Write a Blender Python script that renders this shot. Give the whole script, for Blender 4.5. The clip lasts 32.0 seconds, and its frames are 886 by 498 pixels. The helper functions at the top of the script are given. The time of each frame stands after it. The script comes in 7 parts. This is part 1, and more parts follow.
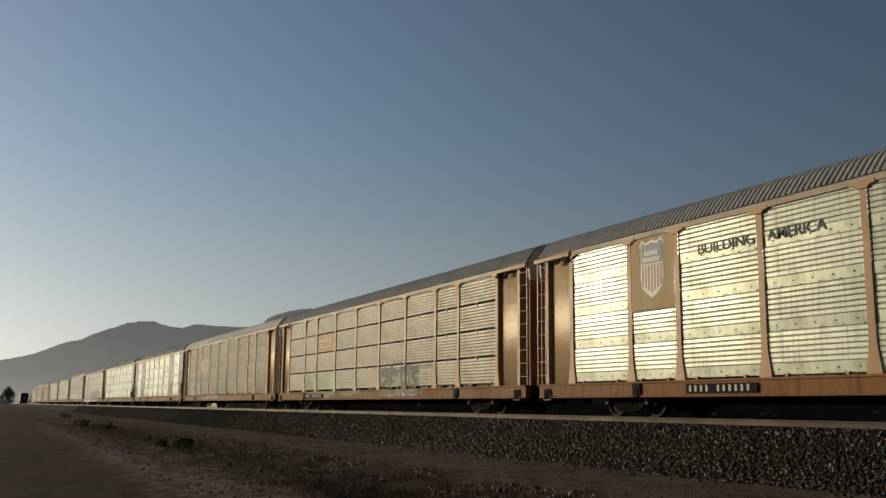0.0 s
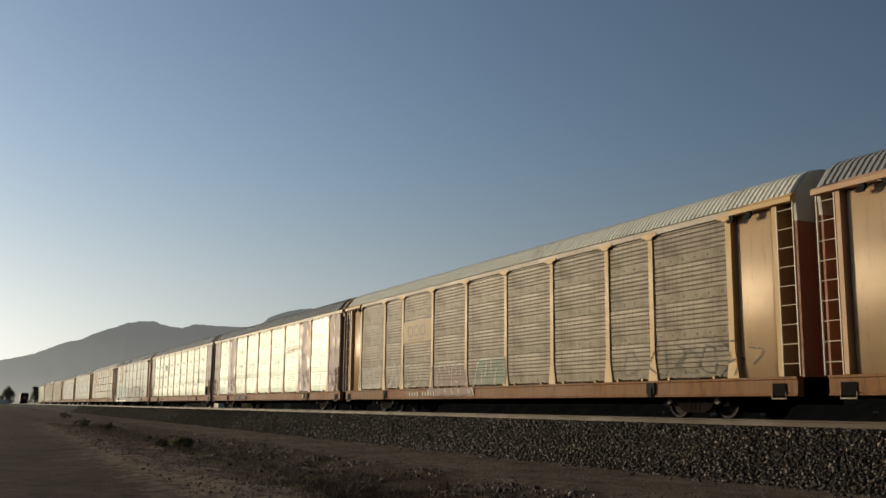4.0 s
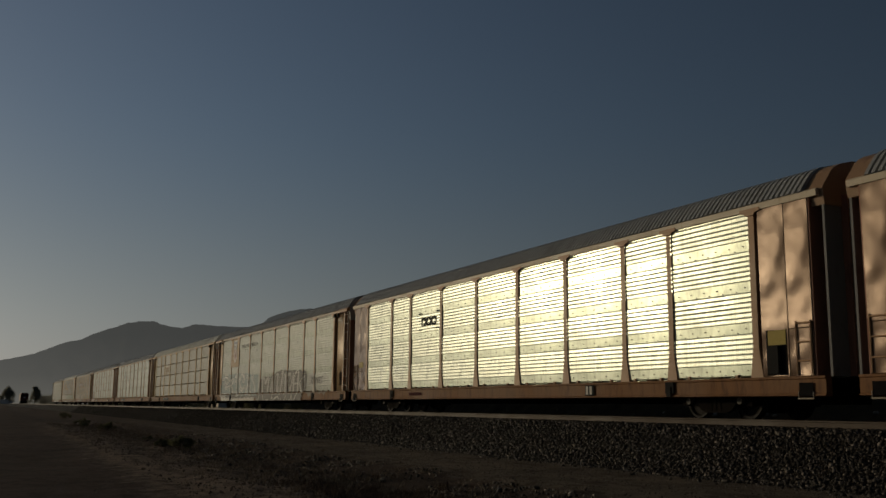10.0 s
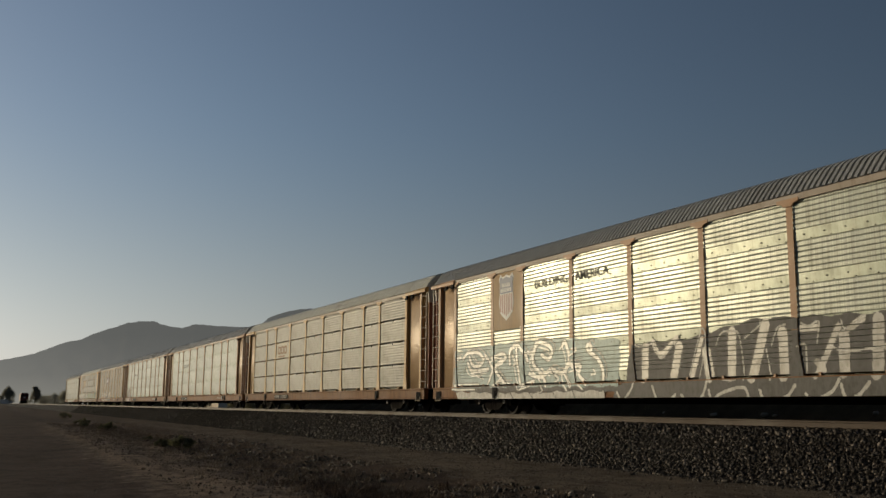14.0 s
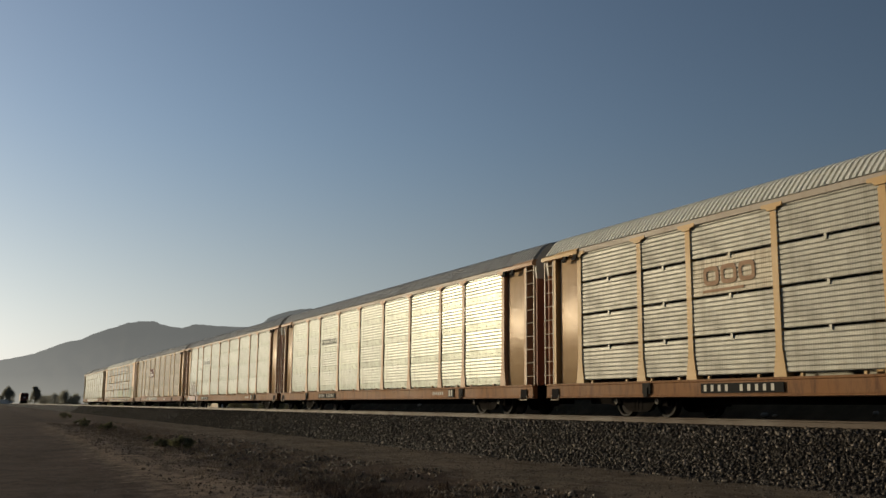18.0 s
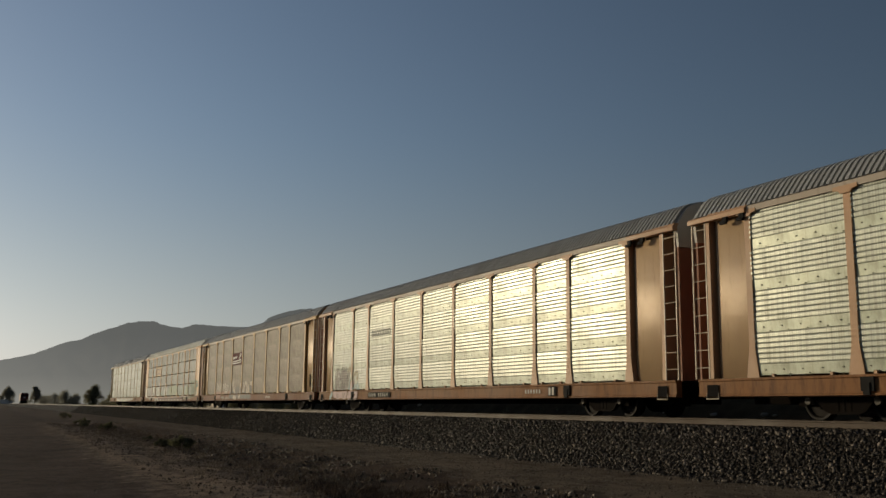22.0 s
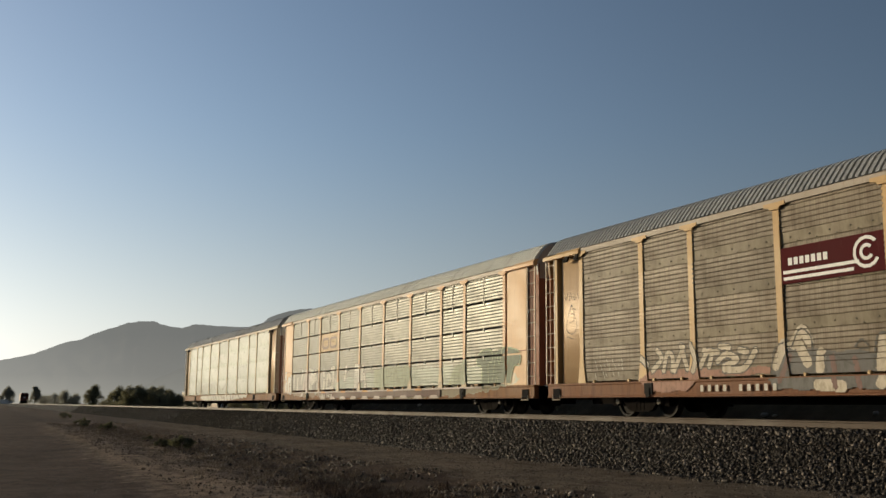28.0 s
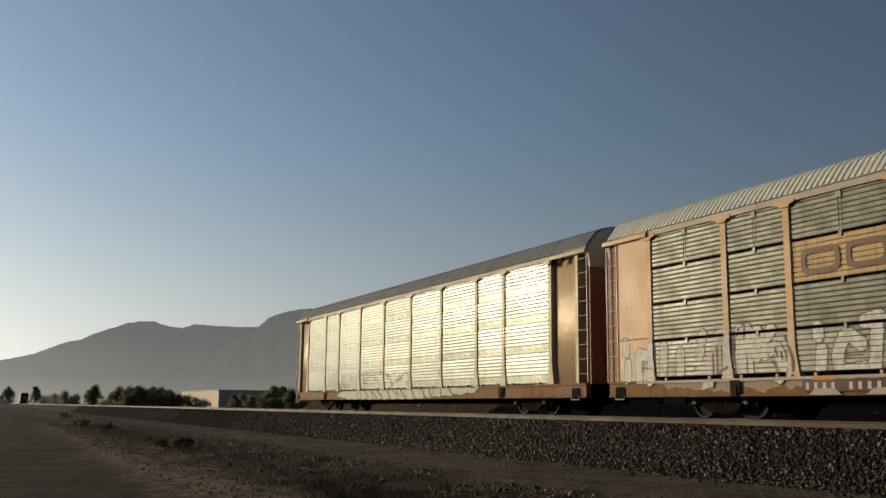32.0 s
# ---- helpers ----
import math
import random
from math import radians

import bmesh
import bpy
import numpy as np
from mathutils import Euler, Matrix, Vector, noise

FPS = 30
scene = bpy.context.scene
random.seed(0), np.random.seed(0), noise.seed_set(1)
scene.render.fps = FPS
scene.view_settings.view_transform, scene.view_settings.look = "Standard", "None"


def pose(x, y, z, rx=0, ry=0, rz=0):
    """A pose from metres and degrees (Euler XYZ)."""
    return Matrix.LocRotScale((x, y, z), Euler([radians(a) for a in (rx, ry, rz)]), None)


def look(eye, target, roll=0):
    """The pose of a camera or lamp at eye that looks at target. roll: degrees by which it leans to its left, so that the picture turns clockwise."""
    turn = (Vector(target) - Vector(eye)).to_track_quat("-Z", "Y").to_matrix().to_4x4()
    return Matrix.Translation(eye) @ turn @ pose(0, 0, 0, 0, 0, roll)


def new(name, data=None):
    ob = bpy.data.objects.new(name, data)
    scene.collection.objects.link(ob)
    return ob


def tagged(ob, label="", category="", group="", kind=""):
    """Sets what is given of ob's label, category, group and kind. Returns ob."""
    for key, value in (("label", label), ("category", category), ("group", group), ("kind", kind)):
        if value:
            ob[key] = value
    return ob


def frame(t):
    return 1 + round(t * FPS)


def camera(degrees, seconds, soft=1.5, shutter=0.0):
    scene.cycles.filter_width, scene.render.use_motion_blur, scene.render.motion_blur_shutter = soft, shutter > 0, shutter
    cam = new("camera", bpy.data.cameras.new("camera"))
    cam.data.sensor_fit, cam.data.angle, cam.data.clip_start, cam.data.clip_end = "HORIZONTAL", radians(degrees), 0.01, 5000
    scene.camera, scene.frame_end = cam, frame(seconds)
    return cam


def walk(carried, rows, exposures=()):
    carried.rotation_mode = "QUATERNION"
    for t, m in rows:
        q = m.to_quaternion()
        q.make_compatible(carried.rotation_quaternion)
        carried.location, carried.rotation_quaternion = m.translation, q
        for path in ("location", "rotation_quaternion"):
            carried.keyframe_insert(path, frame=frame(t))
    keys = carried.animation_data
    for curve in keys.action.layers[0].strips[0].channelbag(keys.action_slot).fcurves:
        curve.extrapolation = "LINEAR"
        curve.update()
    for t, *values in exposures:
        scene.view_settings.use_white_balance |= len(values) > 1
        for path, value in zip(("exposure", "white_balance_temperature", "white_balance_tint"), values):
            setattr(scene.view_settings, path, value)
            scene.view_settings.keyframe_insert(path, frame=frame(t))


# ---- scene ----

# ---------------------------------------------------------------- plan
# The track runs along +Y; the train comes from far +Y towards -Y. Rail top is z = 0.
L = 28.65            # one car, coupler to coupler
HALF = L / 2
XC = 17.2            # track centre line
FACE = -1.57         # near side of a car, in its own space
EYE_Z = 0.192
YAW, PITCH, ROLL = -25.715, 9.486, 0.619

SUN_AZ, SUN_EL = -35.0, 9.0      # degrees, azimuth from +Y towards +X


def train_place(t):
    """Where the first car's front coupler is at t seconds: the train slows gently."""
    u = t / 32.0
    base = -2.868 - 289.994 * u + 36.439 * u * (u - 1) + 4.272 * u * (u - 1) * (2 * u - 1)
    ts = (0, 3.4, 7.6, 10.6, 13.6, 15.4, 19.0, 23.2, 25.4, 27.6, 30.2, 32.0)
    dy = (0.08, 0.05, 0.15, 0.25, 0.28, 0.15, -0.1, -0.3, -0.2, -0.2, -0.2, -0.1)
    return base + float(np.interp(t, ts, dy))


# ---------------------------------------------------------------- camera
cam = camera(50.03, 32.0, soft=1.5)
_dir = Euler((radians(90 + PITCH), 0, radians(YAW))).to_matrix() @ Vector((0, 0, -1))
EYE = Vector((0, 0, EYE_Z))
CAM_POSE = look(EYE, EYE + _dir, ROLL)
# the clip's camera darkens when bright cars pass: (seconds, stops)
STOPS = ((0, -0.23), (1, 0.1), (2, 0.11), (3, 0.15), (4.3, 0.05), (5.5, -0.15), (6, -0.26), (6.5, -0.68), (7, -1.2), (8, -1.5), (9, -1.4), (10, -1.6), (11, -1.68), (12, -1.2), (13, -0.53), (14, -0.5), (15, -0.2), (16.5, -0.05), (18, -0.06), (19, -0.44), (20, -0.52), (21, -0.52), (22, -0.45), (23, -0.49), (24, -0.42), (25, 0.02), (26.5, 0.15), (28, 0.23), (29, 0.28), (30, 0.26), (31, 0.23), (32, -0.01))
EXPOSURES = [(t, e, 6750, 14) for t, e in STOPS]
walk(cam, [(0.0, CAM_POSE), (32.0, CAM_POSE)], EXPOSURES)

# ---------------------------------------------------------------- light
world = bpy.data.worlds.new("sky")
scene.world = world
world.use_nodes = True
wt = world.node_tree
sky = wt.nodes.new("ShaderNodeTexSky")
sky.sky_type = "NISHITA"
sky.sun_disc = False
sky.sun_elevation = radians(SUN_EL)
sky.sun_rotation = radians(SUN_AZ)
sky.altitude = 500
sky.air_density = 1.0
sky.dust_density = 1.0
sky.ozone_density = 2.0
bg = wt.nodes["Background"]
bg.inputs["Strength"].default_value = 0.10
# haze: the sky is brighter towards the sun and paler near the horizon
w_dir = wt.nodes.new("ShaderNodeTexCoord")
w_dot = wt.nodes.new("ShaderNodeVectorMath")
w_dot.operation = "DOT_PRODUCT"
w_dot.inputs[1].default_value = (math.sin(radians(SUN_AZ)) * math.cos(radians(SUN_EL)), math.cos(radians(SUN_AZ)) * math.cos(radians(SUN_EL)), math.sin(radians(SUN_EL)))
wt.links.new(w_dir.outputs["Generated"], w_dot.inputs[0])
w_gain = wt.nodes.new("ShaderNodeMapRange")
wt.links.new(w_dot.outputs["Value"], w_gain.inputs[0])
for _i, _v in ((1, -0.3), (2, 1.0), (3, 0.46), (4, 1.46)):
    w_gain.inputs[_i].default_value = _v
w_sep = wt.nodes.new("ShaderNodeSeparateXYZ")
wt.links.new(w_dir.outputs["Generated"], w_sep.inputs[0])
w_low = wt.nodes.new("ShaderNodeMapRange")
w_low.interpolation_type = "SMOOTHSTEP"
wt.links.new(w_sep.outputs[2], w_low.inputs[0])
for _i, _v in ((1, 0.0), (2, 0.30), (3, 0.75), (4, 0.11)):
    w_low.inputs[_i].default_value = _v
w_grey = wt.nodes.new("ShaderNodeRGBToBW")
wt.links.new(sky.outputs[0], w_grey.inputs[0])
w_tint = wt.nodes.new("ShaderNodeVectorMath")
w_tint.operation = "SCALE"
w_tint.inputs[0].default_value = (0.93, 1.0, 1.04)
wt.links.new(w_grey.outputs[0], w_tint.inputs["Scale"])
w_mix = wt.nodes.new("ShaderNodeMix")
w_mix.data_type = "RGBA"
wt.links.new(w_low.outputs[0], w_mix.inputs[0])
wt.links.new(sky.outputs[0], w_mix.inputs[6])
wt.links.new(w_tint.outputs[0], w_mix.inputs[7])
w_out = wt.nodes.new("ShaderNodeVectorMath")
w_out.operation = "SCALE"
wt.links.new(w_mix.outputs[2], w_out.inputs[0])
wt.links.new(w_gain.outputs[0], w_out.inputs["Scale"])
wt.links.new(w_out.outputs[0], bg.inputs["Color"])

sun_data = bpy.data.lights.new("sun", "SUN")
sun_data.energy = 3.0
sun_data.angle = radians(0.5)
sun_data.color = (1.0, 0.87, 0.58)
sun = new("sun", sun_data)
_to = Vector((math.sin(radians(SUN_AZ)) * math.cos(radians(SUN_EL)), math.cos(radians(SUN_AZ)) * math.cos(radians(SUN_EL)), math.sin(radians(SUN_EL))))
sun.matrix_world = look(_to * 50, (0, 0, 0))


# ---------------------------------------------------------------- materials
class Mat:
    """A small builder of node materials."""

    def __init__(self, name):
        self.m = bpy.data.materials.new(name)
        self.m.use_nodes = True
        self.t = self.m.node_tree
        self.b = self.t.nodes["Principled BSDF"]
        self.tc = self.t.nodes.new("ShaderNodeTexCoord")

    def node(self, kind, **kw):
        n = self.t.nodes.new(kind)
        for k, v in kw.items():
            n.inputs[k].default_value = v
        return n

    def link(self, a, b):
        self.t.links.new(a, b)

    def coords(self, scale=(1, 1, 1)):
        mp = self.t.nodes.new("ShaderNodeMapping")
        mp.inputs["Scale"].default_value = scale
        self.link(self.tc.outputs["Object"], mp.inputs["Vector"])
        return mp.outputs[0]

    def noise(self, scale, detail=4.0, rough=0.6, stretch=(1, 1, 1)):
        n = self.node("ShaderNodeTexNoise", Scale=scale, Detail=detail, Roughness=rough)
        self.link(self.coords(stretch), n.inputs["Vector"])
        return n.outputs["Fac"]

    def ramp(self, fac, stops):
        r = self.t.nodes.new("ShaderNodeValToRGB")
        e = r.color_ramp.elements
        while len(e) < len(stops):
            e.new(0.5)
        for el, (p, c) in zip(e, stops):
            el.position = p
            el.color = (*c, 1) if len(c) == 3 else c
        self.link(fac, r.inputs[0])
        return r.outputs[0]

    def mix(self, fac, a, b, mode="MIX"):
        n = self.t.nodes.new("ShaderNodeMix")
        n.data_type = "RGBA"
        n.blend_type = mode
        for socket, v in ((n.inputs[0], fac), (n.inputs[6], a), (n.inputs[7], b)):
            if isinstance(v, (int, float)):
                socket.default_value = v
            elif isinstance(v, tuple):
                socket.default_value = (*v, 1)
            else:
                self.link(v, socket)
        return n.outputs[2]

    def bump(self, height, strength, distance=0.02):
        n = self.node("ShaderNodeBump", Strength=strength, Distance=distance)
        self.link(height, n.inputs["Height"])
        self.link(n.outputs[0], self.b.inputs["Normal"])

    def random(self, lo, hi):
        info = self.t.nodes.new("ShaderNodeObjectInfo")
        return self.ramp(info.outputs["Random"], ((0, (lo,) * 3), (1, (hi,) * 3)))


def sprayed(k, c, car, blobs):
    """Spray paint over a colour: rounded patches (offset, height, half width, half height, fill, edge, cover, line), in the car's own space."""
    tc = k.t.nodes.new("ShaderNodeTexCoord")
    tc.object = car
    wob = k.node("ShaderNodeTexNoise", Scale=2.4, Detail=2.0, Roughness=0.55)
    k.link(tc.outputs["Object"], wob.inputs["Vector"])
    off = k.t.nodes.new("ShaderNodeVectorMath")
    off.operation = "MULTIPLY_ADD"
    k.link(wob.outputs["Color"], off.inputs[0])
    off.inputs[1].default_value = (0.0, 0.64, 0.50)
    off.inputs[2].default_value = (0.0, -0.32, -0.25)
    at_p = k.t.nodes.new("ShaderNodeVectorMath")
    at_p.operation = "ADD"
    k.link(tc.outputs["Object"], at_p.inputs[0])
    k.link(off.outputs[0], at_p.inputs[1])
    cover = None
    for o, z, ro, rz, fill, edge, alpha, line in blobs:
        m = k.t.nodes.new("ShaderNodeVectorMath")
        m.operation = "MULTIPLY_ADD"
        k.link(at_p.outputs[0], m.inputs[0])
        m.inputs[1].default_value = (0.0, 1 / ro, 1 / rz)
        m.inputs[2].default_value = (0.0, -(HALF + o) / ro, -z / rz)
        d = k.t.nodes.new("ShaderNodeVectorMath")
        d.operation = "LENGTH"
        k.link(m.outputs[0], d.inputs[0])
        r = k.t.nodes.new("ShaderNodeValToRGB")
        e = r.color_ramp.elements
        for _ in range(3):
            e.new(0.5)
        w = line / min(ro, rz)
        for el, (pos, col, a) in zip(e, ((0.0, fill, alpha), (0.97 - w, fill, alpha), (0.98 - w, edge, max(alpha, 0.85)), (0.985, edge, max(alpha, 0.85)), (1.0, edge, 0.0))):
            el.position = pos
            el.color = (*col, a)
        k.link(d.outputs["Value"], r.inputs[0])
        c = k.mix(r.outputs["Alpha"], c, r.outputs["Color"])
        if cover is None:
            cover = r.outputs["Alpha"]
        else:
            mx = k.t.nodes.new("ShaderNodeMath")
            mx.operation = "MAXIMUM"
            k.link(cover, mx.inputs[0])
            k.link(r.outputs["Alpha"], mx.inputs[1])
            cover = mx.outputs[0]
    return c, cover


STEELS, PAINTS = {}, {}


def galvanised(name, base, rough, metal, stain, amount, dents=0.25, banded=False, car=None, blobs=(), band=0.8, plaid=0.5):
    """Weathered sheet steel: streaks that run down, blotches, perforations, fine upright seams, shallow dents; a duller plain band along its foot."""
    k = Mat(name)
    STEELS[k.m.name] = (base, rough, metal, stain, amount, dents, banded, band, plaid)
    gloss = 0.26 if metal > 0.085 else 0.16      # clean sheets shine, dusty ones hardly
    streak = k.noise(1.0, 5, 0.65, (0.3, 3.2, 0.35))
    blotch = k.noise(1.6, 6, 0.7)
    fine = k.noise(40, 3, 0.6)
    dirt = k.mix(0.5, streak, blotch)
    c = k.mix(k.ramp(dirt, ((0.62 - 0.34 * amount, (0, 0, 0)), (0.78 - 0.2 * amount, (1, 1, 1)))), base, stain)
    c = k.mix(1.0, c, k.random(0.86, 1.08), "MULTIPLY")
    c = k.mix(0.25, c, k.ramp(fine, ((0.3, (0.6, 0.6, 0.6)), (0.7, (1, 1, 1)))), "MULTIPLY")
    # rows of small perforations, fine upright seams
    vor = k.node("ShaderNodeTexVoronoi", Scale=1.0, Randomness=0.0)
    k.link(k.coords((1, 16.0, 27.0)), vor.inputs["Vector"])
    holes = k.ramp(vor.outputs["Distance"], ((0.16, (0.62, 0.62, 0.62)), (0.30, (1, 1, 1))))
    seam = k.ramp(k.noise(1.0, 3, 0.75, (0.0, 9.0, 0.05)), ((0.42, (0.45, 0.45, 0.45)), (0.53, (1, 1, 1))))
    pierced = k.mix(plaid, holes, k.mix(1.0, holes, seam, "MULTIPLY"))
    if banded:
        sep = k.t.nodes.new("ShaderNodeSeparateXYZ")
        k.link(k.coords(), sep.inputs[0])
        plate = k.ramp(sep.outputs[2], ((0.252, (1, 1, 1)), (0.262, (0, 0, 0))))
        grime = k.noise(3.2, 5, 0.7, (1, 1.6, 0.5))
        pierced = k.mix(plate, pierced, k.ramp(grime, ((0.36, (band * 0.62, band * 0.63, band * 0.58)), (0.5, (band * 0.9, band * 0.93, band * 0.86)), (0.62, (band, band * 1.03, band * 0.97)))))
    c = k.mix(0.85, c, pierced, "MULTIPLY")
    cover = None
    if blobs:
        c, cover = sprayed(k, c, car, blobs)
    # holes and seams throw back no glint
    shine = k.mix(1.0, (metal,) * 3, pierced, "MULTIPLY")
    sheen = k.mix(1.0, (gloss,) * 3, pierced, "MULTIPLY")
    if banded:
        shine = k.mix(plate, shine, (metal * band,) * 3)
    if cover is not None:
        shine, sheen = k.mix(cover, shine, (0.0,) * 3), k.mix(cover, sheen, (0.12,) * 3)
    k.link(shine, k.b.inputs["Metallic"])
    k.link(sheen, k.b.inputs["Specular IOR Level"])
    k.link(c, k.b.inputs["Base Color"])
    rg = k.ramp(blotch, ((0.3, (rough - 0.05,) * 3), (0.7, (rough + 0.10,) * 3)))
    if banded:
        rg = k.mix(plate, rg, (rough + 0.3 * (1 - band),) * 3)
    k.link(rg, k.b.inputs["Roughness"])
    k.bump(k.mix(0.04, k.noise(1.1, 2, 0.4), fine), dents * 2, 0.10)
    return k.m


def painted(name, base, wear, rough=0.5, amount=0.4, dents=0.1, scale=2.0, dent_scale=1.2, gloss=0.2, deep=0.08, car=None, blobs=(), metal=0.0):
    """Old paint with faded patches, rust and runs of dirt."""
    k = Mat(name)
    PAINTS[k.m.name] = (base, wear, rough, amount, dents, scale, dent_scale, gloss, deep)
    runs = k.noise(scale, 6, 0.7, (1, 2.5, 0.6))
    patch = k.noise(scale * 0.4, 4, 0.6)
    fine = k.noise(60, 3, 0.6)
    c = k.mix(k.ramp(runs, ((0.66 - 0.3 * amount, (0, 0, 0)), (0.85 - 0.25 * amount, (1, 1, 1)))), base, wear)
    c = k.mix(0.5, c, k.ramp(patch, ((0.3, (0.72, 0.72, 0.72)), (0.7, (1.0, 1.0, 1.0)))), "MULTIPLY")
    c = k.mix(1.0, c, k.random(0.9, 1.06), "MULTIPLY")
    c = k.mix(0.3, c, k.ramp(fine, ((0.3, (0.65, 0.65, 0.65)), (0.7, (1, 1, 1)))), "MULTIPLY")
    if blobs:
        c, _ = sprayed(k, c, car, blobs)
    k.link(c, k.b.inputs["Base Color"])
    k.link(k.ramp(patch, ((0.3, (rough - 0.08,) * 3), (0.7, (rough + 0.12,) * 3))), k.b.inputs["Roughness"])
    k.b.inputs["Specular IOR Level"].default_value = gloss
    k.b.inputs["Metallic"].default_value = metal
    k.bump(k.mix(0.2 if deep < 0.1 else 0.01, k.noise(dent_scale, 1, 0.3), fine), dents, deep)
    return k.m


def plain(name, c, rough=0.6, metal=0.0):
    k = Mat(name)
    k.b.inputs["Specular IOR Level"].default_value = 0.15
    k.link(k.mix(0.35, c, k.ramp(k.noise(14, 4), ((0.3, (0.6, 0.6, 0.6)), (0.7, (1.0, 1.0, 1.0)))), "MULTIPLY"), k.b.inputs["Base Color"])
    k.b.inputs["Roughness"].default_value = rough
    k.b.inputs["Metallic"].default_value = metal
    return k.m


STEEL_BRIGHT = galvanised("bright_galvanised_sheet", (0.465, 0.485, 0.405), 0.30, 0.15, (0.29, 0.30, 0.23), 0.55, 0.07, True, band=0.9)
STEEL_NEW = galvanised("new_galvanised_sheet", (0.68, 0.72, 0.60), 0.27, 0.34, (0.56, 0.60, 0.50), 0.35, 0.06, True, band=0.95, plaid=0.3)
STEEL_DULL = galvanised("dull_galvanised_sheet", (0.262, 0.23, 0.175), 0.42, 0.07, (0.17, 0.143, 0.102), 0.5, 0.2, plaid=0.12)
STEEL_GREY = galvanised("grey_galvanised_sheet", (0.295, 0.285, 0.24), 0.42, 0.08, (0.20, 0.182, 0.148), 0.4, 0.2, plaid=0.12)
STEEL_BROWN = galvanised("weathered_brown_sheet", (0.212, 0.170, 0.118), 0.48, 0.05, (0.105, 0.076, 0.048), 0.6, 0.2, True, band=0.9)
STEEL_GREEN = galvanised("grey_green_galvanised_sheet", (0.185, 0.185, 0.14), 0.36, 0.08, (0.095, 0.088, 0.065), 0.5, 0.2, plaid=0.2)
POST_SALMON = painted("salmon_post_paint", (0.455, 0.265, 0.145), (0.33, 0.175, 0.09), 0.5, 0.35)
POST_TAN = painted("tan_post_paint", (0.50, 0.31, 0.125), (0.34, 0.19, 0.08), 0.5, 0.35)
POST_PALE = painted("pale_tan_post_paint", (0.47, 0.37, 0.22), (0.33, 0.24, 0.14), 0.5, 0.35)
POST_ORANGE = painted("orange_post_paint", (0.56, 0.32, 0.15), (0.36, 0.18, 0.09), 0.5, 0.35)
SHEET_SALMON = painted("dented_salmon_sheet", (0.128, 0.072, 0.038), (0.098, 0.055, 0.029), 0.27, 0.25, 1.0, 1.2, 1.2, 0.18, 0.14, metal=0.19)
SHEET_ORANGE = painted("orange_tan_end_sheet", (0.60, 0.36, 0.175), (0.45, 0.26, 0.125), 0.48, 0.35, 0.2, gloss=0.22)
SHEET_TAN = painted("tan_vestibule_sheet", (0.57, 0.40, 0.24), (0.44, 0.29, 0.165), 0.36, 0.35, 0.5, gloss=0.35, metal=0.08)
SILL = painted("orange_brown_sill", (0.235, 0.113, 0.048), (0.12, 0.057, 0.03), 0.55, 0.6, gloss=0.06)
SILL_PALE = painted("pale_pink_sprayed_sill", (0.40, 0.33, 0.28), (0.28, 0.24, 0.2), 0.55, 0.4)
SILL_MAROON = painted("maroon_brown_sill", (0.185, 0.083, 0.042), (0.10, 0.046, 0.027), 0.55, 0.55, gloss=0.06)
SILL_DARK = painted("dark_maroon_sill", (0.10, 0.045, 0.03), (0.05, 0.025, 0.018), 0.6, 0.5)
HEADER = painted("cream_header_rail", (0.60, 0.50, 0.36), (0.38, 0.25, 0.15), 0.5, 0.35)
HEADER_GREY = painted("grey_tan_header_rail", (0.41, 0.34, 0.265), (0.27, 0.20, 0.14), 0.55, 0.45)
DARK_END = painted("dark_brown_end_door", (0.29, 0.13, 0.08), (0.15, 0.07, 0.042), 0.6, 0.4)
END_GREY = painted("dark_grey_end_door", (0.17, 0.165, 0.16), (0.10, 0.08, 0.07), 0.6, 0.4)
CAP_GREY = painted("grey_roof_cap", (0.46, 0.44, 0.40), (0.3, 0.22, 0.16), 0.45, 0.4)
CAP_BROWN = painted("brown_roof_cap", (0.30, 0.18, 0.10), (0.18, 0.10, 0.06), 0.5, 0.4)
ROOF_GREY = galvanised("grey_roof_sheet", (0.30, 0.30, 0.285), 0.5, 0.1, (0.21, 0.205, 0.19), 0.4, 0.1, plaid=0.0)
HANGER = painted("grey_hanger_steel", (0.34, 0.31, 0.25), (0.2, 0.16, 0.12), 0.5, 0.4)
RIVET = plain("dark_rivet", (0.10, 0.085, 0.065), 0.7)
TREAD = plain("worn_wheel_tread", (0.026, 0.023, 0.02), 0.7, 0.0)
CAST = plain("grey_bearing_cap", (0.11, 0.10, 0.085), 0.7)
ROOF_LIGHT = galvanised("pale_roof_sheet", (0.70, 0.69, 0.61), 0.55, 0.1, (0.5, 0.46, 0.39), 0.3, 0.1, plaid=0.0)
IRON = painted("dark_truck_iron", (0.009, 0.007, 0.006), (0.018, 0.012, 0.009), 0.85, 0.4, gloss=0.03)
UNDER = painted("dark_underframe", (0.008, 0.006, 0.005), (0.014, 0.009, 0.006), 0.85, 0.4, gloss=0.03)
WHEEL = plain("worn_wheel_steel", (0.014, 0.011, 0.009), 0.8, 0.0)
RAIL = painted("rusty_rail", (0.075, 0.05, 0.033), (0.045, 0.03, 0.019), 0.6, 0.4)
LADDER = painted("ladder_steel", (0.50, 0.42, 0.31), (0.3, 0.18, 0.1), 0.4, 0.3)
BLACK = plain("black_paint", (0.012, 0.011, 0.010), 0.85)
# flat black that stands for the shade inside openings
SHADE_BLACK = plain("painted_shade_black", (0.004, 0.003, 0.003), 0.95)
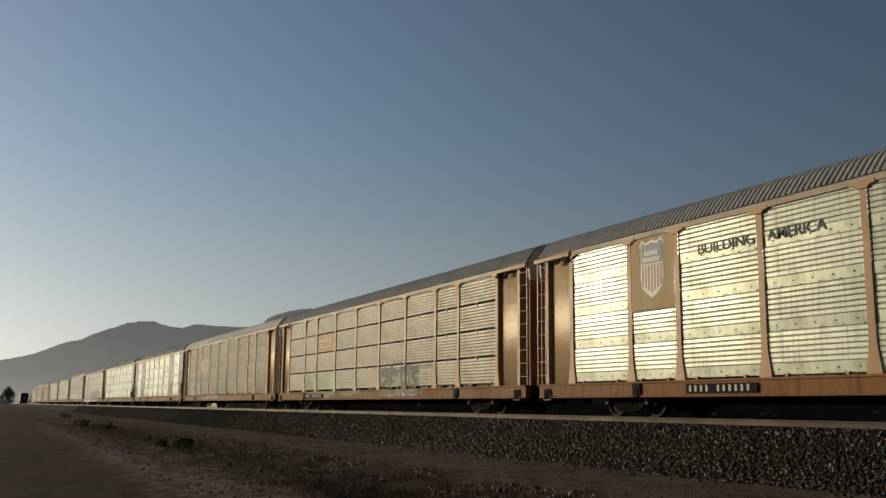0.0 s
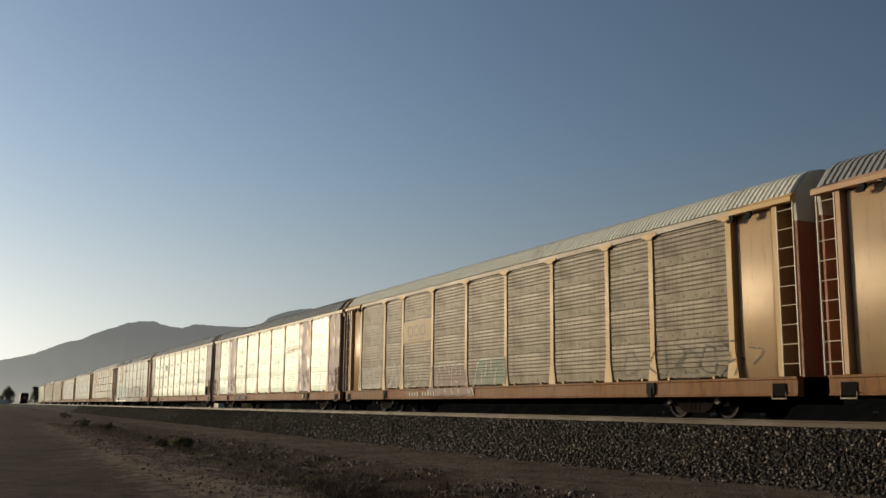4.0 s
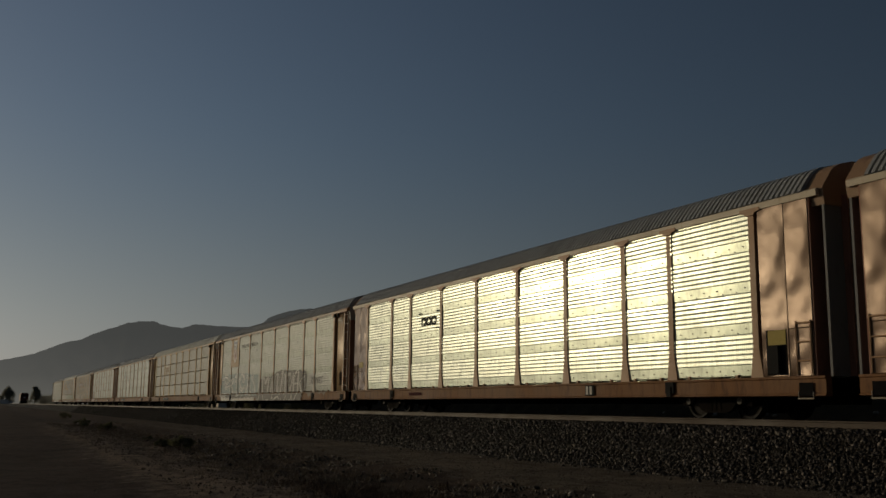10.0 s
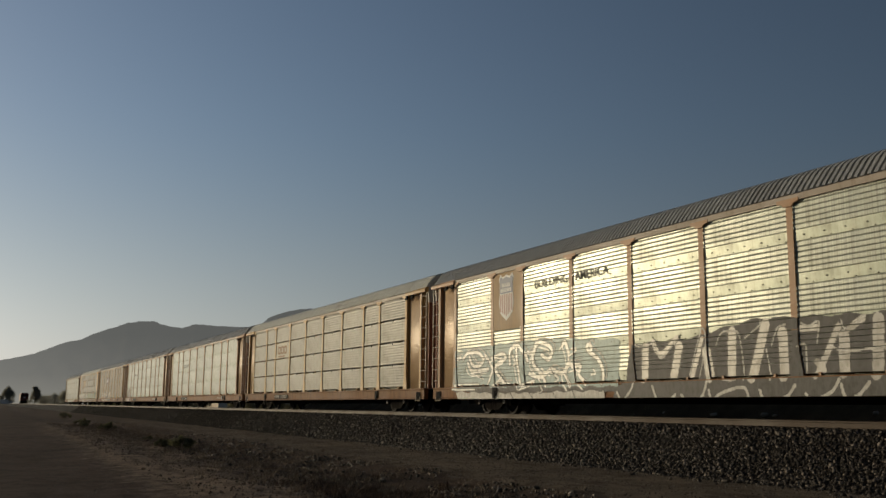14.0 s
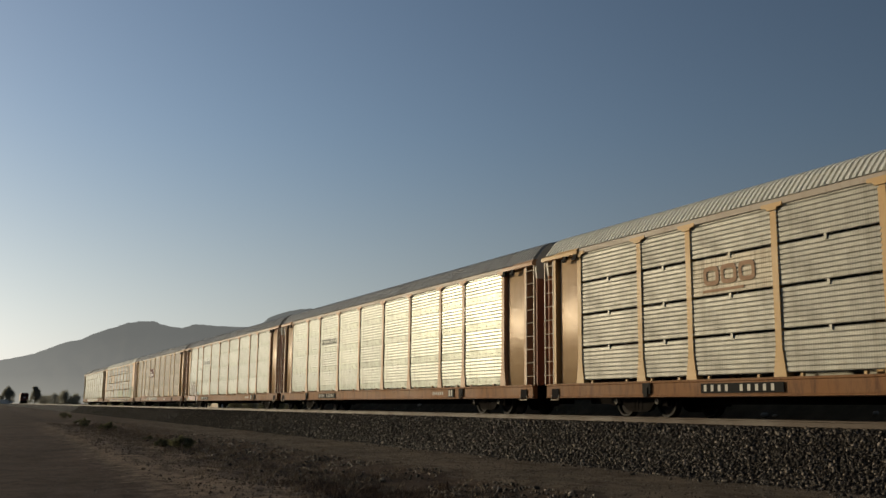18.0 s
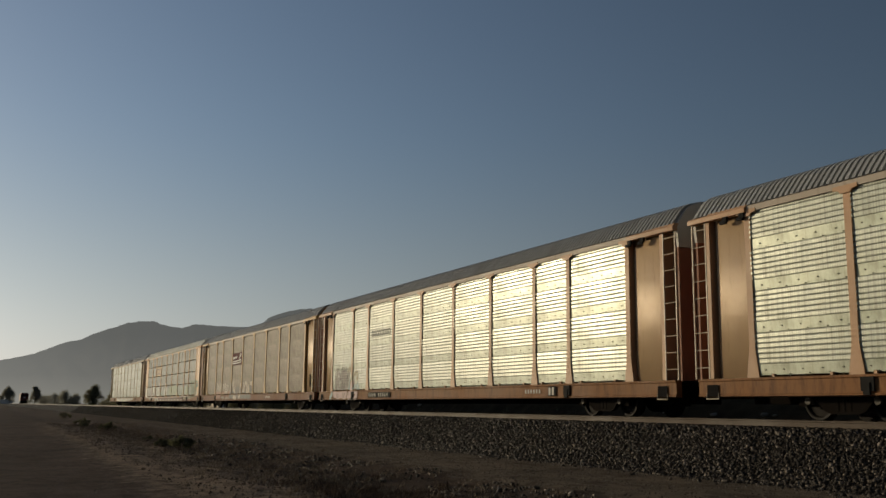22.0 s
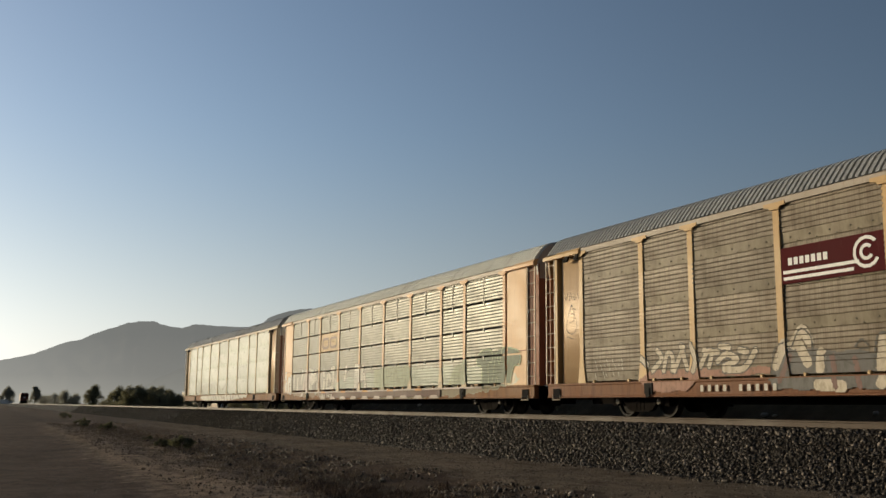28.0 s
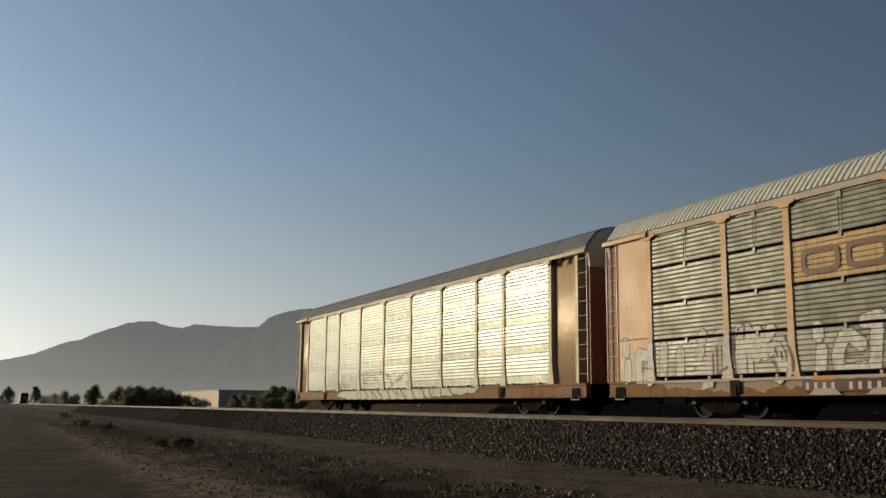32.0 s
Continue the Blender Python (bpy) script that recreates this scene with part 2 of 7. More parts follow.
STENCIL = plain("white_stencil", (0.50, 0.47, 0.40), 0.6)
FADED_NAVY = plain("faded_navy_paint", (0.20, 0.22, 0.28), 0.5)
FADED_RED = plain("faded_red_paint", (0.40, 0.19, 0.15), 0.5)
SLOGAN = plain("faded_black_paint", (0.10, 0.10, 0.09), 0.6)
RED = plain("red_paint", (0.38, 0.05, 0.04), 0.5)
MAROON = painted("maroon_paint", (0.075, 0.014, 0.015), (0.10, 0.03, 0.028), 0.7, 0.2, gloss=0.03)
WHITE = plain("white_paint", (0.75, 0.74, 0.70), 0.55)
LOGO_TAN = painted("tan_logo_board", (0.37, 0.24, 0.115), (0.27, 0.18, 0.095), 0.55, 0.6)
STEEL_LOGO = galvanised("orange_painted_sheet", (0.42, 0.23, 0.10), 0.46, 0.03, (0.30, 0.19, 0.10), 0.5, 0.2)
STEEL_TAN = galvanised("tan_painted_sheet", (0.50, 0.33, 0.155), 0.46, 0.03, (0.38, 0.25, 0.13), 0.45, 0.2)
STEEL_CREAM = galvanised("cream_painted_sheet", (0.60, 0.53, 0.40), 0.46, 0.03, (0.42, 0.35, 0.25), 0.45, 0.2)
LOGO_GHOST = plain("worn_logo_paint", (0.26, 0.145, 0.075), 0.6)
YELLOW = plain("yellow_paint", (0.36, 0.27, 0.06), 0.6)
DARK_GREY = plain("dark_grey_spray", (0.09, 0.09, 0.085), 0.7)
LOGO_ORANGE = plain("orange_patch_paint", (0.50, 0.22, 0.05), 0.55)
LOGO_CREAM = plain("worn_cream_logo_paint", (0.62, 0.50, 0.34), 0.6)
LOGO_BROWN = plain("brown_logo_paint", (0.14, 0.075, 0.045), 0.5)


# ---------------------------------------------------------------- mesh helpers
class Shape:
    """Collects corners and faces of one mesh."""

    def __init__(self):
        self.v, self.f = [], []

    def box(self, x0, x1, y0, y1, z0, z1):
        n = len(self.v)
        self.v += [(x0, y0, z0), (x1, y0, z0), (x1, y1, z0), (x0, y1, z0), (x0, y0, z1), (x1, y0, z1), (x1, y1, z1), (x0, y1, z1)]
        self.f += [(n, n + 3, n + 2, n + 1), (n + 4, n + 5, n + 6, n + 7), (n, n + 1, n + 5, n + 4), (n + 1, n + 2, n + 6, n + 5), (n + 2, n + 3, n + 7, n + 6), (n + 3, n, n + 4, n + 7)]
        return self

    def soft_box(self, x0, x1, y0, y1, z0, z1, b=0.012):
        """A box with chamfered upright and lying edges along y and z on its outer side (-x)."""
        return self.prism([(x0 + b, z0), (x1, z0), (x1, z1), (x0 + b, z1), (x0, z1 - b), (x0, z0 + b)], y0, y1)

    def prism(self, prof, y0, y1):
        """A profile in (x, z), swept along y."""
        n, k = len(self.v), len(prof)
        self.v += [(x, y0, z) for x, z in prof] + [(x, y1, z) for x, z in prof]
        self.f += [(n + i, n + (i + 1) % k, n + k + (i + 1) % k, n + k + i) for i in range(k)]
        self.f += [tuple(range(n + k - 1, n - 1, -1)), tuple(range(n + k, n + 2 * k))]
        return self

    def slab(self, prof, x0, x1):
        """A profile in (y, z), given thickness along x."""
        n, k = len(self.v), len(prof)
        self.v += [(x0, y, z) for y, z in prof] + [(x1, y, z) for y, z in prof]
        self.f += [(n + i, n + (i + 1) % k, n + k + (i + 1) % k, n + k + i) for i in range(k)]
        self.f += [tuple(range(n + k - 1, n - 1, -1)), tuple(range(n + k, n + 2 * k))]
        return self

    def rod(self, a, b, r, sides=6):
        a, b = Vector(a), Vector(b)
        d = (b - a).normalized()
        u = d.orthogonal().normalized()
        w = d.cross(u)
        n = len(self.v)
        for p in (a, b):
            self.v += [tuple(p + r * (math.cos(2 * math.pi * i / sides) * u + math.sin(2 * math.pi * i / sides) * w)) for i in range(sides)]
        self.f += [(n + i, n + (i + 1) % sides, n + sides + (i + 1) % sides, n + sides + i) for i in range(sides)]
        self.f += [tuple(range(n + sides - 1, n - 1, -1)), tuple(range(n + sides, n + 2 * sides))]
        return self

    def turned(self, prof, sides=24):
        """A profile of (x, radius), turned about the x axis."""
        n, k = len(self.v), len(prof)
        for i in range(sides):
            a = 2 * math.pi * i / sides
            self.v += [(x, r * math.cos(a), r * math.sin(a)) for x, r in prof]
        for i in range(sides):
            j = (i + 1) % sides
            self.f += [(n + i * k + m, n + i * k + m + 1, n + j * k + m + 1, n + j * k + m) for m in range(k - 1)]
        return self

    def mesh(self, name, mat=None, smooth=False):
        me = bpy.data.meshes.new(name)
        me.from_pydata(self.v, [], self.f)
        bm = bmesh.new()
        bm.from_mesh(me)
        bmesh.ops.recalc_face_normals(bm, faces=bm.faces)
        bm.to_mesh(me)
        bm.free()
        if smooth:
            me.polygons.foreach_set("use_smooth", [True] * len(me.polygons))
        if mat:
            me.materials.append(mat)
        return me


def part(name, shape, mat, parent, label="", smooth=False):
    """Links a shape (or a mesh) as one mesh object under a thing or a part."""
    me = shape if isinstance(shape, bpy.types.Mesh) else shape.mesh(name, None, smooth)
    if not me.materials:
        me.materials.append(mat)
    ob = new(name, me)
    ob.parent = parent
    if me.materials[0] != mat:
        ob.material_slots[0].link = "OBJECT"
        ob.material_slots[0].material = mat
    if label:
        ob["label"] = label
    return ob


# ---------------------------------------------------------------- ground, track
def ground_height(x, y):
    """Level dirt road by the camera, rough verge, a gravelly dip, a bench beside the ballast, flat land beyond."""
    xs = (-4800, -20, -2, 2.5, 4.6, 6.0, 7.6, 9.0, 10.0, 13.2, 14.2, 21, 26, 60, 4800)
    zs = (-1.5, -1.5, -1.42, -1.40, -1.34, -1.44, -1.46, -1.36, -1.26, -1.22, -1.22, -1.1, -0.9, -0.9, -0.9)
    z = float(np.interp(x, xs, zs))
    w = 1.0 if 3.5 < x < 10.2 else 0.35
    z += w * 0.10 * noise.noise((x * 0.6, y * 0.35, 3.1)) + w * 0.05 * noise.noise((x * 1.9, y * 1.5, 7.7))
    return z


def build_ground():
    k = Mat("dry_dirt")
    big, mid, fine = k.noise(0.35, 5, 0.6), k.noise(2.2, 6, 0.7), k.noise(30, 4, 0.7)
    sep = k.t.nodes.new("ShaderNodeSeparateXYZ")
    k.link(k.coords(), sep.inputs[0])
    drift = k.node("ShaderNodeMath")          # the worn strip drifts towards the track further off
    drift.operation = "MULTIPLY_ADD"
    k.link(sep.outputs[1], drift.inputs[0])
    drift.inputs[1].default_value = -0.014
    k.link(sep.outputs[0], drift.inputs[2])
    wob = k.node("ShaderNodeMath")
    wob.operation = "MULTIPLY_ADD"
    k.link(mid, wob.inputs[0])
    wob.inputs[1].default_value = 2.6
    k.link(drift.outputs[0], wob.inputs[2])
    span = k.node("ShaderNodeMapRange")
    k.link(wob.outputs[0], span.inputs[0])
    span.inputs[1].default_value, span.inputs[2].default_value = 0.0, 20.0
    road, pale, gravel, bench = (0.168, 0.118, 0.097), (0.50, 0.37, 0.27), (0.165, 0.118, 0.090), (0.31, 0.25, 0.19)
    c = k.ramp(span.outputs[0], ((0.0, road), (0.19, road), (0.24, pale), (0.365, pale), (0.40, gravel), (0.52, gravel), (0.56, bench), (1.0, bench)))
    c = k.mix(k.ramp(k.noise(0.9, 7, 0.75, (1.0, 0.6, 1.0)), ((0.27, (1, 1, 1)), (0.39, (0, 0, 0)))), c, (0.145, 0.106, 0.078))
    c = k.mix(k.ramp(k.noise(1.5, 7, 0.72, (1.0, 0.45, 1.0)), ((0.50, (0, 0, 0)), (0.66, (0.8, 0.8, 0.8)))), c, (0.09, 0.066, 0.053))
    away = k.node("ShaderNodeMapRange")       # further off the pale strip is trodden into the brown
    k.link(sep.outputs[1], away.inputs[0])
    away.inputs[1].default_value, away.inputs[2].default_value = 36.0, 95.0
    c = k.mix(away.outputs[0], c, (0.135, 0.098, 0.078))
    c = k.mix(0.75, c, k.ramp(big, ((0.3, (0.62, 0.62, 0.63)), (0.7, (1.2, 1.17, 1.12)))), "MULTIPLY")
    c = k.mix(0.7, c, k.ramp(mid, ((0.32, (0.5, 0.49, 0.48)), (0.68, (1.08, 1.08, 1.08)))), "MULTIPLY")
    c = k.mix(0.5, c, k.ramp(fine, ((0.3, (0.5, 0.5, 0.5)), (0.7, (1.1, 1.1, 1.1)))), "MULTIPLY")
    k.link(c, k.b.inputs["Base Color"])
    k.b.inputs["Roughness"].default_value = 0.95
    k.b.inputs["Specular IOR Level"].default_value = 0.05
    k.bump(k.mix(0.5, mid, fine), 1.0, 0.30)
    xs = [-4800, -2000, -800, -300, -120, -60, -35, -22, -14, -9, -6, -4, -2.5, -1.5, -0.5] + [0.5 + 0.3 * i for i in range(48)] + [15.2, 17, 19, 21, 24, 28, 34, 44, 60, 90, 140, 250, 500, 1000, 2200, 4800]
    ys = [-4800, -2000, -600, -200, -80, -40, -20, -10, -4, 0] + [2 + 0.45 * i for i in range(110)]
    while ys[-1] < 4800:
        ys.append(ys[-1] + max(0.6, (ys[-1] - 40) * 0.06))
    nx, ny = len(xs), len(ys)
    verts = [(x, y, ground_height(x, y)) for y in ys for x in xs]
    faces = [(j * nx + i, j * nx + i + 1, (j + 1) * nx + i + 1, (j + 1) * nx + i) for j in range(ny - 1) for i in range(nx - 1)]
    me = bpy.data.meshes.new("ground")
    me.from_pydata(verts, [], faces)
    me.polygons.foreach_set("use_smooth", [True] * len(me.polygons))
    me.materials.append(k.m)
    tagged(new("ground", me), "dry brown dirt with a rutted track beside the railway", "ground", kind="structure")


def build_track():
    k = Mat("dark_ballast")
    vor = k.node("ShaderNodeTexVoronoi", Scale=14.0)
    k.link(k.coords(), vor.inputs["Vector"])
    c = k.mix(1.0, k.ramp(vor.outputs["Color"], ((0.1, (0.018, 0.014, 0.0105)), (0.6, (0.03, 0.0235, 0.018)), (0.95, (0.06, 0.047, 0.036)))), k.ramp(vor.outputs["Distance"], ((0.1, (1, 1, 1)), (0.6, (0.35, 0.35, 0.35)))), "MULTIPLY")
    k.link(c, k.b.inputs["Base Color"])
    k.b.inputs["Roughness"].default_value = 0.85
    k.b.inputs["Specular IOR Level"].default_value = 0.1
    k.bump(vor.outputs["Distance"], 1.0, -0.06)
    bed = Shape()
    bed.prism([(XC - 3.55, -1.35), (XC - 3.3, -1.2), (XC - 1.75, -0.24), (XC - 1.5, -0.19), (XC + 1.5, -0.19), (XC + 1.75, -0.24), (XC + 3.4, -1.15), (XC + 3.6, -1.35)], -150, 2500)
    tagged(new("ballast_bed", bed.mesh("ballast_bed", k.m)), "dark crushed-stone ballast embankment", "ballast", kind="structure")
    prof = [(-0.075, -0.185), (0.075, -0.185), (0.07, -0.17), (0.012, -0.145), (0.01, -0.045), (0.036, -0.035), (0.036, -0.004), (0.026, 0.0), (-0.026, 0.0), (-0.036, -0.004), (-0.036, -0.035), (-0.01, -0.045), (-0.012, -0.145), (-0.07, -0.17)]
    for sx in (-0.7525, 0.7525):
        rail = Shape().prism([(XC + sx + a, b) for a, b in prof], -150, 2500)
        tagged(new("rail", rail.mesh("rail", RAIL)), "rusty brown steel running rail", "rail", "rails", "structure")
    return k.m


BALLAST = None


def build_mountains():
    def ridge(name, az, el, far, near, seed, glow, label):
        k = Mat(name)
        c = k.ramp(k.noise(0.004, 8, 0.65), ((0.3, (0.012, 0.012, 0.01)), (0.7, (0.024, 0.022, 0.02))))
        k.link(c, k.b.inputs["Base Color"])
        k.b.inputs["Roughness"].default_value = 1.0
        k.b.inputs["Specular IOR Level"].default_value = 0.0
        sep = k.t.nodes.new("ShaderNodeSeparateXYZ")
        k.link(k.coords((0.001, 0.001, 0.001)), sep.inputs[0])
        # distance haze is put into the glow: stronger leftwards and low down
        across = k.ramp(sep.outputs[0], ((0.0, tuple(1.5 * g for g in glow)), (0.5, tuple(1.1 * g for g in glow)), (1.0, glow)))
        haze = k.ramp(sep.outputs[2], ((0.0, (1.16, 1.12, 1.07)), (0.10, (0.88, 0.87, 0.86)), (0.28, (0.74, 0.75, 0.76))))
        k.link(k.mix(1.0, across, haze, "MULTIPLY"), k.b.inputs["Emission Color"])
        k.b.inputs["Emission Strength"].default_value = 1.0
        n, rows = 240, 28
        verts, faces = [], []
        for j in range(rows + 1):
            v = j / rows
            for i in range(n + 1):
                a = az[0] + (az[-1] - az[0]) * i / n
                top = far * math.tan(radians(float(np.interp(a, az, el)))) + 5.0 * noise.noise((a * 2.3, seed, 0)) + 3.0 * noise.noise((a * 6.0, seed, 4))
                d = near + (far - near) * v
                crease = noise.noise((a * 0.9 + 2 * v, v * 3.0, seed)) * 0.20 + noise.noise((a * 2.4, v * 6.0, seed + 5)) * 0.08
                z = top * (v ** 1.3) * (1 + crease * math.sin(math.pi * v)) - 3
                verts.append((d * math.sin(radians(a)), d * math.cos(radians(a)), z))
        for j in range(rows):
            for i in range(n):
                p = j * (n + 1) + i
                faces.append((p, p + 1, p + n + 2, p + n + 1))
        me = bpy.data.meshes.new(name)
        me.from_pydata(verts, [], faces)
        me.polygons.foreach_set("use_smooth", [True] * len(faces))
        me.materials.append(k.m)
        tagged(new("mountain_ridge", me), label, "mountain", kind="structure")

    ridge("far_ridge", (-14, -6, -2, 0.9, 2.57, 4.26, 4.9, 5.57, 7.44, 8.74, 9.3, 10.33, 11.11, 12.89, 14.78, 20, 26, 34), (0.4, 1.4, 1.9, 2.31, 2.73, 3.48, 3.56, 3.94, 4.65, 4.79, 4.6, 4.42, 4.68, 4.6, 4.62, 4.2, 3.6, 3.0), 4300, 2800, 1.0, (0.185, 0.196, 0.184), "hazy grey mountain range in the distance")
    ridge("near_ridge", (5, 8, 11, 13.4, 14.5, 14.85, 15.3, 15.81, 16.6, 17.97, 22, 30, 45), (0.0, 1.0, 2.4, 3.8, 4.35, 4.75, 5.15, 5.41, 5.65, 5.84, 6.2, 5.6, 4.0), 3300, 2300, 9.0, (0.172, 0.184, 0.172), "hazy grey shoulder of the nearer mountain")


# ---------------------------------------------------------------- auto rack cars
Z_SILL0, Z_SILL1, Z_TOP = 0.50, 0.93, 4.76
POSTS = (-11.98, -9.06, -7.1, -4.21, -1.34, 1.54, 4.41, 7.29, 9.27, 12.1)     # offsets from the middle of the car
TIERS = (3.82, 2.87, 1.92, 0.97)                                         # lower edges of the four rows of sheets
TIER_H = 0.95
OUTER = FACE + 0.03


def sheet_mesh(width, kind):
    """One corrugated side sheet, its outer face towards -x, its lower edge at z = 0."""
    prof = []
    if kind != "ribbed":       # six pierced ribs above a plain riveted band
        prof += [(0.026, 0.0), (0.012, 0.010), (0.004, 0.25)]
        z, ribs, pitch, slot, deep = 0.252, 6, 0.1155, 0.009 if kind == "banded" else 0.008, 0.036
    else:                      # ribs all the way, an open joint at the foot
        prof += [(0.09, 0.052)]
        z, ribs, pitch, slot, deep = 0.053, 8, 0.1115, 0.010, 0.04
    for i in range(ribs):
        prof += [(deep, z), (deep, z + slot - 0.002), (0.004, z + slot), (0.0, z + slot + 0.02), (0.0015, z + pitch - 0.02), (0.006, z + pitch - 0.002)]
        z += pitch
    prof += [(0.008, TIER_H - 0.004)]
    s = Shape()
    n = len(prof)
    s.v = [(d, -width / 2, z) for d, z in prof] + [(d, width / 2, z) for d, z in prof]
    s.f = [(i, i + 1, n + i + 1, n + i) for i in range(n - 1)]
    if kind == "ribbed":
        s.box(-0.03, 0.02, -0.035, 0.035, TIER_H - 0.07, TIER_H + 0.05)
    z = 0.252 if kind != "ribbed" else 0.053
    for i in range(ribs):      # crimped ends of the ribs stand a little proud
        for y in (-width / 2, width / 2):
            s.box(-0.024, 0.02, y - 0.022, y + 0.022, z + slot + 0.012, z + pitch - 0.04)
        z += pitch
    plain_faces = len(s.f)
    if kind != "ribbed":       # rivets along the band
        count = max(3, round(width / 0.5))
        for i in range(count):
            y = -width / 2 + width * (i + 0.5) / count
            s.box(-0.008, 0.01, y - 0.018, y + 0.018, 0.11, 0.135)
            s.box(-0.005, 0.015, y - 0.2, y - 0.17, 0.02, 0.04)
    me = bpy.data.meshes.new("side_sheet")
    me.from_pydata(s.v, [], s.f)
    me.materials.append(STEEL_BRIGHT)
    me.materials.append(RIVET)
    me.polygons.foreach_set("material_index", [0 if i < plain_faces else 1 for i in range(len(s.f))])
    return me


SHEETS = {}


def sheet(width, kind):
    key = (round(width, 2), kind)
    if key not in SHEETS:
        SHEETS[key] = sheet_mesh(width, kind)
    return SHEETS[key]


MESH = {}


def shared(name, make):
    if name not in MESH:
        MESH[name] = make()
    return MESH[name]


def post_mesh(cap):
    s = Shape()
    w, foot = 0.09, 0.19
    top = Z_TOP + 0.02
    prof = [(-foot, Z_SILL1), (foot, Z_SILL1), (w + 0.02, 1.45), (w, 1.6), (w, top - 0.3)]
    prof += [(w, top - 0.1), (0.24, top), (-0.24, top), (-w, top - 0.1)] if cap else [(w, top), (-w, top)]
    prof += [(-w, top - 0.3), (-w, 1.6), (-w - 0.02, 1.45)]
    s.slab(prof, FACE - 0.002, FACE + 0.2)
    s.slab([(-0.13, top - 0.17), (0.13, top - 0.17), (0.17, top - 0.11), (0.31, top - 0.09), (0.31, top - 0.01), (-0.31, top - 0.01), (-0.31, top - 0.09), (-0.17, top - 0.11)], FACE - 0.045, FACE - 0.002)
    return s.mesh("side_post")


ROOF_PROFILE = ((1.56, 4.84), (1.53, 4.90), (1.25, 5.26), (1.12, 5.36), (0.96, 5.44), (0.60, 5.53), (0.0, 5.57))   # half of the roof, from the eave to the crown


def arch(x, rise=0.0):
    """Height of the roof: steep straight shoulders, a gently rounded crown."""
    xs, zs = zip(*ROOF_PROFILE[::-1])
    return float(np.interp(abs(x), xs, zs)) + rise * max(0.0, 1 - abs(x) / 1.56)


def roof_mesh(rise, start):
    """The ribbed roof, with broad ribs and narrow grooves."""
    half = [p[0] for p in ROOF_PROFILE]
    xs = [-x for x in half] + half[-2::-1]
    ys = []
    y = start
    while y < L - start - 0.1:
        ys += [(y, 0.0), (y + 0.008, 0.07), (y + 0.100, 0.07), (y + 0.108, 0.0)]
        y += 0.164
    verts, faces = [], []
    for yy, h in ys:
        for x in xs:
            verts.append((x * (1 + h * 0.45), yy, arch(x, rise) + h - 0.03))
    k = len(xs)
    for j in range(len(ys) - 1):
        for i in range(k - 1):
            faces.append((j * k + i, j * k + i + 1, (j + 1) * k + i + 1, (j + 1) * k + i))
    me = bpy.data.meshes.new("roof")
    me.from_pydata(verts, [], faces)
    return me


def cap_mesh(rise, depth, foot):
    """A smooth hood over the end of the car, closed by a plate that reaches below the eave."""
    s = Shape()
    half = [(p[0] * 0.97, arch(p[0], rise) + 0.02) for p in ROOF_PROFILE]
    prof = [(-1.46, foot)] + [(-x, z) for x, z in half] + half[-2::-1] + [(1.46, foot)]
    s.prism(prof, 0.0, depth)
    return s.mesh("roof_cap", None, False)


def eave_beam_mesh():
    """A short beam over the vestibule, with two dark hooks below it in the same casting."""
    s = Shape()
    s.prism([(FACE - 0.10, Z_TOP - 0.05), (FACE + 0.06, Z_TOP - 0.05), (FACE + 0.06, Z_TOP + 0.09), (FACE - 0.06, Z_TOP + 0.09), (FACE - 0.10, Z_TOP + 0.05)], -0.98, 0.98)
    s.prism([(FACE - 0.06, Z_TOP + 0.09), (FACE + 0.10, Z_TOP + 0.09), (FACE + 0.10, Z_TOP + 0.14), (FACE - 0.02, Z_TOP + 0.14)], -0.98, 0.3)
    return s.mesh("eave_beam")


def hook_mesh():
    return Shape().box(FACE - 0.09, FACE - 0.02, -0.07, 0.07, Z_TOP - 0.17, Z_TOP - 0.05).box(FACE - 0.09, FACE - 0.02, -0.03, 0.16, Z_TOP - 0.21, Z_TOP - 0.14).mesh("beam_hook")


def curved_panel_mesh():
    """The vestibule's sheet: flat in the middle, rolled inwards at both upright edges."""
    outer = [(-0.70, 0.22), (-0.65, 0.10), (-0.58, 0.04), (-0.46, 0.02), (0.46, 0.02), (0.58, 0.04), (0.65, 0.10), (0.70, 0.22)]
    s = Shape()
    n = len(outer)
    for z in (Z_SILL1, Z_TOP):
        s.v += [(FACE + 0.10 + d, y, z) for y, d in outer] + [(FACE + 0.14 + d, y, z) for y, d in outer]
    for i in range(n - 1):
        s.f += [(i, i + 1, 2 * n + i + 1, 2 * n + i), (n + i, n + i + 1, 3 * n + i + 1, 3 * n + i), (2 * n + i, 2 * n + i + 1, 3 * n + i + 1, 3 * n + i), (i, i + 1, n + i + 1, n + i)]
    return s.mesh("vestibule_panel", None, True)


def ladder_mesh():
    s = Shape()
    s.box(FACE - 0.01, FACE + 0.025, -0.25, -0.222, Z_SILL1, Z_TOP)
    s.box(FACE - 0.01, FACE + 0.025, 0.222, 0.25, Z_SILL1, Z_TOP)
    for i in range(9):
        z = 1.2 + 0.42 * i
        s.rod((FACE + 0.01, -0.23, z), (FACE + 0.01, 0.23, z), 0.013)
    return s.mesh("ladder")


